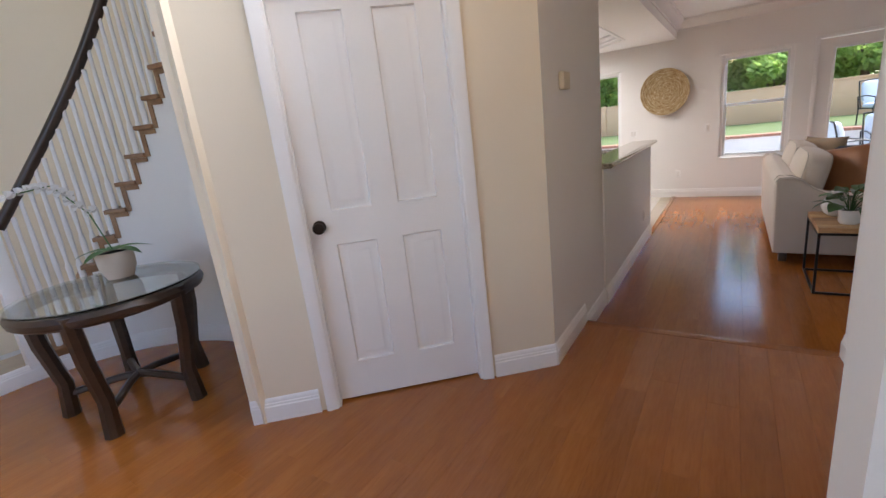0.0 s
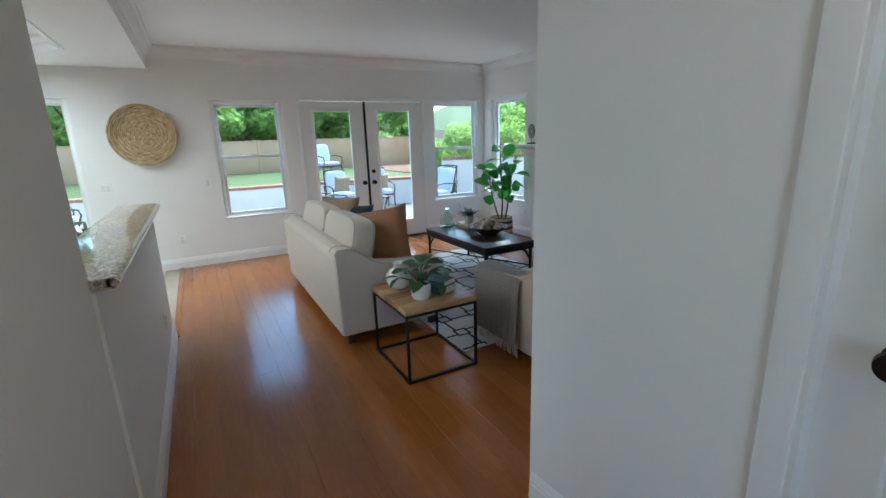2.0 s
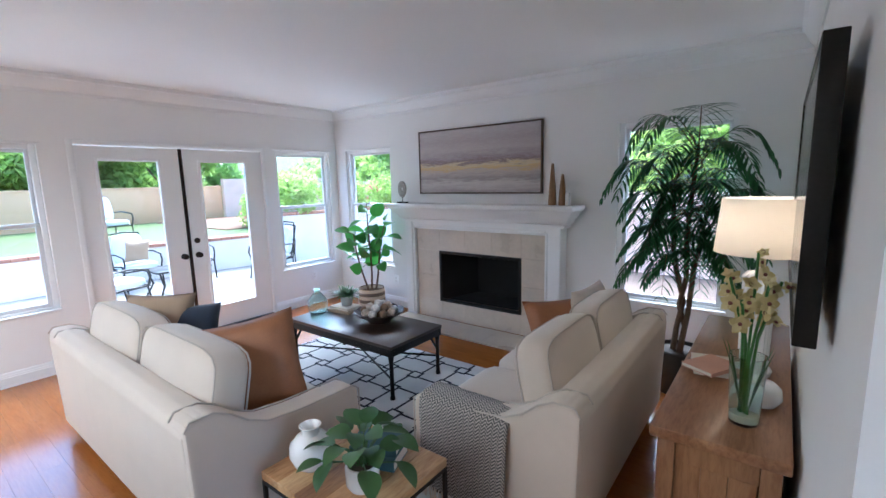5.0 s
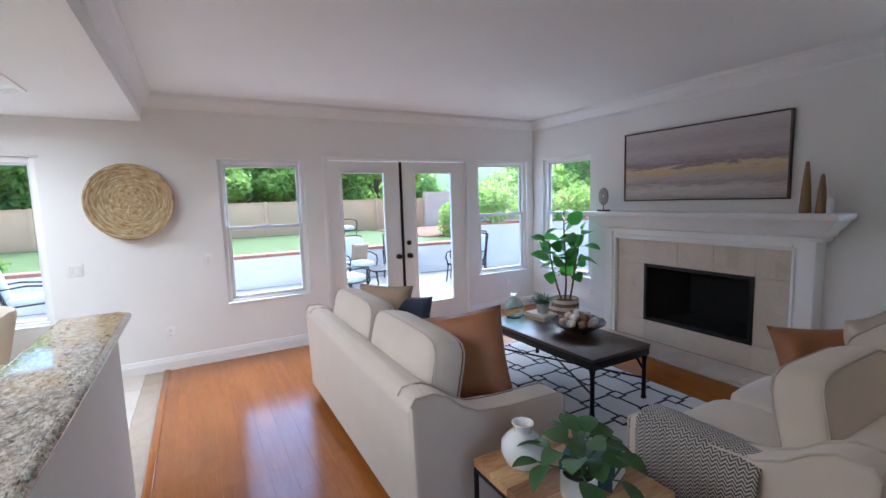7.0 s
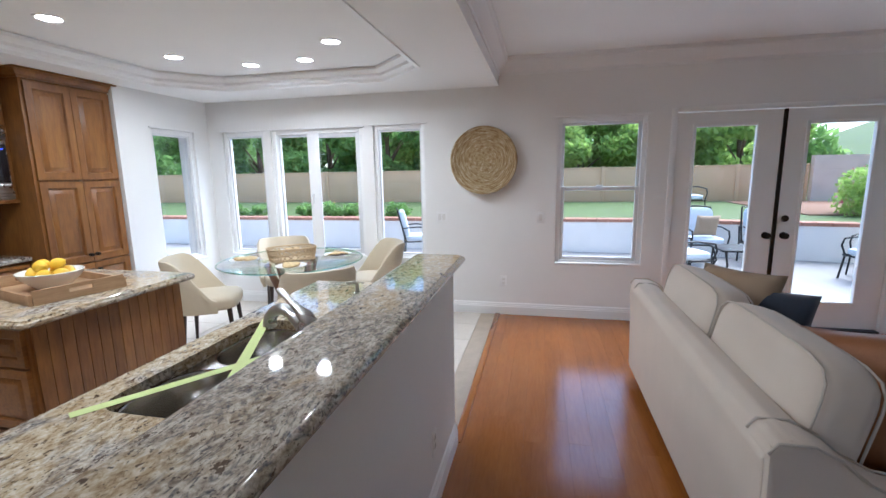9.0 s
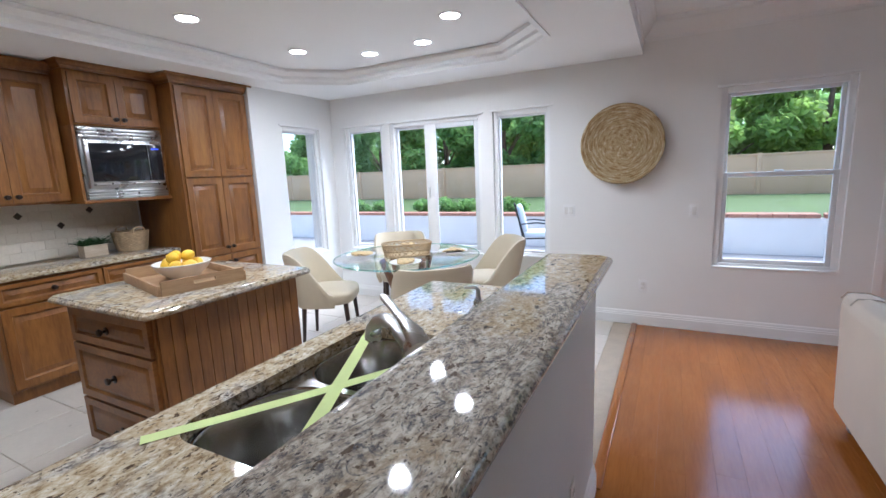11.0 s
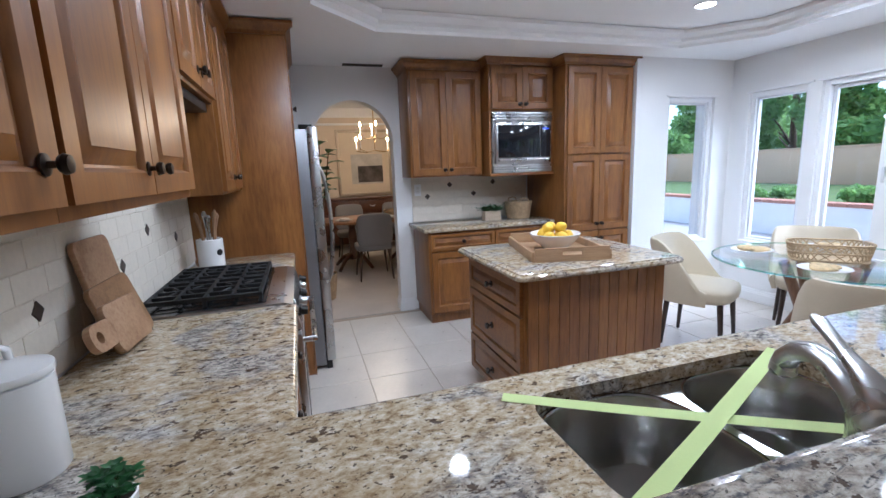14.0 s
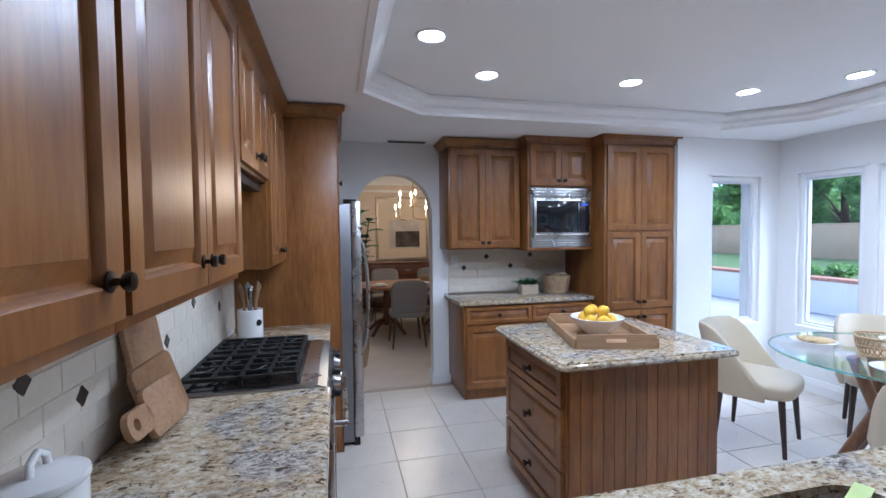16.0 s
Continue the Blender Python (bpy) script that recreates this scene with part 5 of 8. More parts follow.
turned("ceramic_jar", [(0, 0), (0.045, 0), (0.065, 0.03), (0.06, 0.07), (0.04, 0.09), (0, 0.095)], M_CERAMIC, 2.10, 3.88, 0.745, "small white ceramic jar on the sideboard", "jar")


def flower_vase():
    e = thing("flower_vase", 1.90, 3.93, 0.745, 0, "clear glass vase of cream orchids on the sideboard", "vase")
    part("glass", lathe([(0, 0), (0.045, 0), (0.048, 0.006), (0.060, 0.26), (0.0575, 0.26), (0.0455, 0.012), (0, 0.012)], 32), M_BOTTLE, e, "clear glass cylinder")
    part("pebbles", lathe([(0, 0.013), (0.045, 0.013), (0.046, 0.04), (0, 0.045)], 24), M_PAPER, e, "white pebbles")
    petal = leafage("cream_petal", (0.52, 0.41, 0.14), (0.74, 0.66, 0.36), 0.6, 0.25)
    plum = plain("plum_center", (0.20, 0.07, 0.05), 0.6)
    lv = bmesh.new()
    rng = random.Random(17)
    for i in range(7):
        a = i * 0.9 + rng.uniform(-0.2, 0.2)
        r, h = rng.uniform(0.06, 0.16), rng.uniform(0.46, 0.62)
        tip = Vector((r * math.cos(a), r * math.sin(a), h))
        root = Vector((rng.uniform(-0.02, 0.02), rng.uniform(-0.02, 0.02), 0.03))
        bend = Vector((0.3 * tip.x, 0.3 * tip.y, h * 0.62))
        part("stem", tube([root, bend, tip], 0.005, 6), M_LEAF, e)
        for k in range(5):
            f = 0.35 + 0.16 * k
            c = bend.lerp(tip, f) + Vector((rng.uniform(-0.03, 0.03), rng.uniform(-0.03, 0.03), rng.uniform(-0.015, 0.02)))
            face = Vector((rng.uniform(-1, 0.6), rng.uniform(-0.5, 1), rng.uniform(-0.2, 0.6))).normalized()
            sd_ = face.orthogonal().normalized()
            fl = bmesh.new()
            for q in range(5):
                t = q * 1.2566 + k
                d = sd_ * math.cos(t) + face.cross(sd_) * math.sin(t) + face * rng.uniform(0.1, 0.5)
                leaf(fl, c, d, face, 0.036 if k < 4 else 0.022, 0.029 if k < 4 else 0.016, rng.uniform(0.1, 0.35), 4)
            o = part("flower", fl, petal, e, "cream orchid flower", 180)
            part("flower_center", lathe([(0, 0.011), (0.006, 0.008), (0.008, 0)], 8, m=Matrix.Translation(c) @ face.to_track_quat("Z", "Y").to_matrix().to_4x4()), plum, o)
    for i in range(6):
        a = i * 1.05
        leaf(lv, (0.012 * math.cos(a), 0.012 * math.sin(a), 0.05), (math.cos(a) * 0.16, math.sin(a) * 0.16, 0.95), (math.cos(a), math.sin(a), 0.2), rng.uniform(0.22, 0.34), 0.015, -0.12, 7)
    part("foliage", lv, M_LEAF, e, "", 180)


flower_vase()

# ---- fireplace ----
FY0, FY1, FX = 5.55, 7.56, 4.23
fp = thing("fireplace", 0, 0, 0, 0, "white fireplace mantel with beige stone tiles and a black firebox", "fireplace")
TF = 4.11
part("surround", wall_mesh("y", TF - 0.03, FX - 0.001, FY0, FY1, 0.0, 1.28, [(FY0 + 0.16, FY1 - 0.15, -0.1, 1.11)]), M_TRIM, fp)
for y0, y1 in ((FY0, FY0 + 0.11), (FY1 - 0.11, FY1)):
    part("pilaster", box(TF - 0.05, TF - 0.028, y0, y1, 0.0, 1.17, 0.006), M_TRIM, fp)
part("inner_moulding", moulding([(TF - 0.03, FY0 + 0.16, 0), (TF - 0.03, FY1 - 0.15, 0)], [(0, 1.09), (0.0, 1.14), (0.012, 1.14), (0.02, 1.12), (0.012, 1.10), (0.012, 1.09)]), M_TRIM, fp)
for y in (FY0 + 0.135, FY1 - 0.15):
    part("inner_moulding", box(TF - 0.045, TF - 0.028, y, y + 0.025, 0.0, 1.115, 0.006), M_TRIM, fp)
MP = [(0, 1.17), (0.02, 1.17), (0.02, 1.20), (0.05, 1.215), (0.06, 1.25), (0.10, 1.285), (0.115, 1.32), (0.15, 1.345), (0.15, 1.355), (0, 1.355)]
part("mantel_moulding", moulding([(FX - 0.002, FY0 - 0.02, 0), (TF - 0.03, FY0 - 0.02, 0), (TF - 0.03, FY1 + 0.02, 0), (FX - 0.002, FY1 + 0.02, 0)], MP), M_TRIM, fp)
part("mantel_shelf", box(TF - 0.21, FX - 0.002, FY0 - 0.18, FY1 + 0.19, 1.357, 1.39, 0.005), M_TRIM, fp)
M_STONE = plain("beige_marble_tile", (0.60, 0.52, 0.43), 0.3, vary=0.08, scale=4, grain=30, bumps=0.02)
OY0, OY1, OZ0, OZ1 = 5.99, 7.06, 0.225, 0.83
ts = [OY0, OY0 + 0.355, OY0 + 0.71, OY1]
tl = []
for z0, z1 in ((OZ1, 1.11),):
    for a, c in zip([FY0 + 0.16] + ts, ts + [FY1 - 0.15]):
        tl.append((a, c, z0, z1))
for a, c in ((FY0 + 0.16, OY0), (OY1, FY1 - 0.15)):
    for z0, z1 in ((0.0, 0.225), (0.225, 0.53), (0.53, OZ1)):
        tl.append((a, c, z0, z1))
for a, c in zip(ts, ts[1:]):
    tl.append((a, c, 0.0, OZ0))
for a, c, z0, z1 in tl:
    part("tile", box(TF, TF + 0.02, a + 0.001, c - 0.001, z0 + 0.001, z1 - 0.001, 0.0015, 1), M_STONE, fp)
part("tile_backing", wall_mesh("y", TF + 0.012, FX, FY0 + 0.16, FY1 - 0.15, 0.0, 1.11, [(OY0, OY1, OZ0, OZ1)]), M_GROUT, fp)
M_SOOT = plain("sooty_firebox", (0.012, 0.011, 0.010), 0.9, vary=0.4, scale=8, bumps=0.3)
fbx = bmesh.new()
q = [(TF + 0.01, OY0, OZ0), (TF + 0.01, OY1, OZ0), (TF + 0.01, OY1, OZ1), (TF + 0.01, OY0, OZ1)]
k = [(4.70, OY0 + 0.15, OZ0), (4.70, OY1 - 0.15, OZ0), (4.70, OY1 - 0.15, OZ1), (4.70, OY0 + 0.15, OZ1)]
fv = [fbx.verts.new(p) for p in q]
kv = [fbx.verts.new(p) for p in k]
for i in range(4):
    fbx.faces.new((fv[i], fv[(i + 1) % 4], kv[(i + 1) % 4], kv[i]))
fbx.faces.new(kv)
part("firebox", fbx, M_SOOT, fp, "sooty black firebox")
ff = bars(OY0 - 0.004, OY1 + 0.004, OZ0 - 0.004, OZ1 + 0.004, 0.035, TF - 0.012, TF + 0.008, 0.003)
bmesh.ops.transform(ff, matrix=Matrix(((0, 1, 0, 0), (1, 0, 0, 0), (0, 0, 1, 0), (0, 0, 0, 1))), verts=ff.verts)
part("fire_screen_frame", ff, M_BLACK, fp, "black metal screen frame")
for i in range(6):
    y = FY0 + i * (FY1 - FY0) / 6
    part("hearth_tile", box(3.65, TF - 0.052, y + 0.001, y + (FY1 - FY0) / 6 - 0.001, 0.0, 0.018, 0.002, 1), M_STONE, fp)


def abstract_painting():
    m, nt, b = material("abstract_landscape_paint")
    v = coords(nt)
    sep = nt.nodes.new("ShaderNodeSeparateXYZ")
    nt.links.new(v, sep.inputs[0])
    n = noise_tex(nt, coords(nt, (1, 1.3, 9)), 3.0, 6, 0.7, 0.5)
    mm = nt.nodes.new("ShaderNodeMath")
    mm.operation = "MULTIPLY_ADD"
    mm.inputs[1].default_value = 0.22
    nt.links.new(n, mm.inputs[0])
    nt.links.new(sep.outputs[2], mm.inputs[2])
    mr = nt.nodes.new("ShaderNodeMapRange")
    mr.inputs[1].default_value, mr.inputs[2].default_value = -0.24, 0.46
    nt.links.new(mm.outputs[0], mr.inputs[0])
    c = ramp(nt, mr.outputs[0], [(0.0, (0.42, 0.36, 0.36)), (0.14, (0.60, 0.56, 0.53)), (0.22, (0.34, 0.29, 0.29)), (0.32, (0.52, 0.45, 0.42)), (0.38, (0.62, 0.45, 0.20)), (0.44, (0.66, 0.56, 0.36)), (0.48, (0.26, 0.19, 0.19)), (0.56, (0.38, 0.32, 0.35)), (0.68, (0.50, 0.46, 0.46)), (0.82, (0.44, 0.39, 0.40)), (1.0, (0.56, 0.53, 0.53))])
    fine = noise_tex(nt, coords(nt, (1, 2, 14)), 9, 5, 0.7)
    c = mix(nt, ramp(nt, fine, [(0.5, (0, 0, 0)), (0.7, (0.4,) * 3)]), c, (0.62, 0.60, 0.58))
    nt.links.new(c, b.inputs["Base Color"])
    b.inputs["Roughness"].default_value = 0.6
    bump(nt, b, fine, 0.3, 0.004)
    return m


pt = thing("painting", 4.228, 6.605, 1.865, 0, "wide abstract landscape painting in grey, mauve and gold", "painting")
part("canvas", box(-0.034, -0.006, -0.785, 0.785, -0.35, 0.35, 0.003), abstract_painting(), pt)
pf = bars(-0.80, 0.80, -0.365, 0.365, 0.013, -0.042, 0.0, 0.002)
bmesh.ops.transform(pf, matrix=Matrix(((0, 1, 0, 0), (1, 0, 0, 0), (0, 0, 1, 0), (0, 0, 0, 1))), verts=pf.verts)
part("frame", pf, plain("bronze_frame", (0.10, 0.07, 0.05), 0.4, 0.4), pt, "thin dark bronze frame")

ds = thing("disc_sculpture", 4.07, 7.59, 1.39, 0, "grey stone disc sculpture on a black base on the mantel", "sculpture")
part("base", box(-0.03, 0.03, -0.07, 0.07, 0, 0.018, 0.003), M_BLACK, ds)
part("rod", tube([(0, 0, 0.018), (0, 0, 0.09)], 0.004, 8), M_BLACK, ds)
dd = lathe([(0.012, 0.0), (0.04, 0.012), (0.075, 0.012), (0.08, 0.006), (0.08, -0.006), (0.075, -0.012), (0.04, -0.012), (0.012, 0.0)], 36)
bmesh.ops.transform(dd, matrix=pose(0, 0, 0.17, 0, 90) @ Matrix.Diagonal((1.25, 0.82, 1, 1)), verts=dd.verts)
part("disc", dd, plain("grey_coral_stone", (0.38, 0.36, 0.34), 0.9, vary=0.25, scale=30, bumps=0.5), ds)
M_CONE = wood("turned_wood", (0.16, 0.08, 0.03), (0.28, 0.15, 0.065), (0.38, 0.22, 0.10), 2, 0.5, 0.1, 8, 3)
turned("wooden_cone", [(0, 0), (0.04, 0), (0.04, 0.01), (0.03, 0.2), (0.014, 0.38), (0.01, 0.40), (0, 0.40)], M_CONE, 4.12, 5.66, 1.39, "tall turned wooden cone ornament on the mantel", "ornament")
turned("wooden_cone", [(0, 0), (0.036, 0), (0.036, 0.01), (0.026, 0.18), (0.012, 0.29), (0, 0.30)], M_CONE, 4.10, 5.55, 1.39, "short turned wooden cone ornament on the mantel", "ornament")
ob = link_mesh("crystal_shard", prism([(-0.02, -0.015), (0.022, -0.018), (0.02, 0.016), (-0.018, 0.018)], 0, 0.12, bevel=0.004), M_CERAMIC, None, "", 30)
ob.matrix_basis = pose(4.08, 5.49, 1.39)
tagged(ob, "small white stone shard on the mantel", "ornament")


# ---- wall pieces ----
def coiled_basket():
    e = thing("wall_basket", -0.575, 8.995, 1.65, 0, "round coiled straw basket hung on the wall", "basket")
    m, nt, b = material("coiled_straw")
    v = coords(nt)
    sep = nt.nodes.new("ShaderNodeSeparateXYZ")
    nt.links.new(v, sep.inputs[0])
    at = nt.nodes.new("ShaderNodeMath")
    at.operation = "ARCTAN2"
    nt.links.new(sep.outputs[0], at.inputs[0])
    nt.links.new(sep.outputs[2], at.inputs[1])
    ln = nt.nodes.new("ShaderNodeVectorMath")
    ln.operation = "LENGTH"
    nt.links.new(v, ln.inputs[0])
    pol = nt.nodes.new("ShaderNodeCombineXYZ")
    nt.links.new(at.outputs[0], pol.inputs[0])
    nt.links.new(ln.outputs["Value"], pol.inputs[1])
    sc = nt.nodes.new("ShaderNodeMapping")
    sc.inputs["Scale"].default_value = (3.0, 54.0, 1.0)
    nt.links.new(pol.outputs[0], sc.inputs[0])
    n1 = noise_tex(nt, sc.outputs[0], 1.0, 3, 0.6, 0.3)
    c = ramp(nt, n1, [(0.36, (0.35, 0.225, 0.10)), (0.46, (0.50, 0.375, 0.20)), (0.58, (0.59, 0.48, 0.30)), (0.68, (0.74, 0.67, 0.50))])
    n2 = noise_tex(nt, v, 110, 2)
    c = mix(nt, ramp(nt, n2, [(0.4, (0, 0, 0)), (0.7, (0.25,) * 3)]), c, (0.30, 0.19, 0.08))
    nt.links.new(c, b.inputs["Base Color"])
    b.inputs["Roughness"].default_value = 0.85
    bump(nt, b, n2, 0.6, 0.004)
    bm = bmesh.new()
    R = 0.345
    k = 0
    r = 0.016
    while r < R:
        z = -0.045 - 0.02 * (1 - r / R) if r < R * 0.55 else -0.045 - 0.06 * ((r / R - 0.55) / 0.45) ** 1.3
        n = max(12, int(r * 190))
        pts = [(r * math.cos(2 * math.pi * i / n), z + 0.002 * math.sin(i * 5 + k), r * math.sin(2 * math.pi * i / n)) for i in range(n)]
        tube(pts, 0.0105, 6, bm=bm, closed=True)
        r += 0.0185
        k += 1
    part("coil", bm, m, e)
    part("core", lathe([(0, 0), (0.16, 0.0), (0.34, 0.055), (0.345, 0.062)], 40, m=pose(0, -0.034, 0, 90)), m, e)


coiled_basket()


def plate(name, m, w, h, kind, label):
    e = thing(name, label=label, category="switch" if kind != "outlet" else "outlet", group=kind + " plates")
    e.matrix_basis = m
    part("cover", box(-w / 2, w / 2, -0.006, 0, -h / 2, h / 2, 0.002), M_TRIM, e)
    if kind == "outlet":
        for z in (-0.02, 0.02):
            part("socket", box(-0.016, 0.016, -0.008, -0.005, z - 0.013, z + 0.013, 0.002), M_CERAMIC, e)
    else:
        n = 2 if w > 0.1 else 1
        for i in range(n):
            x = (i - (n - 1) / 2) * 0.046
            part("rocker", box(x - 0.016, x + 0.016, -0.010, -0.005, -0.033, 0.033, 0.002), M_CERAMIC, e)


for x, z in ((-0.37, 0.37), (3.73, 0.39)):
    plate("outlet", pose(x, 9.0, z), 0.07, 0.115, "outlet", "white wall outlet above the baseboard")
plate("outlet", EASTM @ pose(-7.90, 0, 0.36), 0.07, 0.115, "outlet", "white wall outlet above the baseboard")
plate("outlet", Matrix(((0, -1, 0, -0.44), (1, 0, 0, 6.08), (0, 0, 1, 0.33), (0, 0, 0, 1))), 0.07, 0.115, "outlet", "white outlet on the half wall")
plate("light_switch", pose(-1.04, 9.0, 1.06), 0.115, 0.115, "switch", "white double light switch on the wall")
plate("light_switch", pose(0.01, 9.0, 1.06), 0.07, 0.115, "switch", "white single light switch on the wall")
th = thing("thermostat", -0.45, 3.44, 1.635, 0, "cream wall thermostat in the hall", "thermostat")
th.matrix_basis = Matrix(((0, -1, 0, -0.45), (1, 0, 0, 3.47), (0, 0, 1, 1.635), (0, 0, 0, 1)))
part("housing", box(-0.055, 0.055, -0.032, 0, -0.045, 0.045, 0.008), plain("cream_plastic", (0.70, 0.62, 0.48), 0.5), th)
part("sensor", box(0.075, 0.115, -0.02, 0, -0.035, 0.035, 0.006), M_TRIM, th)

# ---- kitchen ----
def raised_door(x0, x1, z0, z1, y, parent, mat, name="door", knob_at=None, stile=0.055, kname="knob"):
    """A raised-panel door whose front faces -y at depth y; local x across."""
    f = wall_mesh("x", y - 0.02, y, x0 + 0.002, x1 - 0.002, z0 + 0.002, z1 - 0.002, [(x0 + stile, x1 - stile, z0 + stile, z1 - stile)])
    d = part(name, f, mat, parent)
    bm = bmesh.new()
    rings = []
    a, b_, p, q = x0 + stile, x1 - stile, z0 + stile, z1 - stile
    for ins, dep in ((0.0, y - 0.02), (0.005, y - 0.016), (0.009, y - 0.004), (0.015, y - 0.002), (0.046, y - 0.017), (0.048, y - 0.019), (0.052, y - 0.019)):
        ins = min(ins, (q - p) / 2 - 0.002, (b_ - a) / 2 - 0.002)
        rings.append([bm.verts.new(v) for v in ((a + ins, dep, p + ins), (b_ - ins, dep, p + ins), (b_ - ins, dep, q - ins), (a + ins, dep, q - ins))])
    for r1, r2 in zip(rings, rings[1:]):
        for i in range(4):
            bm.faces.new((r1[i], r1[(i + 1) % 4], r2[(i + 1) % 4], r2[i]))
    bm.faces.new(rings[-1])
    part("panel", bm, mat, d)
    if knob_at:
        knob(d, knob_at[0], y - 0.02, knob_at[1], -1, 0.016, name=kname)
    return d


CABCROWN = [(0, 0), (0.01, 0), (0.015, 0.02), (0.03, 0.03), (0.045, 0.055), (0.055, 0.06), (0.055, 0.075), (0, 0.075)]


def cabinet(name, m, w, d, z0, z1, doors, label, crown=None, toe=0.0, mat=None, extra=None):
    """A cabinet unit: local x across, front at y = 0, depth to +y. doors: (x0, x1, z0, z1, knob, kind)."""
    e = thing(name, label=label, category="cabinet")
    e.matrix_basis = m
    mt = mat or M_CAB
    b = box(0, w, 0.0, d, z0 + toe, z1, 0.003)
    if toe:
        box(0.02, w - 0.02, 0.06, d, z0, z0 + toe + 0.01, bm=b)
    part("body", b, mt, e)
    for x0, x1, a, c, kn, kind in doors:
        raised_door(x0, x1, a, c, 0.0, e, M_CABH if kind == "drawer" else mt, kind, kn, 0.028 if kind == "drawer" and c - a < 0.2 else 0.055)
    if crown:
        path = {"all": [(0, d, 0), (0, 0, 0), (w, 0, 0), (w, d, 0)], "front": [(0, 0, 0), (w, 0, 0)], "left": [(0, d, 0), (0, 0, 0), (w, 0, 0)], "right": [(0, 0, 0), (w, 0, 0), (w, d, 0)]}[crown]
        part("crown", moulding([(x, y, z1 - 0.002) for x, y, _ in path][::-1], CABCROWN), mt, e)
    return e


NORTH = lambda x, y: Matrix(((-1, 0, 0, x), (0, -1, 0, y), (0, 0, 1, 0), (0, 0, 0, 1)))   # faces +y
EAST = lambda x, y: Matrix(((0, -1, 0, x), (1, 0, 0, y), (0, 0, 1, 0), (0, 0, 0, 1)))     # faces +x

# upper cabinets on the range wall
UY = 4.38
cabinet("upper_cabinet", NORTH(-0.63, UY), 0.545, UY - 4.06, 1.37, 2.29, [(0.02, 0.535, 1.395, 2.27, (0.485, 1.46), "door")], "stained alder wall cabinet with a raised-panel door", "front")
cabinet("upper_cabinet", NORTH(-1.175, UY), 0.90, UY - 4.06, 1.37, 2.29, [(0.01, 0.45, 1.395, 2.27, (0.41, 1.46), "door"), (0.45, 0.89, 1.395, 2.27, (0.49, 1.46), "door")], "stained alder wall cabinet with two raised-panel doors", "front")
cabinet("upper_cabinet", NORTH(-2.075, UY), 0.695, UY - 4.06, 1.78, 2.29, [(0.01, 0.36, 1.795, 2.27, (0.32, 1.86), "door"), (0.36, 0.685, 1.795, 2.27, (0.40, 1.86), "door")], "short stained alder cabinet over the range", "front")
cabinet("upper_cabinet", NORTH(-2.77, UY), 0.69, UY - 4.06, 1.345, 2.29, [(0.01, 0.345, 1.36, 2.27, (0.31, 1.43), "door"), (0.345, 0.68, 1.36, 2.27, (0.38, 1.43), "door")], "stained alder wall cabinet beside the fridge", "front")
cabinet("fridge_cabinet", NORTH(-3.50, 4.72), 1.0, 4.72 - 4.06, 1.82, 2.29, [(0.01, 0.5, 1.84, 2.27, (0.46, 1.92), "door"), (0.5, 0.99, 1.84, 2.27, (0.54, 1.92), "door")], "deep stained alder cabinet over the fridge", "front")
tp = thing("fridge_surround", label="tall stained alder side panel beside the fridge", category="cabinet")
part("panel", box(-3.50, -3.465, 4.06, 4.735, 0.0, 2.30, 0.003), M_CAB, tp)
part("crown", moulding([(-3.464, 4.06, 2.298), (-3.464, 4.736, 2.298), (-3.50, 4.736, 2.298)][::-1], CABCROWN), M_CAB, tp)
part("front_edge", box(-3.503, -3.462, 4.7355, 4.745, 0.0, 2.30, 0.002), M_CAB, tp)
cabinet("range_hood_insert", NORTH(-2.09, 4.36), 0.64, 0.28, 1.735, 1.775, [], "thin dark hood under the short cabinet", mat=M_BLACK)

# base cabinets under the range counter and peninsula
cabinet("base_cabinet", NORTH(-1.30, 4.645), 0.875, 0.58, 0.0, 0.868, [(0.01, 0.43, 0.70, 0.85, (0.22, 0.775), "drawer"), (0.445, 0.865, 0.70, 0.85, (0.655, 0.775), "drawer"), (0.01, 0.43, 0.12, 0.685, (0.39, 0.62), "door"), (0.445, 0.865, 0.12, 0.685, (0.485, 0.62), "door")], "stained alder base cabinet beside the range", toe=0.1)
cabinet("base_cabinet", NORTH(-2.985, 4.645), 0.475, 0.58, 0.0, 0.868, [(0.01, 0.465, 0.70, 0.85, (0.23, 0.775), "drawer"), (0.01, 0.465, 0.12, 0.685, (0.41, 0.62), "door")], "stained alder base cabinet between range and fridge", toe=0.1)
pen = Matrix(((0, 1, 0, -1.235), (-1, 0, 0, 6.58), (0, 0, 1, 0), (0, 0, 0, 1)))
pb = thing("base_cabinet", label="stained alder base cabinets under the sink counter", category="cabinet")
pb.matrix_basis = pen
b = box(0, 0.62, 0.0, 0.62, 0.1, 0.868, 0.003)
box(1.50, 2.48, 0.0, 0.62, 0.1, 0.868, 0.003, bm=b)
box(0.62, 1.50, 0.0, 0.05, 0.1, 0.868, bm=b)
box(0.62, 1.50, 0.05, 0.62, 0.1, 0.14, bm=b)
box(0.02, 2.46, 0.06, 0.62, 0.0, 0.11, bm=b)
part("body", b, M_CAB, pb)
for i in range(4):
    raised_door(0.02 + i * 0.47, 0.02 + (i + 1) * 0.47, 0.12, 0.85, 0.0, pb, M_CAB, "door", (0.06 + i * 0.47 + 0.37 * (i % 2 == 0), 0.78))

# counters
SX0, SX1, SY0, SY1 = -1.165, -0.775, 5.185, 5.945


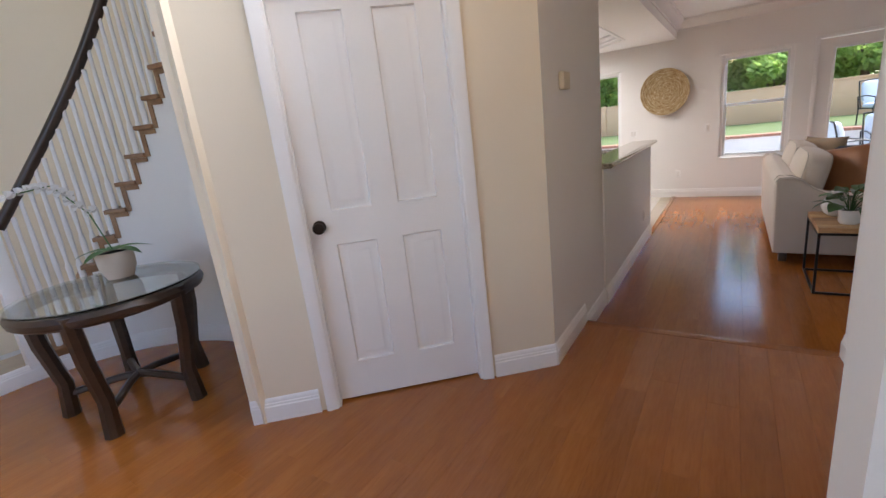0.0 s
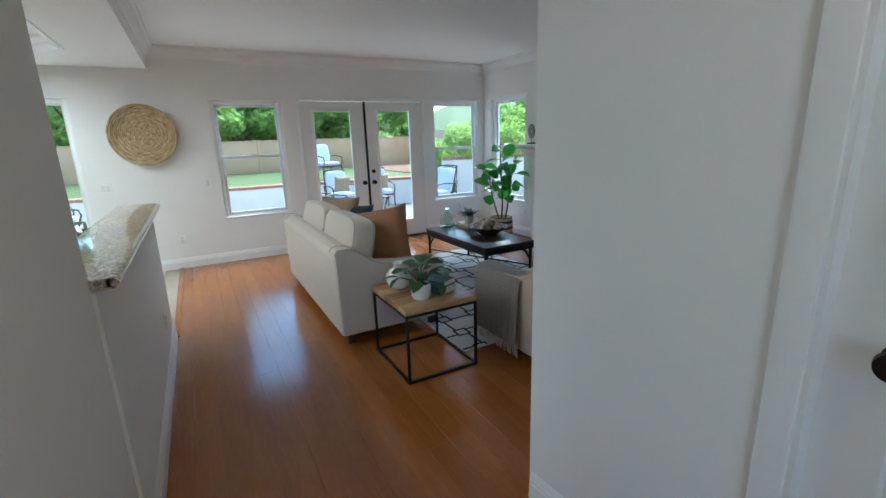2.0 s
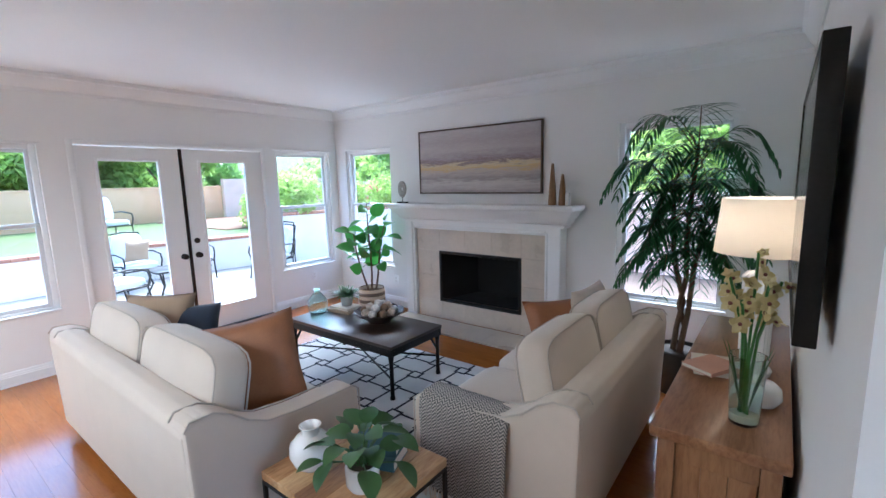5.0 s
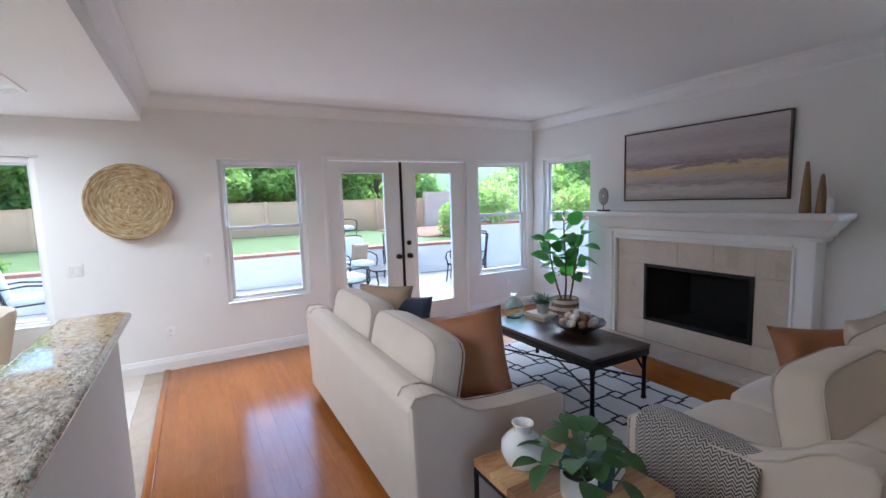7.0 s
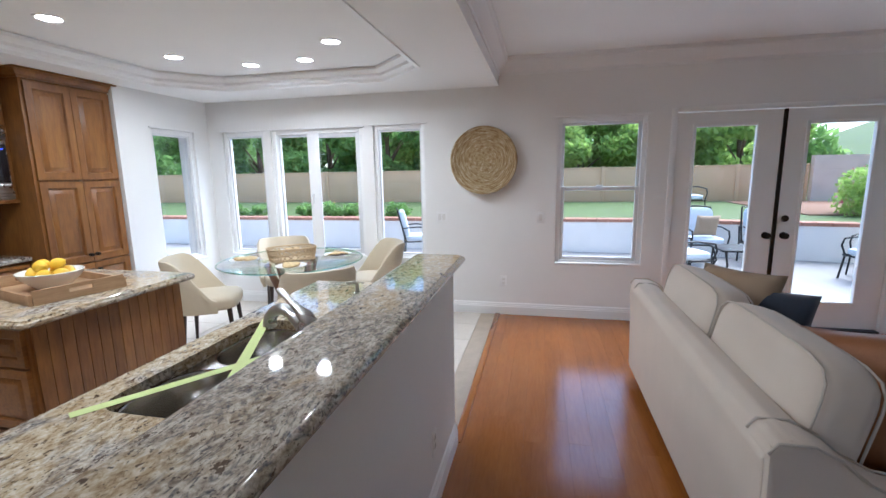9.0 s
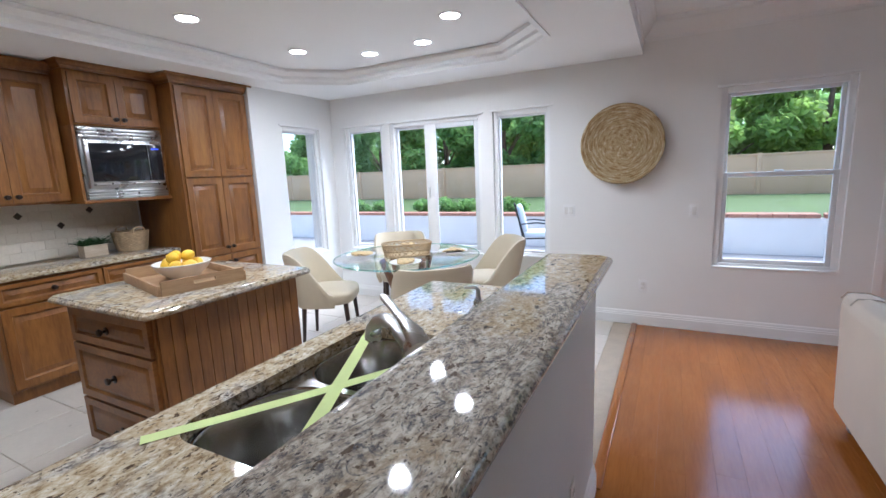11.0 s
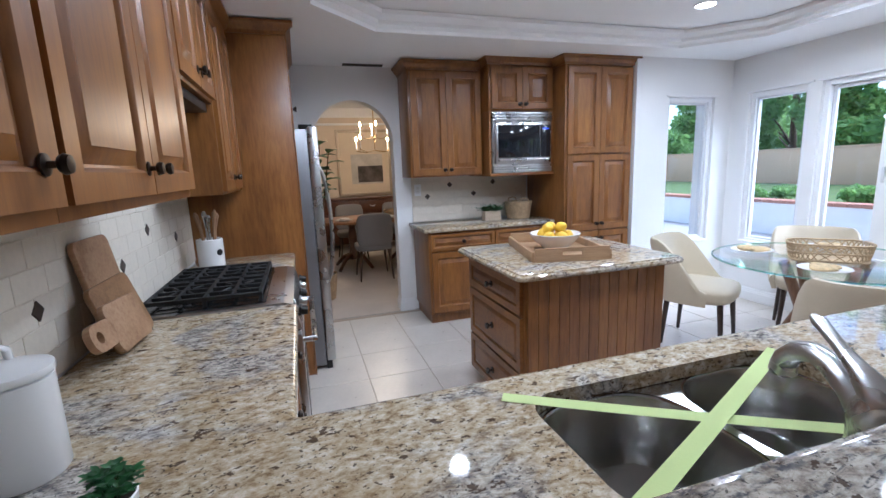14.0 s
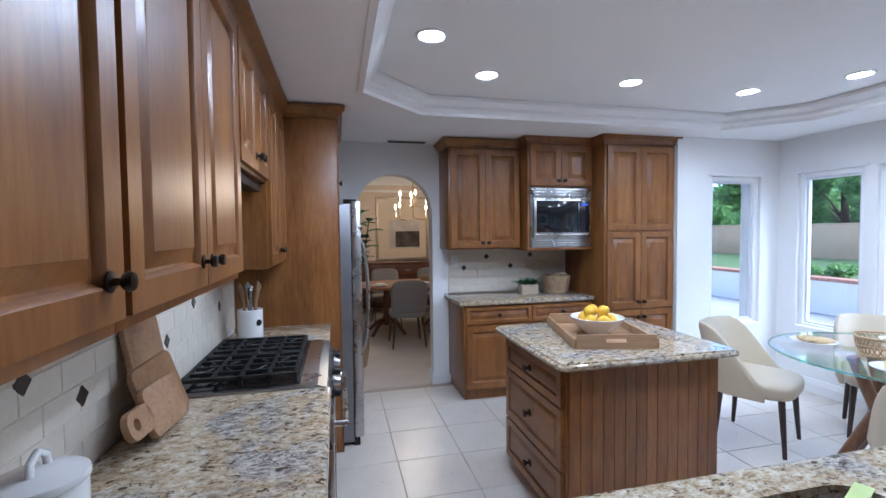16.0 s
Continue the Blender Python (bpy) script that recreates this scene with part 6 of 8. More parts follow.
def rounded(x0, x1, y0, y1, r, n=6):
    out = []
    for cx, cy, a in ((x1 - r, y1 - r, 0), (x0 + r, y1 - r, 90), (x0 + r, y0 + r, 180), (x1 - r, y0 + r, 270)):
        for i in range(n + 1):
            t = radians(a + 90 * i / n)
            out.append((cx + r * math.cos(t), cy + r * math.sin(t)))
    return out


def slab_with_hole(outer, hole, z0, z1):
    """A slab with one hole: outline and hole are joined by a fill between the two loops."""
    b = bmesh.new()
    loops = []
    for z in (z0, z1):
        edges = []
        lo = []
        for pts in (outer, hole):
            vs = [b.verts.new((x, y, z)) for x, y in pts]
            es = [b.edges.new((vs[i], vs[(i + 1) % len(vs)])) for i in range(len(vs))]
            edges += es
            lo.append(vs)
        bmesh.ops.triangle_fill(b, use_beauty=True, edges=edges)
        loops.append(lo)
    for k in (0, 1):
        lo, hi = loops[0][k], loops[1][k]
        for i in range(len(lo)):
            j = (i + 1) % len(lo)
            b.faces.new((lo[i], lo[j], hi[j], hi[i]))
    return b


ct = thing("countertop", label="polished beige and grey granite counter round the sink", category="countertop")
L1 = [(-0.62, 4.075), (-0.62, 6.64), (-1.265, 6.64), (-1.265, 4.70), (-1.29, 4.675), (-2.18, 4.675), (-2.18, 4.075)]
part("slab", slab_with_hole(L1, rounded(SX0, SX1, SY0, SY1, 0.085, 8), 0.87, 0.91), M_GRAN, ct)
part("edge", tube([(-1.265, 6.64, 0.89), (-1.265, 4.70, 0.89), (-1.29, 4.675, 0.89), (-2.18, 4.675, 0.89)], 0.0198, 10), M_GRAN, ct)
part("edge", tube([(-0.66, 6.64, 0.89), (-1.265, 6.64, 0.89)], 0.0198, 10), M_GRAN, ct)
tagged(link_mesh("countertop", box(-3.462, -2.985, 4.075, 4.675, 0.87, 0.91, 0.008), M_GRAN, None, "", 40), "polished granite counter between range and fridge", "countertop")
bt = thing("bar_top", label="raised polished granite bar top on the half wall", category="countertop")
part("slab", prism([(-0.64, 4.345), (-0.395, 4.345), (-0.395, 6.59), (-0.425, 6.62), (-0.64, 6.62)], 1.052, 1.09, bevel=0.004), M_GRANBAR, bt, smooth=20)
part("edge", tube([(-0.64, 6.618, 1.071), (-0.425, 6.618, 1.071), (-0.394, 6.588, 1.071), (-0.394, 4.345, 1.071)], 0.0185, 10), M_GRANBAR, bt)
part("edge", tube([(-0.641, 4.345, 1.071), (-0.641, 6.618, 1.071)], 0.0185, 10), M_GRANBAR, bt)
structure("wall_bar_kitchen_face", box(-0.628, -0.602, 4.34, 6.60, 0.911, 1.051), M_GRANBAR, "granite upstand between counter and bar", "backsplash")

# sink
M_SINK = plain("satin_sink_steel", (0.46, 0.455, 0.44), 0.20, 1.0, vary=0.08, grain=180, bumps=0.03)


def sink():
    e = thing("sink", 0, 0, 0, 0, "double-bowl stainless steel sink set under the granite", "sink")
    ym = 5.565
    for y0, y1 in ((SY0 - 0.006, ym - 0.010), (ym + 0.010, SY1 + 0.006)):
        rings = []
        b = bmesh.new()
        for ins, z, r in ((0.004, 0.868, 0.13), (0.008, 0.862, 0.128), (0.016, 0.72, 0.11), (0.03, 0.69, 0.085), (0.06, 0.683, 0.06), (0.13, 0.678, 0.02)):
            rings.append([b.verts.new((x, y, z)) for x, y in rounded(SX0 - 0.006 + ins, SX1 + 0.006 - ins, y0 + ins, y1 - ins, max(0.012, r), 8)])
        for r1, r2 in zip(rings, rings[1:]):
            n = len(r1)
            for i in range(n):
                b.faces.new((r1[i], r1[(i + 1) % n], r2[(i + 1) % n], r2[i]))
        b.faces.new(rings[-1])
        o = part("basin", b, M_SINK, e)
        part("drain", lathe([(0, 0.003), (0.03, 0.003), (0.042, 0.006), (0.045, 0.001)], 24, m=pose((SX0 + SX1) / 2, (y0 + y1) / 2, 0.679)), M_STEEL, o)
    bm = slab_with_hole([(SX0 - 0.03, SY0 - 0.03), (SX1 + 0.03, SY0 - 0.03), (SX1 + 0.03, ym), (SX0 - 0.03, ym)], rounded(SX0 - 0.006, SX1 + 0.006, SY0 - 0.006, ym - 0.012, 0.13, 8), 0.864, 0.8685)
    add(bm, slab_with_hole([(SX0 - 0.03, ym), (SX1 + 0.03, ym), (SX1 + 0.03, SY1 + 0.03), (SX0 - 0.03, SY1 + 0.03)], rounded(SX0 - 0.006, SX1 + 0.006, ym + 0.012, SY1 + 0.006, 0.13, 8), 0.864, 0.8685))
    part("rim", bm, M_SINK, e)


sink()
M_TAPE = plain("lime_masking_tape", (0.56, 0.66, 0.27), 0.8, vary=0.04, grain=200, bumps=0.1)


def tape(p, q, w, z):
    d = Vector((q[0] - p[0], q[1] - p[1], 0))
    n = Vector((-d.y, d.x, 0)).normalized() * w / 2
    b = bmesh.new()
    rows = []
    for i in range(13):
        f = i / 12
        c = Vector((*p, z)) + d * f - Vector((0, 0, 0.004 * math.sin(math.pi * f)))
        rows.append((b.verts.new(c - n), b.verts.new(c + n)))
    for a, c in zip(rows, rows[1:]):
        b.faces.new((a[0], a[1], c[1], c[0]))
    ob = tagged(link_mesh("masking_tape", b, M_TAPE, None, "", None), "lime green masking tape stretched across the sink", "tape", "tape cross")
    sol = ob.modifiers.new("thickness", "SOLIDIFY")
    sol.thickness = 0.0004
    return ob


tape((-1.182, 5.145), (-0.755, 5.83), 0.037, 0.9125)
tape((-1.135, 5.94), (-0.755, 5.09), 0.037, 0.9155)


def faucet():
    e = thing("faucet", -0.715, 5.555, 0.911, -27, "brushed steel pull-out kitchen faucet with a lever", "faucet")
    e.scale = (1, 1, 0.85)
    part("body", lathe([(0, 0), (0.039, 0), (0.041, 0.008), (0.036, 0.02), (0.035, 0.11), (0.038, 0.135), (0.034, 0.165), (0.022, 0.188), (0, 0.195)], 32), M_STEEL, e)
    sp = [Vector((-0.01, 0, 0.12)), Vector((-0.05, 0, 0.160)), Vector((-0.10, 0, 0.186)), Vector((-0.15, 0, 0.190)), Vector((-0.20, 0, 0.170)), Vector((-0.232, 0, 0.138)), Vector((-0.242, 0, 0.112))]
    part("spout", tube(sp, 0.023, 16, taper=[1.0, 1.0, 0.98, 0.96, 0.98, 1.0, 1.02]), M_STEEL, e)
    for k in (-1, 0, 1):
        part("spout_rib", tube([p + Vector((-0.004, 0.011 * k, 0.0205 - 0.004 * abs(k))) for p in sp[1:5]], 0.0035, 6), M_STEEL, e)
    part("spray_head", lathe([(0, 0), (0.02, 0), (0.025, 0.006), (0.024, 0.03), (0, 0.03)], 20, m=pose(-0.242, 0, 0.092, 0, 8)), M_STEEL, e)
    part("lever", tube([(0.012, 0, 0.165), (-0.01, 0, 0.192), (-0.05, 0, 0.212), (-0.10, 0, 0.236), (-0.150, 0, 0.262), (-0.168, 0, 0.268)], 0.017, 14, taper=[1.7, 1.5, 0.95, 0.65, 0.75, 0.4]), M_STEEL, e)


faucet()
sd = thing("soap_dispenser", -0.745, 6.02, 0.91, 0, "brushed steel soap pump bottle on the counter", "soap dispenser")
part("bottle", lathe([(0, 0), (0.034, 0), (0.037, 0.012), (0.036, 0.07), (0.028, 0.09), (0.018, 0.1), (0.018, 0.118), (0, 0.12)], 28), M_STEEL, sd)
part("pump", tube([(0, 0, 0.115), (0, 0, 0.155), (-0.01, 0, 0.162), (-0.05, 0.0, 0.158)], 0.006, 10, taper=[1.8, 1.2, 1.3, 0.8]), M_STEEL, sd)


# island
def island():
    e = thing("kitchen_island", label="stained alder kitchen island with drawers and beadboard sides", category="kitchen island")
    x0, x1, y0, y1 = -3.02, -2.25, 5.78, 6.66
    b = box(x0 + 0.012, x1 - 0.012, y0 + 0.0, y1 - 0.012, 0.09, 0.868, 0.002)
    box(x0 + 0.06, x1 - 0.05, y0 + 0.06, y1 - 0.05, 0.0, 0.1, bm=b)
    part("body", b, M_CAB, e)
    n = 14
    w = (y1 - y0 - 0.02) / n
    for i in range(n):
        part("beadboard", box(x1 - 0.012, x1, y0 + 0.01 + i * w + 0.0008, y0 + 0.01 + (i + 1) * w - 0.0008, 0.09, 0.868, 0.002, 1), M_CAB, e)
        part("beadboard", box(x0, x0 + 0.012, y0 + 0.01 + i * w + 0.0008, y0 + 0.01 + (i + 1) * w - 0.0008, 0.09, 0.868, 0.002, 1), M_CAB, e)
    for z0, z1 in ((0.10, 0.34), (0.355, 0.655), (0.67, 0.85)):
        f = wall_mesh("x", y0 - 0.02, y0, x0 + 0.03, x1 - 0.03, z0, z1, [(x0 + 0.07, x1 - 0.07, z0 + 0.04, z1 - 0.04)])
        d = part("drawer", f, M_CABH, e)
        bm = bmesh.new()
        rings = []
        a, c, p, q = x0 + 0.07, x1 - 0.07, z0 + 0.04, z1 - 0.04
        for ins, dep in ((0.0, y0 - 0.02), (0.006, y0 - 0.009), (0.01, y0 - 0.008), (0.03, y0 - 0.018), (0.034, y0 - 0.018)):
            rings.append([bm.verts.new(v) for v in ((a + ins, dep, p + ins), (c - ins, dep, p + ins), (c - ins, dep, q - ins), (a + ins, dep, q - ins))])
        for r1, r2 in zip(rings, rings[1:]):
            for i in range(4):
                bm.faces.new((r1[i], r1[(i + 1) % 4], r2[(i + 1) % 4], r2[i]))
        bm.faces.new(rings[-1])
        part("panel", bm, M_CABH, d)
        knob(d, (x0 + x1) / 2, y0 - 0.02, (z0 + z1) / 2, -1, 0.019, name="knob")
    it = thing("island_countertop", label="polished beige granite top of the island", category="countertop")
    part("slab", prism(rounded(-3.07, -2.20, 5.725, 6.72, 0.03, 4), 0.87, 0.91, bevel=0.004), M_GRAN, it, smooth=20)
    part("edge", tube([(x, y, 0.888) for x, y in rounded(-3.072, -2.198, 5.723, 6.722, 0.03, 4)], 0.016, 8, closed=True), M_GRAN, it)


island()
M_TRAYW = wood("light_tray_wood", (0.26, 0.14, 0.07), (0.40, 0.25, 0.13), (0.50, 0.34, 0.19), 1, 0.5, 0.1, 8, 2.5)


def serving_tray():
    e = thing("serving_tray", -2.66, 6.20, 0.91, -14, "rectangular wooden serving tray on the island", "tray")
    a, b_ = 0.30, 0.215
    part("bottom", box(-a, a, -b_, b_, 0.0, 0.012, 0.002), M_TRAYW, e)
    for s in (-1, 1):
        part("side", box(-a, a, s * b_ - 0.008, s * b_ + 0.008, 0.0, 0.055, 0.003), M_TRAYW, e)
        f = wall_mesh("y", s * a - 0.008, s * a + 0.008, -b_ + 0.008, b_ - 0.008, 0.0, 0.075, [(-0.055, 0.055, 0.035, 0.055)])
        part("handle_end", f, M_TRAYW, e)


serving_tray()
turned("fruit_bowl", [(0, 0.008), (0.05, 0.008), (0.055, 0), (0.065, 0), (0.075, 0.012), (0.13, 0.06), (0.152, 0.098), (0.149, 0.101), (0.124, 0.066), (0.07, 0.022), (0, 0.018)], M_CERAMIC, -2.66, 6.20, 0.923, "cream ceramic bowl of lemons on the tray", "bowl", 44)
M_LEMON = plain("lemon_peel", (0.82, 0.52, 0.03), 0.45, vary=0.06, grain=140, bumps=0.25)
for i, (x, y, z) in enumerate([(0.075 * math.cos(k * 1.05), 0.075 * math.sin(k * 1.05), 0.085) for k in range(6)] + [(0, 0, 0.065), (0.03, 0.02, 0.135), (-0.035, -0.01, 0.133), (0.0, -0.05, 0.13)]):
    ob = tagged(link_mesh("lemon", lathe([(0, -0.044), (0.006, -0.04), (0.02, -0.03), (0.031, -0.012), (0.033, 0.004), (0.027, 0.022), (0.014, 0.035), (0.006, 0.041), (0, 0.044)], 18), M_LEMON, None, "", 180), "ripe yellow lemon in the bowl", "lemon", "lemons in the bowl")
    ob.matrix_basis = pose(-2.66 + x, 6.20 + y, 0.923 + z, 80 + i * 23, i * 47, i * 71)

# hutch wall
cabinet("base_cabinet", EAST(-4.10, 5.80), 1.27, 0.55, 0.0, 0.868, [(0.02, 0.64, 0.70, 0.85, (0.33, 0.775), "drawer"), (0.65, 1.26, 0.70, 0.85, (0.955, 0.775), "drawer"), (0.02, 0.64, 0.12, 0.685, (0.59, 0.62), "door"), (0.65, 1.26, 0.12, 0.685, (0.70, 0.62), "door")], "stained alder base cabinet under the hutch counter", toe=0.1)
tagged(link_mesh("countertop", box(-4.648, -4.06, 5.755, 7.07, 0.87, 0.908, 0.01), M_GRAN, None, "", 40), "polished granite counter of the hutch", "countertop")
cabinet("upper_cabinet", EAST(-4.28, 5.715), 0.70, 0.365, 1.36, 2.30, [(0.02, 0.35, 1.375, 2.28, (0.32, 1.42), "door"), (0.35, 0.69, 1.375, 2.28, (0.38, 1.42), "door")], "stained alder wall cabinet beside the microwave", "left")
cabinet("microwave_cabinet", EAST(-4.12, 6.42), 0.66, 0.52, 1.93, 2.33, [(0.02, 0.33, 1.945, 2.31, (0.30, 1.985), "door"), (0.33, 0.64, 1.945, 2.31, (0.36, 1.985), "door")], "stained alder cabinet over the microwave", "left")
ms = thing("microwave_shelf", label="stained alder housing round the microwave", category="cabinet")
msb = box(-4.648, -4.12, 6.42, 6.44, 1.36, 1.93)
box(-4.648, -4.12, 7.06, 7.08, 1.36, 1.93, bm=msb)
box(-4.648, -4.10, 6.42, 7.08, 1.345, 1.37, 0.003, bm=msb)
part("body", msb, M_CAB, ms)
cabinet("pantry_cabinet", EAST(-3.93, 7.085), 0.73, 0.71, 0.0, 2.31, [(0.02, 0.37, 1.52, 2.29, None, "door"), (0.37, 0.72, 1.52, 2.29, None, "door"), (0.02, 0.37, 0.80, 1.51, (0.34, 0.86), "door"), (0.37, 0.72, 0.80, 1.51, (0.40, 0.86), "door"), (0.02, 0.37, 0.12, 0.79, (0.34, 0.72), "door"), (0.37, 0.72, 0.12, 0.79, (0.40, 0.72), "door")], "tall stained alder pantry cabinet with six raised panels", "all", toe=0.1)


def microwave():
    e = thing("microwave", label="built-in stainless steel microwave with vent trim", category="microwave")
    e.matrix_basis = EAST(-4.115, 6.445)
    w, z0, z1 = 0.61, 1.372, 1.925
    part("body", box(0.002, w, 0.0, 0.45, z0, z1 - 0.005), M_STEEL, e)
    for i in range(3):
        part("vent_slat", box(0.004, w - 0.004, -0.022, 0.0, z1 - 0.085 + i * 0.026, z1 - 0.066 + i * 0.026, 0.003), M_STEEL, e)
        part("vent_slat", box(0.004, w - 0.004, -0.022, 0.0, z0 + 0.006 + i * 0.022, z0 + 0.022 + i * 0.022, 0.003), M_STEEL, e)
    d = part("door", box(0.02, w - 0.02, -0.035, 0.0, z0 + 0.085, z1 - 0.10, 0.006), M_STEEL, e)
    part("window", box(0.045, 0.47, -0.038, -0.034, z0 + 0.135, z1 - 0.125, 0.002), plain("black_glass", (0.008, 0.009, 0.012), 0.08, vary=0.02, bumps=0), d, "black glass window")
    part("control_panel", box(0.475, w - 0.03, -0.038, -0.034, z0 + 0.135, z1 - 0.125, 0.002), plain("black_panel", (0.012, 0.012, 0.016), 0.15, bumps=0), d)
    part("display", box(0.50, w - 0.05, -0.0395, -0.037, z1 - 0.165, z1 - 0.155), emitter("blue_display", (0.05, 0.1, 1.0), 0.25), d)
    part("handle", tube([(0.05, -0.035, z0 + 0.115), (0.05, -0.055, z0 + 0.115), (w - 0.05, -0.055, z0 + 0.115), (w - 0.05, -0.035, z0 + 0.115)], 0.010, 10), M_STEEL, d)


microwave()


def refrigerator():
    e = thing("refrigerator", label="tall stainless steel refrigerator with curved door handles", category="refrigerator")
    e.matrix_basis = NORTH(-3.53, 4.89)
    w, h = 0.90, 1.75
    part("cabinet", box(0, w, 0.07, 0.76, 0.03, h - 0.02, 0.006), plain("grey_fridge_side", (0.20, 0.20, 0.21), 0.35, 0.6, bumps=0.1), e)
    for x0, x1 in ((0.002, w / 2 - 0.003), (w / 2 + 0.003, w - 0.002)):
        d = part("door", box(x0, x1, 0.0, 0.066, 0.06, h, 0.012), M_STEEL, e)
        hx = w / 2 - 0.05 if x0 < 0.1 else w / 2 + 0.05
        pts = [(hx, 0.0 - 0.07 * math.sin(math.pi * min(1, max(0, f))) ** 0.5, 0.55 + 0.95 * f) for f in [i / 12 for i in range(13)]]
        part("handle", tube(pts, 0.013, 10), M_STEEL, d)
    part("dispenser", box(0.56, 0.74, -0.002, 0.003, 0.95, 1.35, 0.004), M_BLACK, e)
    part("kick_plate", box(0.01, w - 0.01, 0.03, 0.07, 0.0, 0.06), M_BLACK, e)
    part("hinge_cover", box(0.01, 0.10, 0.03, 0.12, h - 0.02, h + 0.012, 0.004), M_BLACK, e)


refrigerator()


def gas_range():
    e = thing("gas_range", label="stainless steel gas range with black grates", category="range")
    e.matrix_basis = NORTH(-2.19, 4.70)
    w = 0.785
    part("body", box(0.004, w - 0.004, 0.03, 0.62, 0.02, 0.89, 0.003), M_STEEL, e)
    part("cooktop", box(0.0, w, 0.06, 0.63, 0.89, 0.918, 0.005), M_STEEL, e)
    part("burner_plate", box(0.03, w - 0.03, 0.13, 0.59, 0.918, 0.922, 0.002), plain("black_enamel", (0.012, 0.012, 0.012), 0.2), e)
    part("control_panel", prism([(0.0, 0.80), (0.06, 0.78), (0.06, 0.918), (0.025, 0.905)], 0, w, m=Matrix(((0, 0, 1, 0), (1, 0, 0, 0), (0, 1, 0, 0), (0, 0, 0, 1)))), M_STEEL, e)
    for i in range(5):
        b = lathe([(0, 0.038), (0.018, 0.036), (0.021, 0.012), (0.026, 0.008), (0.026, 0)], 20)
        bmesh.ops.transform(b, matrix=Matrix.Translation((0.09 + i * 0.15, 0.006, 0.852)) @ pose(0, 0, 0, 98), verts=b.verts)
        part("knob", b, M_STEEL if i % 2 else M_BLACK, e, "steel burner knob")
    d = part("oven_door", box(0.01, w - 0.01, 0.0, 0.03, 0.20, 0.77, 0.006), M_STEEL, e)
    part("window", box(0.13, w - 0.13, -0.003, 0.002, 0.32, 0.62, 0.002), plain("oven_glass", (0.01, 0.01, 0.01), 0.1, bumps=0), d)
    part("handle", tube([(0.06, 0.0, 0.725), (0.06, -0.05, 0.725), (w - 0.06, -0.05, 0.725), (w - 0.06, 0.0, 0.725)], 0.013, 10), M_STEEL, d)
    part("drawer", box(0.01, w - 0.01, 0.004, 0.03, 0.04, 0.19, 0.005), M_STEEL, e)
    iron = plain("cast_iron", (0.012, 0.012, 0.012), 0.6, vary=0.3, bumps=0.3)
    for gx0, gx1 in ((0.05, w / 2 - 0.005), (w / 2 + 0.005, w - 0.05)):
        g = bmesh.new()
        y0, y1, z = 0.15, 0.57, 0.955
        rr = 0.0075
        for y in (y0, (y0 + y1) / 2, y1):
            box(gx0, gx1, y - rr, y + rr, z - rr, z + rr, 0.001, 1, bm=g)
        for x in (gx0 + rr, gx1 - rr):
            box(x - rr, x + rr, y0, y1, z - rr, z + rr, 0.001, 1, bm=g)
            for y in (y0, (y0 + y1) / 2, y1):
                box(x - rr, x + rr, y - rr, y + rr, 0.92, z, bm=g)
        for f in (0.25, 0.5, 0.75):
            xb = gx0 + (gx1 - gx0) * f
            box(xb - rr, xb + rr, y0, y1, z - rr, z + rr, 0.001, 1, bm=g)
        for f in (0.25, 0.75):
            yb = y0 + (y1 - y0) * f
            box(gx0, gx1, yb - rr, yb + rr, z - rr, z + rr, 0.001, 1, bm=g)
        xm = (gx0 + gx1) / 2
        for cy in (y0 + 0.105, y1 - 0.105):
            for a in range(4):
                t = radians(45 + 90 * a)
                tube([(xm + 0.035 * math.cos(t), cy + 0.035 * math.sin(t), z + 0.004), (xm + 0.13 * math.cos(t), cy + 0.09 * math.sin(t), z)], 0.006, 6, bm=g)
            part("burner", lathe([(0, 0.022), (0.032, 0.02), (0.034, 0.012), (0.045, 0.01), (0.05, 0)], 22, m=pose(xm, cy, 0.921)), iron, e)
        part("grate", g, iron, e, "black cast-iron grate")


gas_range()

# backsplash tiles
M_BSPL = plain("tumbled_travertine", (0.72, 0.66, 0.56), 0.6, vary=0.07, scale=9, grain=70, bumps=0.2)
M_BSPD = plain("dark_accent_tile", (0.06, 0.045, 0.035), 0.4, vary=0.2)


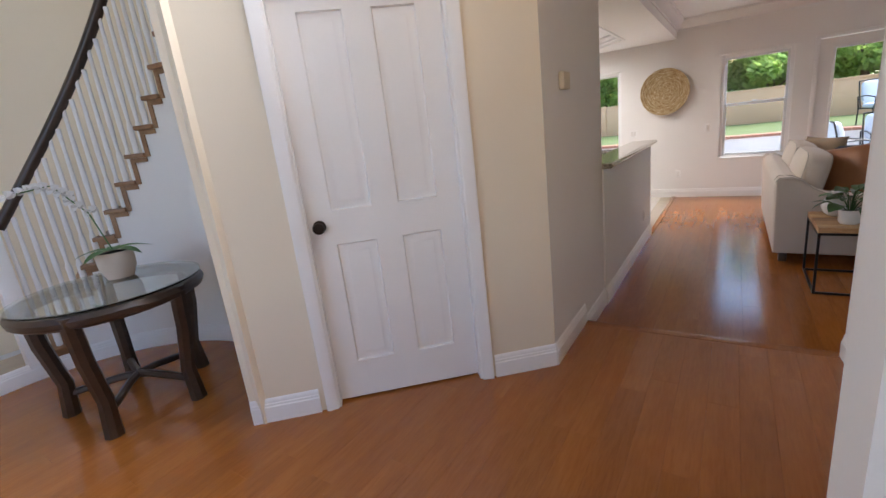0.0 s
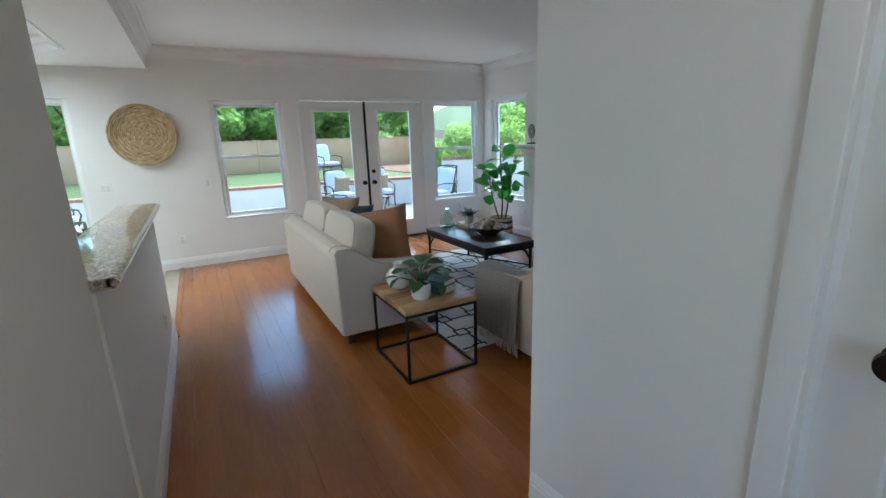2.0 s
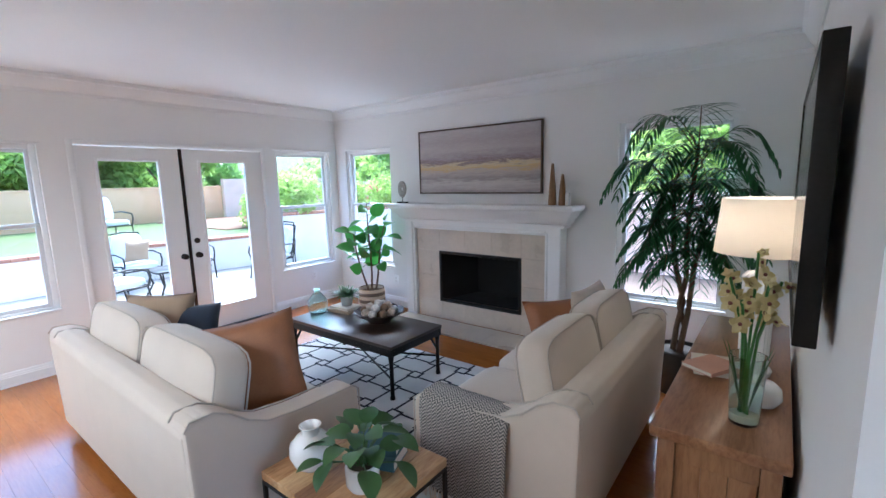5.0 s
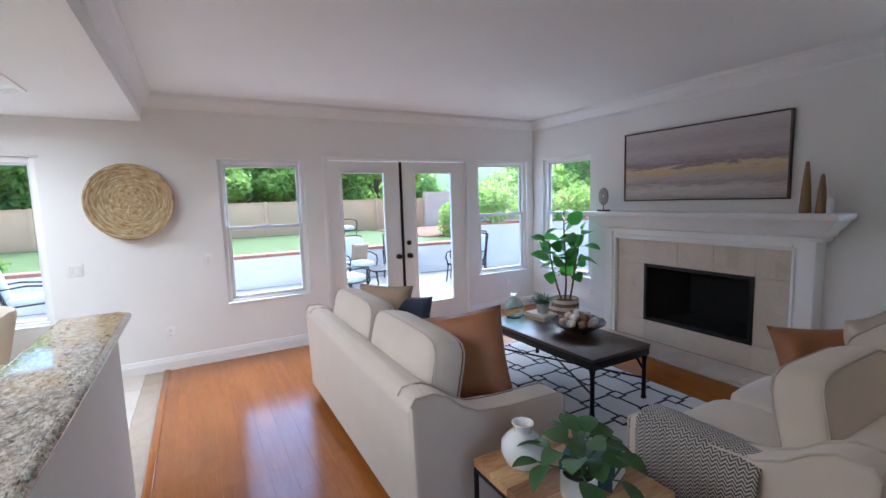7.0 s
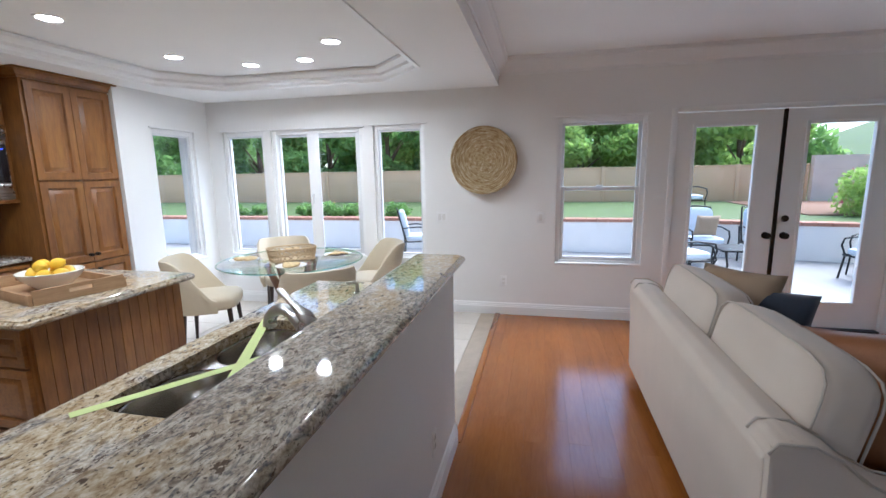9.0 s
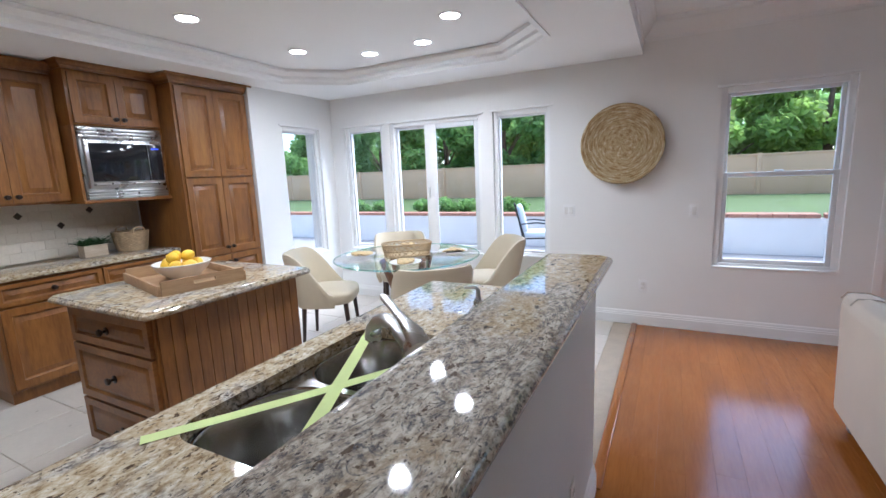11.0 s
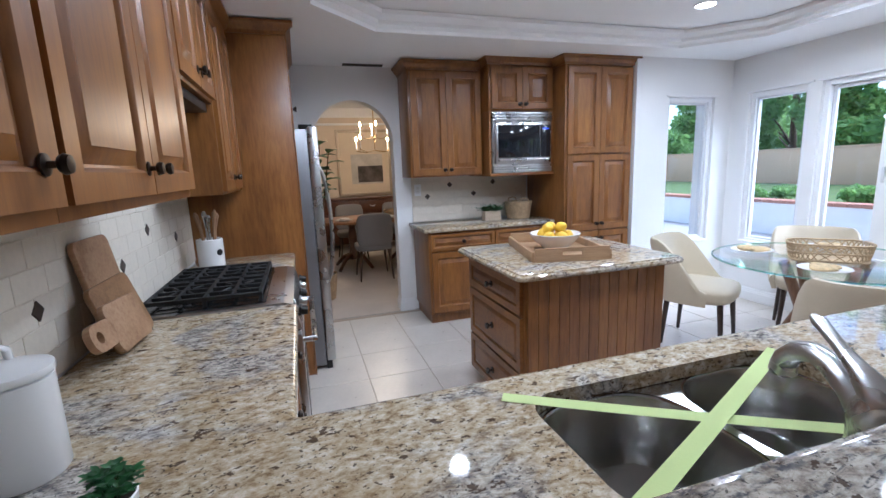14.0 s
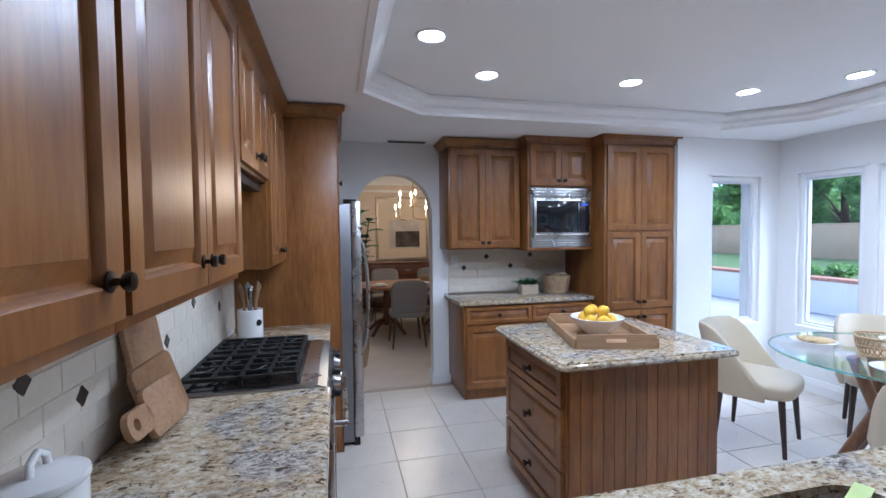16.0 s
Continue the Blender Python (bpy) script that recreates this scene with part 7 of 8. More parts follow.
def backsplash(name, m, w, z0, z1, label, accents):
    e = thing(name, label=label, category="backsplash", kind="structure")
    e.matrix_basis = m
    part("grout_bed", box(0, w, -0.006, 0, z0, z1), plain("pale_grout", (0.70, 0.63, 0.53), 0.9, vary=0.05), e)
    tw, th_ = 0.152, 0.077
    rows = int((z1 - z0) / th_) + 1
    cache = {}
    for r in range(rows):
        zz0, zz1 = z0 + r * th_, min(z0 + (r + 1) * th_, z1)
        if zz1 - zz0 < 0.015:
            continue
        x = -(tw / 2) * (r % 2)
        while x < w:
            a, c = max(x, 0), min(x + tw, w)
            if c - a > 0.012:
                key = (round(c - a, 3), round(zz1 - zz0, 3))
                if key not in cache:
                    bm = box(0.0012, c - a - 0.0012, -0.0085, -0.004, 0.0012, zz1 - zz0 - 0.0012, 0.0015, 1)
                    me = bpy.data.meshes.new("tile")
                    bm.to_mesh(me)
                    bm.free()
                    me.materials.append(M_BSPL)
                    cache[key] = me
                o = new("tile", cache[key])
                o.location = (a, 0, zz0)
                o.parent = e
            x += tw
    for x, z in accents:
        b = box(-0.021, 0.021, -0.0115, -0.004, -0.021, 0.021, 0.002, 1)
        bmesh.ops.transform(b, matrix=pose(x, 0, z, 0, 45), verts=b.verts)
        part("accent_tile", b, M_BSPD, e, "dark diamond accent tile")


backsplash("backsplash_range", NORTH(-0.63, 4.06) @ Matrix.Translation((0, 0, 0)), 2.83, 0.912, 1.37, "tumbled cream stone backsplash with dark diamonds", [(0.85, 1.215), (1.07, 1.108), (1.42, 1.22), (1.66, 1.11), (2.0, 1.211), (2.45, 1.12)])
backsplash("backsplash_hutch", EAST(-4.65, 5.80), 1.27, 0.91, 1.36, "tumbled cream stone backsplash of the hutch", [(0.16, 1.16), (0.40, 1.27), (0.66, 1.17), (0.88, 1.28)])
plate("outlet", EAST(-4.636, 5.86) @ pose(0, 0, 1.23), 0.07, 0.115, "outlet", "white outlet on the tiled backsplash")

# things on the counters
M_BOARD = wood("cutting_board_wood", (0.22, 0.11, 0.05), (0.36, 0.21, 0.11), (0.47, 0.31, 0.18), 2, 0.55, 0.05, 6, 2.5)


def cutting_board(m, w, h, label, handle=True, hole=True, mat=None):
    out = rounded(-w / 2, w / 2, 0, h, 0.03, 5)
    b = prism(out, -0.009, 0.009, bevel=0.003)
    if handle:
        add(b, slab_with_hole(rounded(-0.04, 0.04, h - 0.02, h + 0.12, 0.035, 6), [(0.018 * math.cos(t * 0.5236), h + 0.075 + 0.018 * math.sin(t * 0.5236)) for t in range(12)], -0.009, 0.009))
    ob = tagged(link_mesh("cutting_board", b, mat or M_BOARD, None, "", 40), label, "cutting board")
    ob.matrix_basis = m
    return ob


cutting_board(pose(-2.01, 4.14, 0.911, 80, 0, 180), 0.25, 0.35, "tall brown wooden cutting board against the tiles", False)
cutting_board(pose(-1.97, 4.19, 0.911, 72, 0, 180), 0.30, 0.22, "dark wooden cutting board leaning on the tiles", False, mat=M_CONE)
cutting_board(pose(-2.03, 4.19, 0.99, 72, 0, 180) @ pose(0, 0, 0, 0, 0, 86), 0.15, 0.25, "paddle cutting board with a holed handle", True)


def crock():
    e = thing("utensil_crock", -3.14, 4.22, 0.91, 0, "white dimpled utensil crock with wooden spoons", "crock")
    b = lathe([(0, 0), (0.066, 0), (0.07, 0.006), (0.07, 0.06), (0.07, 0.12), (0.07, 0.172), (0.066, 0.176), (0.063, 0.17), (0.063, 0.02), (0, 0.02)], 36)
    part("jar", b, M_CERAMIC, e)
    part("emblem", lathe([(0, 0.004), (0.017, 0.003), (0.019, 0)], 16, m=pose(0.045, 0.055, 0.1, -90, 0, -40)), M_BLACK, e, "small dark emblem")
    rng = random.Random(6)
    for i in range(6):
        a = i * 1.05
        t = Vector((0.05 * math.cos(a), 0.05 * math.sin(a), 0.25 + 0.05 * rng.random()))
        u = tube([(0.02 * math.cos(a), 0.02 * math.sin(a), 0.03), t * 0.8, t, t * 1.1, t * 1.17], 0.006, 8, taper=[1, 1, 1.6, 2.4, 1.0])
        part("spoon", u, M_BOARD if i % 3 else M_STEEL, e, "wooden spoon")


crock()


def canister(x, y, r, h):
    e = thing("canister", x, y, 0.91, 0, "white ceramic canister with a handled lid", "canister")
    part("jar", lathe([(0, 0), (r - 0.003, 0), (r, 0.004), (r, h), (r - 0.004, h + 0.004), (0, h + 0.004)], 40), M_CERAMIC, e)
    l = part("lid", lathe([(r + 0.002, h + 0.005), (r + 0.004, h + 0.010), (r + 0.002, h + 0.019), (r * 0.5, h + 0.030), (0, h + 0.032)], 40), M_CERAMIC, e)
    part("handle", tube([(-0.026, 0, h + 0.026), (-0.022, 0, h + 0.050), (0, 0, h + 0.062), (0.022, 0, h + 0.050), (0.026, 0, h + 0.026)], 0.007, 10), M_CERAMIC, l)


canister(-1.255, 4.22, 0.069, 0.185)
canister(-1.06, 4.18, 0.062, 0.15)


def bushy(stems, leaves):
    rng = random.Random(31)
    for i in range(26):
        a, h = i * 2.4, rng.uniform(0.03, 0.085)
        r = 0.012 + 0.05 * rng.random()
        tip = Vector((r * math.cos(a), r * math.sin(a), 0.066 + h))
        tube([(tip.x * 0.3, tip.y * 0.3, 0.064), tip * 0.6 + Vector((0, 0, 0.035)), tip], 0.0016, 4, bm=stems)
        for k in range(6):
            t = a + k * 1.05
            leaf(leaves, tip - Vector((0, 0, 0.007 * (k // 3))), (math.cos(t), math.sin(t), rng.uniform(0.1, 0.8)), (0, 0, 1), rng.uniform(0.020, 0.032), rng.uniform(0.014, 0.020), 0.25, 4)


ph = potted("potted_herb", -1.06, 4.43, 0.91, [(0, 0), (0.045, 0), (0.055, 0.075), (0.05, 0.078), (0.046, 0.065), (0, 0.065)], M_CERAMIC, "small green herb in a white pot on the counter", 0.047, 0.068, bushy, M_PALM)
ph.scale = (0.6, 0.6, 0.6)


def box_planter():
    e = thing("box_planter", -4.40, 6.55, 0.908, 90, "green herb bush in a pale wooden box on the hutch", "plant")
    pw = wood("pale_box_wood", (0.40, 0.31, 0.22), (0.52, 0.43, 0.32), (0.60, 0.51, 0.40), 0, 0.7, 0, 8, 3)
    part("pot", prism([(-0.085, -0.05), (0.085, -0.05), (0.085, 0.05), (-0.085, 0.05)], 0, 0.095, bevel=0.003), pw, e, "pale wooden box")
    lv = bmesh.new()
    rng = random.Random(9)
    for i in range(170):
        a = rng.uniform(0, 6.283)
        leaf(lv, (rng.uniform(-0.08, 0.08), rng.uniform(-0.045, 0.045), 0.09), (math.cos(a), math.sin(a) * 0.8, rng.uniform(0.4, 1.6)), (0, 0, 1), rng.uniform(0.05, 0.12), 0.022, 0.4, 3)
    part("foliage", lv, M_HERB, e, "", 180)


box_planter()
M_WICKER = plain("seagrass_wicker", (0.40, 0.29, 0.17), 0.9, vary=0.3, scale=25, grain=90, bumps=0.6)


def round_basket(x, y, z, r, h, label, handles=True):
    e = thing("woven_basket", x, y, z, 0, label, "basket")
    bm = bmesh.new()
    n = int(h / 0.012)
    for i in range(n):
        f = i / (n - 1)
        rr = r * (0.86 + 0.22 * f ** 0.8)
        pts = [((rr + 0.003 * (-1) ** (k + i)) * math.cos(2 * math.pi * k / 44), (rr + 0.003 * (-1) ** (k + i)) * math.sin(2 * math.pi * k / 44), 0.006 + f * (h - 0.012)) for k in range(44)]
        tube(pts, 0.0066, 5, bm=bm, closed=True)
    part("weave", bm, M_WICKER, e)
    part("bottom", lathe([(0, 0.004), (r * 0.84, 0.004), (r * 0.84, 0.0), (0, 0.0)], 24), M_WICKER, e)
    if handles:
        for a in (0, math.pi):
            c = Vector((r * 1.06 * math.cos(a), r * 1.06 * math.sin(a), h - 0.01))
            s = Vector((-math.sin(a), math.cos(a), 0))
            part("handle", tube([c + s * 0.05, c + s * 0.04 + Vector((0, 0, 0.035)), c + Vector((0, 0, 0.045)), c - s * 0.04 + Vector((0, 0, 0.035)), c - s * 0.05], 0.007, 8), M_WICKER, e)


round_basket(-4.42, 6.86, 0.908, 0.125, 0.17, "round woven seagrass basket on the hutch")

# ---- breakfast nook ----
TCX, TCY = -2.28, 8.02
M_WALNUT = wood("walnut_leg", (0.09, 0.042, 0.020), (0.16, 0.078, 0.038), (0.23, 0.12, 0.06), 2, 0.4, 0.2, 7, 2.5)


def nook_table():
    e = thing("dining_table", TCX, TCY, 0, 20, "round glass dining table on crossed wooden legs", "table")
    part("glass_top", lathe([(0, 0.738), (0.645, 0.738), (0.65, 0.742), (0.65, 0.746), (0.645, 0.75), (0, 0.75)], 64), M_PANE, e, "clear round glass top")
    part("glass_edge", tube([(0.651 * math.cos(2 * math.pi * i / 64), 0.651 * math.sin(2 * math.pi * i / 64), 0.744) for i in range(64)], 0.0065, 6, closed=True), glass("green_glass_edge", (0.45, 0.80, 0.68)), e, "green-tinted glass edge")
    for a in range(4):
        t = radians(90 * a + 45)
        c, s = math.cos(t), math.sin(t)
        part("leg", tube([(0.36 * c, 0.36 * s, 0), (0.12 * c, 0.12 * s, 0.40), (0.26 * c, 0.26 * s, 0.735)], 0.035, 10, taper=[0.8, 1.2, 0.9]), M_WALNUT, e)
    part("hub", lathe([(0, 0.30), (0.13, 0.32), (0.15, 0.40), (0.13, 0.48), (0, 0.50)], 20), M_WALNUT, e)


nook_table()
M_LEATHERC = plain("cream_leather", (0.55, 0.475, 0.345), 0.5, vary=0.04, grain=90, bumps=0.1)


def barrel_chair():
    e = thing("dining_chair", 0, 0, 0, 0, "cream leather barrel-back dining chair with dark tapered legs", "chair", "chairs round the glass table")
    c = cushion(0.50, 0.48, 0.14, 4, 8, 0.12, 3)
    bmesh.ops.transform(c, matrix=pose(0, 0.02, 0.43), verts=c.verts)
    part("seat", c, M_LEATHERC, e)
    b = bmesh.new()
    n = 26
    rows = []
    for i in range(n + 1):
        a = radians(-112 + 224 * i / n)
        f = max(0.0, min(1.0, (112 - abs(math.degrees(a))) / 62))
        h = 0.47 + 0.365 * f * f * (3 - 2 * f)
        ring = []
        for rr, z in ((0.235, 0.36), (0.262, h - 0.03), (0.272, h), (0.288, h - 0.004), (0.298, h - 0.035), (0.270, 0.36)):
            lean = 0.20 * max(0.0, z - 0.42)
            sq = (abs(math.sin(a)) ** 3.2 + abs(math.cos(a)) ** 3.2) ** (-1 / 3.2)
            ring.append(b.verts.new((rr * math.sin(a) * sq, -rr * math.cos(a) * sq * 0.95 - lean * max(0.0, math.cos(a)) ** 0.5 + 0.01, z)))
        rows.append(ring)
    for r1, r2 in zip(rows, rows[1:]):
        for k in range(6):
            b.faces.new((r1[k], r1[(k + 1) % 6], r2[(k + 1) % 6], r2[k]))
    b.faces.new(rows[0])
    b.faces.new(rows[-1])
    part("backrest", b, M_LEATHERC, e)
    for x, y in ((-0.19, -0.17), (0.19, -0.17), (-0.19, 0.19), (0.19, 0.19)):
        part("leg", tube([(x, y, 0.38), (x * 1.12, y * 1.15, 0)], 0.022, 10, taper=[1.0, 0.6]), M_DARKWOOD, e, "dark tapered wooden leg")
    return e


ch = barrel_chair()
spots = [(-2.92, 7.66, -62), (-2.72, 8.62, -142), (-1.74, 7.46, 38), (-1.72, 8.58, 125)]
ch.matrix_basis = pose(*spots[0][:2], 0, 0, 0, spots[0][2])
for x, y, r in spots[1:]:
    copy_thing(ch, pose(x, y, 0, 0, 0, r))


def place_setting(x, y, rz):
    e = thing("plate", x, y, 0.75, rz, "cream plate with a folded gold napkin", "plate", "place settings")
    part("dish", lathe([(0, 0.006), (0.07, 0.006), (0.13, 0.018), (0.132, 0.021), (0.07, 0.011), (0, 0.011)], 32), M_CERAMIC, e)
    nb = bmesh.new()
    for i in range(5):
        add(nb, cushion(0.06, 0.15, 0.02, 3, 4, 0.2, i, 0.01), pose(-0.05 + i * 0.025, 0.0, 0.026 + 0.004 * (i % 2), 0, i * 8 - 16, i * 18 - 36))
    part("napkin", nb, plain("gold_napkin", (0.56, 0.42, 0.22), 0.8, vary=0.25, scale=30), e, "folded gold napkin", 180)


for a in (205, 120, 300, 30):
    place_setting(TCX + 0.42 * math.cos(radians(a)), TCY + 0.42 * math.sin(radians(a)), a)


def open_basket():
    e = thing("rattan_basket", TCX, TCY, 0.75, 42, "open-weave rattan basket in the middle of the table", "basket")
    bm = bmesh.new()
    A, B, H = 0.20, 0.13, 0.11
    cane = plain("pale_cane", (0.46, 0.34, 0.19), 0.7, vary=0.2)
    for z in (0.006, 0.055, H):
        k = 1 + 0.1 * z / H
        tube([(A * k * math.copysign(abs(math.cos(t)) ** 0.6, math.cos(t)), B * k * math.copysign(abs(math.sin(t)) ** 0.6, math.sin(t)), z) for t in [2 * math.pi * i / 40 for i in range(40)]], 0.006, 6, bm=bm, closed=True)
    for s in (1, -1):
        for j in range(36):
            t0 = 2 * math.pi * j / 36
            pts = []
            for f in (0, 0.5, 1):
                t = t0 + s * f * 0.35
                k = 1 + 0.1 * f
                pts.append((A * k * math.copysign(abs(math.cos(t)) ** 0.6, math.cos(t)), B * k * math.copysign(abs(math.sin(t)) ** 0.6, math.sin(t)), 0.006 + f * (H - 0.006)))
            tube(pts, 0.004, 5, bm=bm)
    part("weave", bm, cane, e)
    part("bottom", prism(rounded(-A, A, -B, B, 0.06, 5), 0.0, 0.006), cane, e)


open_basket()
vent = thing("ceiling_vent", label="thin white ceiling air vent above the arch", category="vent")
part("frame", box(-4.60, -4.50, 5.18, 5.58, KCEIL - 0.006, KCEIL, 0.002), M_TRIM, vent)
# solid black strips stand in for the shade inside the slots
for i in range(4):
    part("slat", box(-4.592 + i * 0.024, -4.578 + i * 0.024, 5.20, 5.56, KCEIL - 0.009, KCEIL - 0.005), M_BLACK, vent, "black strip standing in for a shaded vent slot")

# ---- dining room ----
M_PEACH = plain("dining_wall_paint", (0.70, 0.60, 0.48), 0.8, vary=0.02, scale=1.5, grain=160, bumps=0.05)
structure("wall_dining_far", box(-9.2, -9.05, 2.6, 8.4, 0, 2.6), M_PEACH, "cream painted dining room wall", "wall")
structure("wall_dining_south", box(-9.2, -4.8, 2.5, 2.65, 0, 2.6), M_PEACH, "cream painted dining room wall", "wall")
structure("wall_dining_north", box(-9.2, -4.8, 8.35, 8.5, 0, 2.6), M_PEACH, "cream painted dining room wall", "wall")
structure("wall_dining_near_south", box(-4.81, -4.65, 2.6, 4.06, 0, 2.6), M_PEACH, "cream painted dining room wall", "wall")
structure("wall_dining_near_north", box(-4.95, -4.81, 7.0, 8.35, 0, 2.6), M_PEACH, "cream painted dining room wall", "wall")
trim("crown_dining", [(-9.05, 8.35), (-9.05, 2.65)], [(0, 0), (0.012, 0), (0.02, 0.03), (0.05, 0.06), (0.08, 0.12), (0.10, 0.16), (0, 0.16)], 2.44, "white crown moulding of the dining room")
trim("picture_rail_dining", [(-9.05, 8.35), (-9.05, 2.65)], [(0, 0), (0.012, 0), (0.018, 0.02), (0.012, 0.04), (0, 0.04)], 2.30, "white picture rail of the dining room")

sb = thing("sideboard", -9.04, 5.75, 0, 0, "dark mahogany sideboard with drawers in the dining room", "sideboard")
M_MAHOG = wood("mahogany", (0.05, 0.016, 0.008), (0.10, 0.035, 0.018), (0.15, 0.06, 0.03), 1, 0.3, 0.4, 7, 2)
part("body", box(0, 0.48, -1.0, 1.0, 0.12, 0.93, 0.004), M_MAHOG, sb)
part("top", box(0, 0.51, -1.03, 1.03, 0.93, 0.965, 0.006), M_MAHOG, sb)
for i in range(4):
    y = -0.98 + i * 0.49
    for z0, z1 in ((0.70, 0.91), (0.15, 0.68)):
        d = part("drawer", box(0.48, 0.495, y + 0.01, y + 0.48, z0, z1, 0.004), M_MAHOG, sb)
        part("handle", tube([(0.495, y + 0.2, (z0 + z1) / 2 + 0.02), (0.515, y + 0.22, (z0 + z1) / 2), (0.515, y + 0.27, (z0 + z1) / 2), (0.495, y + 0.29, (z0 + z1) / 2 + 0.02)], 0.006, 6), M_STEEL, d)
for y in (-0.95, 0.95):
    for x in (0.05, 0.43):
        part("leg", box(x - 0.03, x + 0.03, y - 0.03, y + 0.03, 0, 0.12, 0.004), M_MAHOG, sb)

da = thing("framed_picture", -9.045, 5.97, 1.60, 0, "large pale-framed landscape print with a wide mat", "picture")
fr = bars(-0.52, 0.52, -0.62, 0.62, 0.05, 0.0, 0.035, 0.006)
bmesh.ops.transform(fr, matrix=Matrix(((0, 1, 0, 0), (1, 0, 0, 0), (0, 0, 1, 0), (0, 0, 0, 1))), verts=fr.verts)
part("frame", fr, plain("champagne_frame", (0.50, 0.42, 0.32), 0.4, 0.4), da)
part("mat", box(0.0, 0.012, -0.48, 0.48, -0.58, 0.58), plain("mat_board", (0.72, 0.62, 0.48), 0.9, vary=0.02), da)
part("print", box(0.012, 0.015, -0.26, 0.34, -0.40, 0.16), plain("print_sky", (0.55, 0.52, 0.48), 0.9, vary=0.2, scale=4), da)
part("print_land", box(0.015, 0.018, -0.14, 0.34, -0.37, -0.06), plain("print_land", (0.10, 0.085, 0.08), 0.9, vary=0.6, scale=7), da, "dark landscape strip")


def dining_table_far():
    e = thing("dining_table", -7.0, 5.85, 0, 0, "oval wooden pedestal dining table", "table")
    top = [(0.58 * math.cos(t), 1.05 * math.sin(t)) for t in [2 * math.pi * i / 48 for i in range(48)]]
    part("tabletop", prism(top, 0.715, 0.75, bevel=0.006), M_ACACIA, e)
    for y in (-0.42, 0.42):
        part("pedestal", lathe([(0, 0.14), (0.06, 0.14), (0.08, 0.2), (0.05, 0.32), (0.07, 0.5), (0.045, 0.62), (0.10, 0.715)], 20, m=pose(0, y, 0)), M_MAHOG, e)
        for a in range(4):
            t = radians(45 + a * 90)
            part("foot", tube([(0.03 * math.cos(t), y + 0.03 * math.sin(t), 0.22), (0.2 * math.cos(t), y + 0.2 * math.sin(t), 0.16), (0.36 * math.cos(t), y + 0.34 * math.sin(t), 0.025)], 0.03, 8, taper=[1.2, 1, 0.8]), M_MAHOG, e)


dining_table_far()
M_GREYF = plain("grey_felt", (0.20, 0.19, 0.19), 0.9, vary=0.06, grain=300, bumps=0.2)


def grey_chair():
    e = thing("dining_chair", 0, 0, 0, 0, "grey upholstered dining chair with dark legs", "chair", "chairs round the pedestal table")
    c = cushion(0.48, 0.46, 0.10, 5, 6, 0.1, 1)
    bmesh.ops.transform(c, matrix=pose(0, 0, 0.44), verts=c.verts)
    part("seat", c, M_GREYF, e)
    c = cushion(0.47, 0.44, 0.06, 5, 6, 0.0, 2)
    for v in c.verts:
        v.co.z += 0.25 * v.co.x * v.co.x
    bmesh.ops.transform(c, matrix=pose(0, -0.235, 0.68, 96), verts=c.verts)
    part("backrest", c, M_GREYF, e)
    for x, y in ((-0.2, -0.2), (0.2, -0.2), (-0.2, 0.19), (0.2, 0.19)):
        part("leg", tube([(x * 0.9, y * 0.9, 0.40), (x * 1.1, y * 1.2, 0)], 0.018, 8, taper=[1, 0.6]), M_DARKWOOD, e)
    return e


gc = grey_chair()
gspots = [(-6.28, 5.62, 90), (-6.30, 6.45, 90), (-7.72, 5.5, -90), (-7.72, 6.3, -90), (-7.02, 4.62, 0)]
gc.matrix_basis = pose(*gspots[0][:2], 0, 0, 0, gspots[0][2])
for x, y, r in gspots[1:]:
    copy_thing(gc, pose(x, y, 0, 0, 0, r))
for a in (-0.55, 0.1, 0.6):
    p = thing("plate", -6.72, 5.85 + a, 0.75, 0, "white dinner plate set on the pedestal table", "plate", "dining room plates")
    part("dish", lathe([(0, 0.006), (0.08, 0.006), (0.13, 0.018), (0.132, 0.021), (0.07, 0.011), (0, 0.011)], 28), M_CERAMIC, p)
    part("napkin", cushion(0.10, 0.14, 0.03, 3, 4, 0.2, 2, 0.01), M_CERAMIC, p).location = (0, 0, 0.03)
round_basket(-7.0, 6.1, 0.75, 0.16, 0.10, "low wicker basket on the dining table", False)


def chandelier():
    e = thing("chandelier", -7.0, 5.85, 0, 0, "brass candle chandelier with lit bulbs over the table", "chandelier")
    br = plain("aged_brass", (0.45, 0.32, 0.16), 0.35, 1.0)
    part("rod", tube([(0, 0, 1.75), (0, 0, 2.6)], 0.008, 8), br, e)
    part("canopy", lathe([(0, 2.57), (0.06, 2.575), (0.07, 2.6), (0, 2.6)], 20), br, e)
    glow = emitter("candle_glow", (1.0, 0.62, 0.25), 30.0)
    for k in range(8):
        a = 2 * math.pi * k / 8
        r, z = (0.34, 1.76) if k % 2 else (0.20, 1.95)
        c, s = r * math.cos(a), r * math.sin(a)
        arm = part("arm", tube([(0, 0, z - 0.02), (c * 0.5, s * 0.5, z - 0.05), (c, s, z - 0.02), (c, s, z + 0.005)], 0.006, 8), br, e)
        part("candle", lathe([(0, 0), (0.011, 0), (0.011, 0.12), (0, 0.12)], 12, m=pose(c, s, z)), M_CERAMIC, arm)
        part("bulb", lathe([(0, 0.12), (0.010, 0.13), (0.016, 0.15), (0.010, 0.175), (0, 0.195)], 12, m=pose(c, s, z)), glow, arm, "glowing candle bulb")


chandelier()
lamp("chandelier_light", "POINT", -7.0, 5.85, 2.15, DINING_W, (1.0, 0.74, 0.48), 0.2)


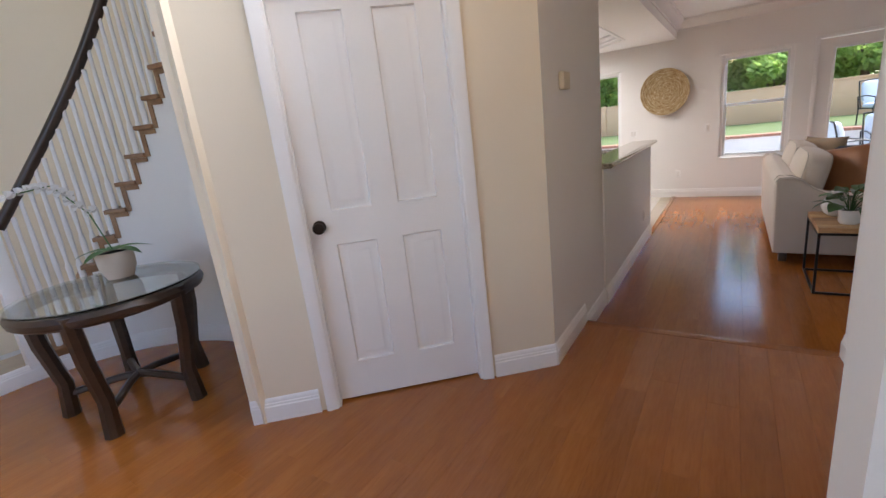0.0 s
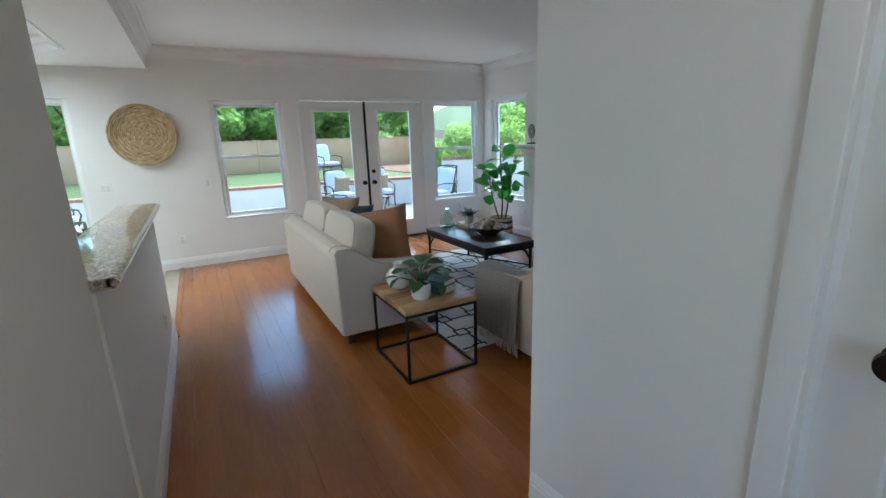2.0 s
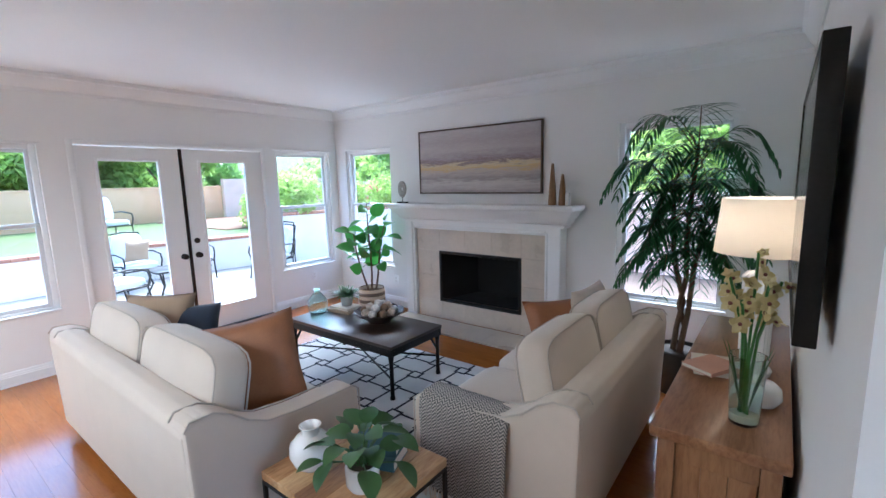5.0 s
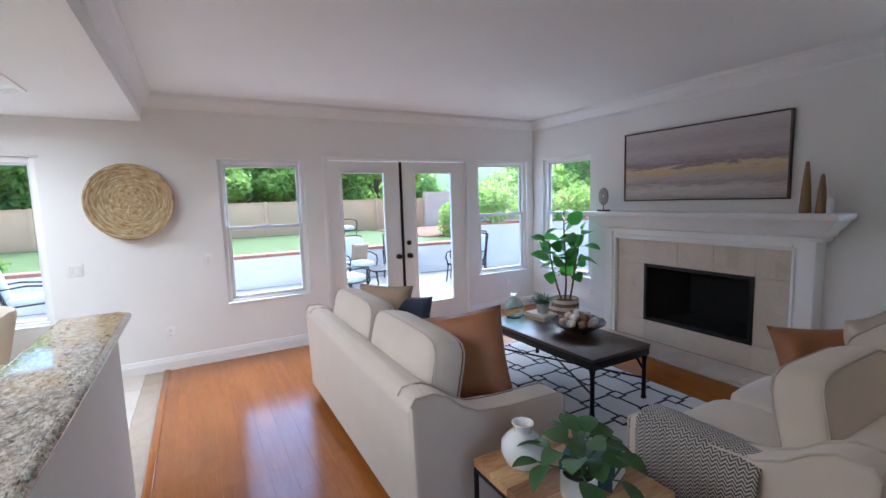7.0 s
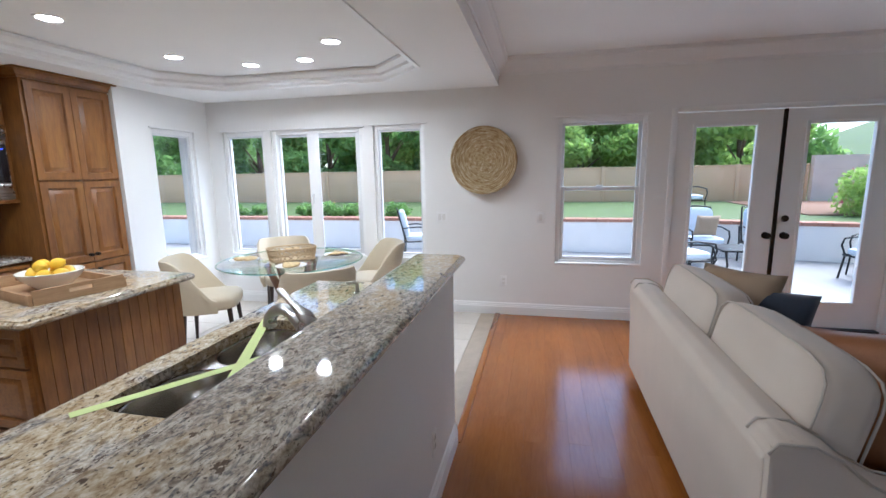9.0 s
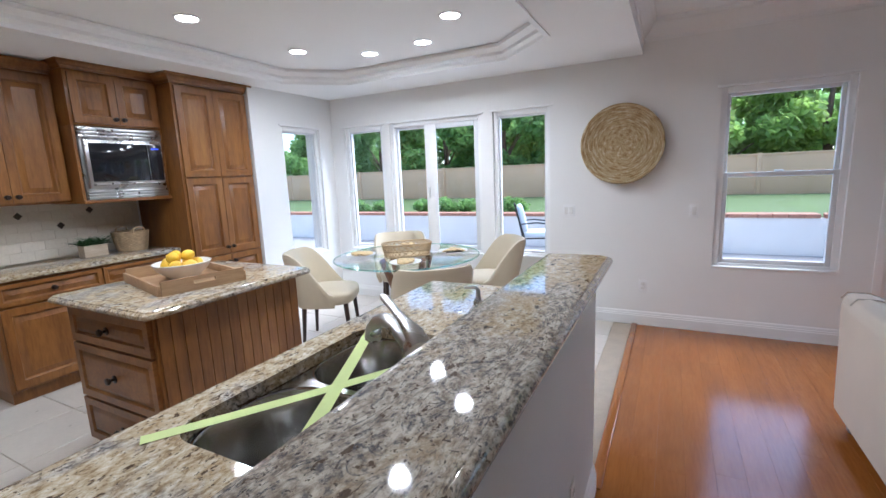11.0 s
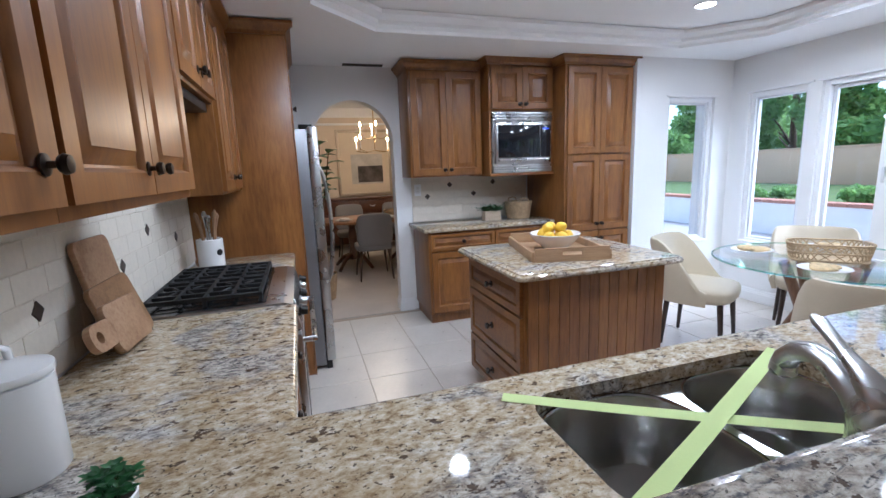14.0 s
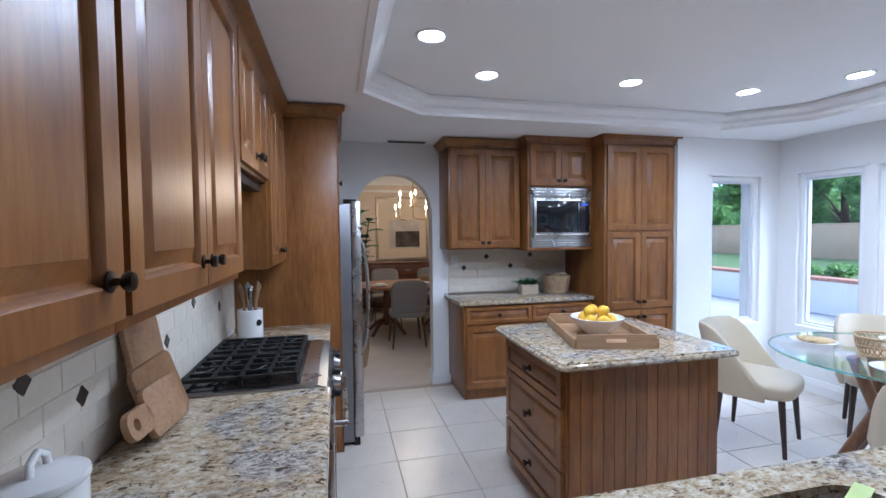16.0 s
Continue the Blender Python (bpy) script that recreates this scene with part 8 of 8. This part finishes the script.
def branch_plant(stems, leaves):
    rng = random.Random(2)
    for k in range(5):
        a = k * 1.3
        pts = [(0, 0, 0.3), (0.05 * math.cos(a), 0.05 * math.sin(a), 0.9), (0.18 * math.cos(a), 0.18 * math.sin(a), 1.55 + 0.1 * k)]
        tube(pts, 0.012, 6, bm=stems, taper=[1.2, 1, 0.5])
        for i in range(9):
            f = 0.35 + 0.65 * i / 8
            p = Vector(pts[1]).lerp(Vector(pts[2]), f)
            t = i * 2.4
            leaf(leaves, p, (math.cos(t), math.sin(t), 0.5), (0, 0, 1), 0.19, 0.13, 0.4, 5)


potted("rubber_plant", -5.45, 4.90, 0, [(0, 0), (0.13, 0), (0.17, 0.3), (0.155, 0.3), (0.15, 0.27), (0, 0.27)], M_WICKER, "dark-leaved rubber plant in a wicker pot", 0.15, 0.28, branch_plant, M_PALM, M_BARK, "wicker pot")

# ---- entry stair ----
CX, CY, RI, RO = -2.6, 1.6, 1.06, 2.0
M_TREAD = wood("tread_wood", (0.17, 0.08, 0.035), (0.28, 0.15, 0.07), (0.36, 0.21, 0.11), 1, 0.4, 0.2, 6, 2)


def arc(r, a0, a1, n=4):
    return [(CX + r * math.cos(radians(a0 + (a1 - a0) * i / n)), CY + r * math.sin(radians(a0 + (a1 - a0) * i / n))) for i in range(n + 1)]


st = thing("staircase", label="curved staircase with wooden treads and white balusters", category="staircase", kind="structure")
for n in range(1, 19):
    a1, a0 = 170 - 6.5 * (n - 1), 170 - 6.5 * n
    z = ENTRY_Z + 0.18 * n
    part("step_wall", prism(arc(RI, a0, a1) + arc(RO, a0, a1)[::-1], ENTRY_Z if n < 17 else z - 0.4, z - 0.03), M_WALL, st)
    t = part("tread", prism(arc(RI - 0.035, a0, a1 + 1.2) + arc(RO, a0, a1 + 1.2)[::-1], z - 0.03, z, bevel=0.006), M_TREAD, st)
    part("riser_trim", prism(arc(RI - 0.012, a1 - 1.6, a1, 2) + arc(RI + 0.02, a1 - 1.6, a1, 2)[::-1], z - 0.21, z - 0.031), M_TREAD, st)
    part("stringer_trim", prism(arc(RI - 0.010, a0, a1 - 1.6, 3) + arc(RI + 0.02, a0, a1 - 1.6, 3)[::-1], z - 0.062, z - 0.031), M_TREAD, st)
    for k in (0.3, 0.8):
        a = radians(a0 + (a1 - a0) * k)
        bx, by = CX + (RI + 0.05) * math.cos(a), CY + (RI + 0.05) * math.sin(a)
        part("baluster", lathe([(0.02, 0), (0.02, 0.18), (0.012, 0.22), (0.018, 0.4), (0.012, 0.80), (0.016, 0.94), (0, 0.94)], 10, m=pose(bx, by, z)), M_TRIM, t)
rail = [(CX + (RI + 0.05) * math.cos(radians(170 - 1.625 * i)), CY + (RI + 0.05) * math.sin(radians(170 - 1.625 * i)), ENTRY_Z + 0.18 * i / 4 + 1.06) for i in range(72)]
part("handrail", tube(rail, 0.034, 10), M_DARKWOOD, st, "dark wooden handrail")
part("newel", box(-0.05, 0.05, -0.05, 0.05, 0, 1.12, 0.008), M_TRIM, st).location = (CX + 1.1 * math.cos(radians(173)), CY + 1.1 * math.sin(radians(173)), ENTRY_Z)
trim("baseboard_stair", arc(RI, 62, 230, 30), BASE, ENTRY_Z, BL, "baseboard")
structure("wall_stair_outer", prism(arc(RO + 0.002, 40, 236, 24) + arc(RO + 0.12, 40, 236, 24)[::-1], ENTRY_Z, 5.0), M_CREAM, "cream painted curved wall along the stair", "wall")
structure("wall_closet_side", box(-1.72, -1.62, 2.07, 3.2, 0, 5.0), M_CREAM, "cream painted wall beside the closet", "wall")


def console_table():
    e = thing("console_table", -2.60, 1.93, ENTRY_Z, 0, "half-round dark wooden console table with a glass top", "table")
    R, H = 0.46, 0.70
    tops = [(R * math.cos(radians(a)), R * math.sin(radians(a))) for a in range(0, 360, 8)]
    part("glass_top", prism(tops, H + 0.012, H + 0.022), glass("console_glass", (0.85, 0.95, 0.92)), e, "clear round glass top")
    part("apron", tube([(0.43 * math.cos(radians(a)), 0.43 * math.sin(radians(a)), H - 0.03) for a in range(0, 360, 10)], 0.04, 8, closed=True), M_DARKWOOD, e)
    for a in (-45, 22, 95, 165, 230):
        c, s = math.cos(radians(a)), math.sin(radians(a))
        part("leg", tube([(0.43 * c, 0.43 * s, H), (0.41 * c, 0.41 * s, 0.45), (0.36 * c, 0.36 * s, 0.2), (0.38 * c, 0.38 * s, 0.0)], 0.042, 8, taper=[1, 1, 0.95, 1.1]), M_DARKWOOD, e)
        part("stretcher", tube([(0.36 * c, 0.36 * s, 0.13), (0.1 * c, 0.1 * s, 0.16), (0, 0, 0.16)], 0.022, 8), M_DARKWOOD, e)


console_table()


def orchid(stems, leaves):
    for a in (0.3, 1.5, 2.7, 3.9, 5.2):
        leaf(leaves, (0, 0, 0.16), (math.cos(a), math.sin(a), 0.35), (0, 0, 1), 0.2, 0.07, 0.45, 6)
    tube([(0, 0, 0.16), (-0.03, -0.05, 0.4), (-0.1, -0.16, 0.58), (-0.16, -0.3, 0.56)], 0.004, 6, bm=stems)


po = potted("potted_orchid", -2.75, 2.05, ENTRY_Z + 0.722, [(0, 0), (0.07, 0), (0.095, 0.06), (0.10, 0.15), (0.09, 0.16), (0.085, 0.14), (0, 0.14)], M_CREAMC, "white orchid in a pale stone pot on the console", 0.088, 0.15, orchid, M_LEAF, pot_label="pale stone pot")
of = bmesh.new()
rng = random.Random(12)
for i in range(12):
    f = i / 11
    c = Vector((-0.03, -0.05, 0.42)).lerp(Vector((-0.16, -0.32, 0.56)), f) + Vector((rng.uniform(-0.03, 0.03), rng.uniform(-0.03, 0.03), 0.08 * math.sin(math.pi * f)))
    for q in range(5):
        t = q * 1.2566
        leaf(of, c, (0.6 * math.cos(t) + 0.4, 0.8 * math.sin(t), math.sin(t) * 0.3 + 0.4 * math.cos(t)), (1, -1, 0.3), 0.04, 0.036, 0.1, 3)
part("petals", of, M_CERAMIC, po, "white orchid petals", 180)

# ---- garden ----
M_HEDGE = leafage("hedge_leaf", (0.14, 0.25, 0.07), (0.31, 0.48, 0.15), 0.6, 0.66)
M_TREE = leafage("tree_leaf", (0.22, 0.34, 0.07), (0.45, 0.60, 0.17), 0.6, 0.66)
M_BRICK = plain("red_garden_brick", (0.36, 0.17, 0.11), 0.85, vary=0.2, scale=6, bumps=0.3)
M_BLOCK = plain("pinkish_block_wall", (0.70, 0.53, 0.43), 0.9, vary=0.08, scale=3, bumps=0.3)


def leaf_cloud(clumps, n, size, seed):
    """Leaf blades scattered round clump centres (x, y, z, radius), as one mesh."""
    rs = np.random.RandomState(seed)
    idx = rs.randint(0, len(clumps), n)
    cl = np.array(clumps)[idx]
    d = rs.normal(size=(n, 3))
    d /= np.linalg.norm(d, axis=1)[:, None]
    p = cl[:, :3] + d * (cl[:, 3] * rs.uniform(0.55, 1.08, n))[:, None] * np.array((1, 1, 0.8))
    a = rs.normal(size=(n, 3)) + d * 0.6
    a /= np.linalg.norm(a, axis=1)[:, None]
    b = np.cross(a, rs.normal(size=(n, 3)))
    b /= np.linalg.norm(b, axis=1)[:, None]
    s = (size * rs.uniform(0.6, 1.3, n))[:, None]
    v = np.stack([p - a * s, p + b * s * 0.45 + d * s * 0.1, p + a * s, p - b * s * 0.45 + d * s * 0.1], axis=1).reshape(-1, 3)
    f = np.arange(n * 4).reshape(-1, 4)
    me = bpy.data.meshes.new("leaves")
    me.from_pydata(v.tolist(), [], f.tolist())
    return me


def tree(x, y, h, r, seed, mat, label, leaves=9500, size=0.15, z=0.5):
    e = thing("tree", x, y, z, 0, label, "tree", "trees behind the fence")
    rng = random.Random(seed)
    tb = tube([(0, 0, -0.2), (0.05, 0.0, h * 0.25), (-0.05, 0.06, h * 0.5), (0.04, 0.0, h * 0.8)], 0.13, 8, taper=[1.3, 1, 0.7, 0.3])
    clumps = []
    for i in range(26):
        a = rng.uniform(0, 6.283)
        f = rng.uniform(0.12, 1.0)
        rr = r * (0.35 + 0.65 * math.sin(math.pi * min(0.95, f * 0.9 + 0.05))) * rng.uniform(0.45, 1.0)
        c = (rr * math.cos(a), rr * math.sin(a), h * f)
        clumps.append((*c, rng.uniform(0.38, 0.75)))
        if i % 3 == 0:
            tube([(0, 0, h * f * 0.5), (c[0] * 0.5, c[1] * 0.5, h * f * 0.8), c], 0.04, 5, bm=tb, taper=[1, 0.7, 0.3])
    part("trunk", tb, M_BARK, e)
    me = leaf_cloud(clumps, leaves, size, seed)
    me.materials.append(mat)
    o = new("crown", me)
    o.parent = e


TREES = [(-15.5, 22.4, 5.2, 2.2), (-12.2, 22.0, 4.6, 2.1), (-9.0, 22.3, 4.9, 2.2), (-6.2, 22.0, 4.4, 1.9), (-3.6, 22.4, 4.8, 2.0), (-1.0, 22.0, 4.3, 1.9), (1.4, 22.2, 4.6, 2.0), (4.0, 22.3, 4.2, 2.0), (7.0, 22.6, 4.6, 2.0)]
for i, (x, y, h, r) in enumerate(TREES):
    light_ = x > -4.5
    tree(x, y, h, r, i + 1, M_TREE if light_ else M_HEDGE, "bright green leafy tree behind the fence" if light_ else "dark green hedge tree behind the fence")
tree(15.0, 17.0, 5.0, 2.6, 31, M_HEDGE, "green tree on the bank beside the block wall", 9000, 0.16)
tree(14.5, 12.5, 5.2, 2.6, 32, M_TREE, "green tree on the bank beside the block wall", 9000, 0.16)
tree(10.6, 5.4, 3.6, 1.5, 33, M_TREE, "green shrub tree behind the side wall", 8000, 0.11, 0.0)
tree(10.8, 8.6, 3.4, 1.5, 34, M_HEDGE, "green shrub tree behind the side wall", 8000, 0.11, 0.0)


def shrub(x, y, z, r, seed, mat, label, n=900, size=0.05, bloom=None):
    e = thing("shrub", x, y, z, 0, label, "shrub", "garden shrubs")
    rng = random.Random(seed)
    cl = [(rng.uniform(-r, r) * 0.7, rng.uniform(-r, r) * 0.6, r * rng.uniform(0.3, 0.9), r * rng.uniform(0.35, 0.55)) for _ in range(9)]
    me = leaf_cloud(cl, n, size, seed)
    me.materials.append(mat)
    o = new("foliage", me)
    o.parent = e
    part("stem", tube([(0, 0, -0.05), (0.02, 0, r * 0.8)], 0.02, 6), M_BARK, e)
    if bloom:
        me = leaf_cloud([(c[0], c[1], c[2] + 0.05, c[3]) for c in cl[:6]], 40, 0.07, seed + 50)
        me.materials.append(bloom)
        o = new("blossom", me)
        o.parent = e


M_ROSE = plain("pink_blossom", (0.65, 0.16, 0.18), 0.6, vary=0.2)
for i, x in enumerate((-7.6, -6.9, -5.6, -5.0, -4.4, -3.9, -3.3)):
    shrub(x, 14.25, 0.5, 0.30, i + 60, M_HEDGE, "low green border shrub above the garden wall")
structure("mulch_bed", box(5.6, 9.5, 15.2, 19.6, 0.40, 0.55, 0.02), plain("brown_mulch", (0.22, 0.115, 0.065), 0.95, vary=0.3, scale=12, bumps=0.6), "brown mulch bed on the lawn", "flower bed")
shrub(6.9, 15.4, 0.55, 0.85, 71, M_TREE, "rose bush with red blossoms in the mulch bed", 2600, 0.055, M_ROSE)
for i, (x, y) in enumerate(((6.2, 12.6), (7.4, 12.4), (8.8, 12.3))):
    shrub(x, y, 0.95, 0.75, 80 + i, M_TREE, "flowering shrub above the high garden wall", 1800, 0.06, M_ROSE if i % 2 else None)


def fence_run(p, q, z0, z1, label, name="fence"):
    d = Vector((q[0] - p[0], q[1] - p[1], 0))
    L = d.length
    e = thing(name, p[0], p[1], 0, math.degrees(math.atan2(d.y, d.x)), label, "fence", kind="structure")
    n = max(1, round(L / 2.0))
    s = L / n
    for i in range(n):
        part("panel", box(i * s + 0.05, (i + 1) * s - 0.05, 0.02, 0.06, z0, z1 - 0.06, 0.004), M_FENCE, e)
        part("post", box(i * s - 0.055, i * s + 0.055, -0.015, 0.095, z0 - 0.1, z1 + 0.02, 0.008), M_FENCE, e)
        part("rail", box(i * s + 0.055, (i + 1) * s - 0.055, 0.0, 0.08, z1 - 0.06, z1, 0.006), M_FENCE, e)
    return e


fence_run((-26, FENCE_Y), (8.0, FENCE_Y), 0.45, 1.66, "tan vinyl panel fence behind the lawn")
fence_run((-26.0, 6.0), (-26.0, FENCE_Y), 0.0, 1.9, "tan vinyl panel fence along the side")
structure("block_wall", box(8.0, 12.5, FENCE_Y - 0.1, FENCE_Y + 0.1, 0.3, 1.9), M_BLOCK, "grey concrete block garden wall", "garden wall")
structure("block_wall_side", box(12.5, 12.7, 3.0, FENCE_Y, -0.1, 1.7), M_BLOCK, "grey concrete block garden wall along the side", "garden wall")
structure("bank", prism([(12.7, -0.2), (30, -0.2), (30, 6.5), (22, 4.8), (12.7, 1.4)], 0, 40, m=Matrix(((1, 0, 0, 0), (0, 0, 1, 0), (0, 1, 0, 0), (0, 0, 0, 1)))), M_LAWN, "green planted bank behind the block wall", "ground")
rng = random.Random(77)
bc = [(rng.uniform(12.9, 20), rng.uniform(3, 26), 0, rng.uniform(0.5, 0.9)) for _ in range(130)]
me = leaf_cloud([(x, y, 1.4 + (x - 12.7) * 0.37, r) for x, y, _, r in bc], 26000, 0.16, 91)
me.materials.append(M_TREE)
o = tagged(new("bank_planting", me), "dense green ground cover on the bank", "ground cover", "", "stuff")
structure("side_yard", box(4.4, 12.5, -6, 9.2, -0.4, -0.12), plain("bare_soil", (0.20, 0.14, 0.10), 0.95, vary=0.2, scale=5, bumps=0.5), "bare brown soil of the side yard", "ground")
structure("block_wall_near", box(8.6, 8.8, -4.0, 8.6, -0.15, 1.35), M_BLOCK, "pinkish concrete block wall beside the side yard", "garden wall")


def cap_run(name, p, q, z, label):
    d = Vector((q[0] - p[0], q[1] - p[1], 0))
    e = thing(name, p[0], p[1], z, math.degrees(math.atan2(d.y, d.x)), label, "wall cap", kind="structure")
    n = int(d.length / 0.21)
    bm = box(0.004, 0.206, -0.03, 0.27, 0.0, 0.065, 0.008, 1)
    me = bpy.data.meshes.new("brick")
    bm.to_mesh(me)
    bm.free()
    me.materials.append(M_BRICK)
    for i in range(n):
        o = new("brick", me)
        o.location = (i * 0.21, 0, 0)
        o.parent = e


def garden_wall(name, p, q, h, label):
    d = Vector((q[0] - p[0], q[1] - p[1], 0))
    b = box(0, d.length, 0, 0.24, -0.12, h)
    o = structure(name, b, M_STUCCO, label, "garden wall")
    o.matrix_basis = pose(p[0], p[1], 0, 0, 0, math.degrees(math.atan2(d.y, d.x)))
    cap_run("brick_cap", p, q, h, "red brick cap on the garden wall")


garden_wall("retaining_wall_1", (-14.0, LAWN_Y), (2.0, LAWN_Y), 0.52, "pale stucco garden wall")
garden_wall("retaining_wall_2", (2.0, LAWN_Y), (5.45, 13.05), 0.52, "pale stucco garden wall")
garden_wall("retaining_wall_3", (5.35, 12.42), (10.5, 11.2), 0.98, "high pale stucco garden wall")


def patio_chair():
    e = thing("patio_chair", 0, 0, 0, 0, "black iron patio armchair with pale blue cushions", "chair", "patio armchairs")
    iron = M_BLACK
    for s in (-1, 1):
        part("arm_frame", tube([(s * 0.29, -0.26, 0.0), (s * 0.29, -0.24, 0.35), (s * 0.29, -0.30, 0.62), (s * 0.29, 0.0, 0.64), (s * 0.29, 0.27, 0.60), (s * 0.29, 0.30, 0.5), (s * 0.29, 0.24, 0.35), (s * 0.29, 0.30, 0.0)], 0.014, 6), iron, e)
        part("back_post", tube([(s * 0.26, -0.22, 0.36), (s * 0.26, -0.32, 0.7), (s * 0.25, -0.38, 0.96)], 0.014, 6), iron, e)
    part("back_rail", tube([(-0.25, -0.38, 0.96), (0, -0.39, 0.98), (0.25, -0.38, 0.96)], 0.014, 6), iron, e)
    part("seat_frame", tube([(-0.29, -0.24, 0.36), (0.29, -0.24, 0.36), (0.29, 0.27, 0.36), (-0.29, 0.27, 0.36)], 0.014, 6, closed=True), iron, e)
    fab = plain("pale_blue_canvas", (0.52, 0.57, 0.62), 0.9, vary=0.05, grain=300)
    c = cushion(0.54, 0.52, 0.11, 5, 5, 0.15, 1)
    bmesh.ops.transform(c, matrix=pose(0, 0.02, 0.42), verts=c.verts)
    part("seat_cushion", c, fab, e)
    c = cushion(0.50, 0.52, 0.11, 5, 5, 0.15, 2)
    bmesh.ops.transform(c, matrix=pose(0, -0.25, 0.70, 102), verts=c.verts)
    part("back_cushion", c, fab, e)
    return e


pc = patio_chair()
pspots = [(2.05, 11.25, -75), (2.78, 12.75, 185), (3.72, 12.75, 175), (4.65, 11.55, 95), (5.0, 12.0, 120), (-2.35, 12.6, -70), (3.1, 15.0, 200)]
pc.matrix_basis = pose(pspots[0][0], pspots[0][1], -0.10, 0, 0, pspots[0][2])
for x, y, r in pspots[1:]:
    copy_thing(pc, pose(x, y, 0.52 if y > 14 else -0.10, 0, 0, r))
pt2 = thing("patio_table", 3.05, 11.75, -0.10, 0, "low black iron patio table", "table")
part("tabletop", prism(rounded(-0.42, 0.42, -0.32, 0.32, 0.05), 0.42, 0.45, bevel=0.005), M_BLACK, pt2)
for x in (-0.36, 0.36):
    for y in (-0.26, 0.26):
        part("leg", tube([(x, y, 0.42), (x * 0.85, y * 0.85, 0.2), (x * 1.1, y * 1.1, 0)], 0.015, 6), M_BLACK, pt2)
for x, y, r, c in ((2.78, 12.62, 185, M_KHAKI), (3.72, 12.62, 175, M_KHAKI)):
    o = tagged(link_mesh("outdoor_pillow", pillow(0.38, 0.13, 4), c, None, "", 180), "tan outdoor pillow on the patio chair", "pillow", "outdoor pillows")
    o.matrix_basis = pose(x, y, 0.58, 72, 0, r)
rng = random.Random(41)
me = leaf_cloud([(rng.uniform(-24, 12), rng.uniform(25.5, 28), rng.uniform(0.8, 3.4), rng.uniform(0.7, 1.2)) for _ in range(150)], 26000, 0.24, 92)
me.materials.append(M_HEDGE)
tagged(new("far_woods", me), "dense dark green trees beyond the garden", "woods", "", "stuff")
structure("ground_far", box(-140, 140, 60, 400, -1.2, -0.7), M_LAWN, "green ground running to the horizon", "ground")
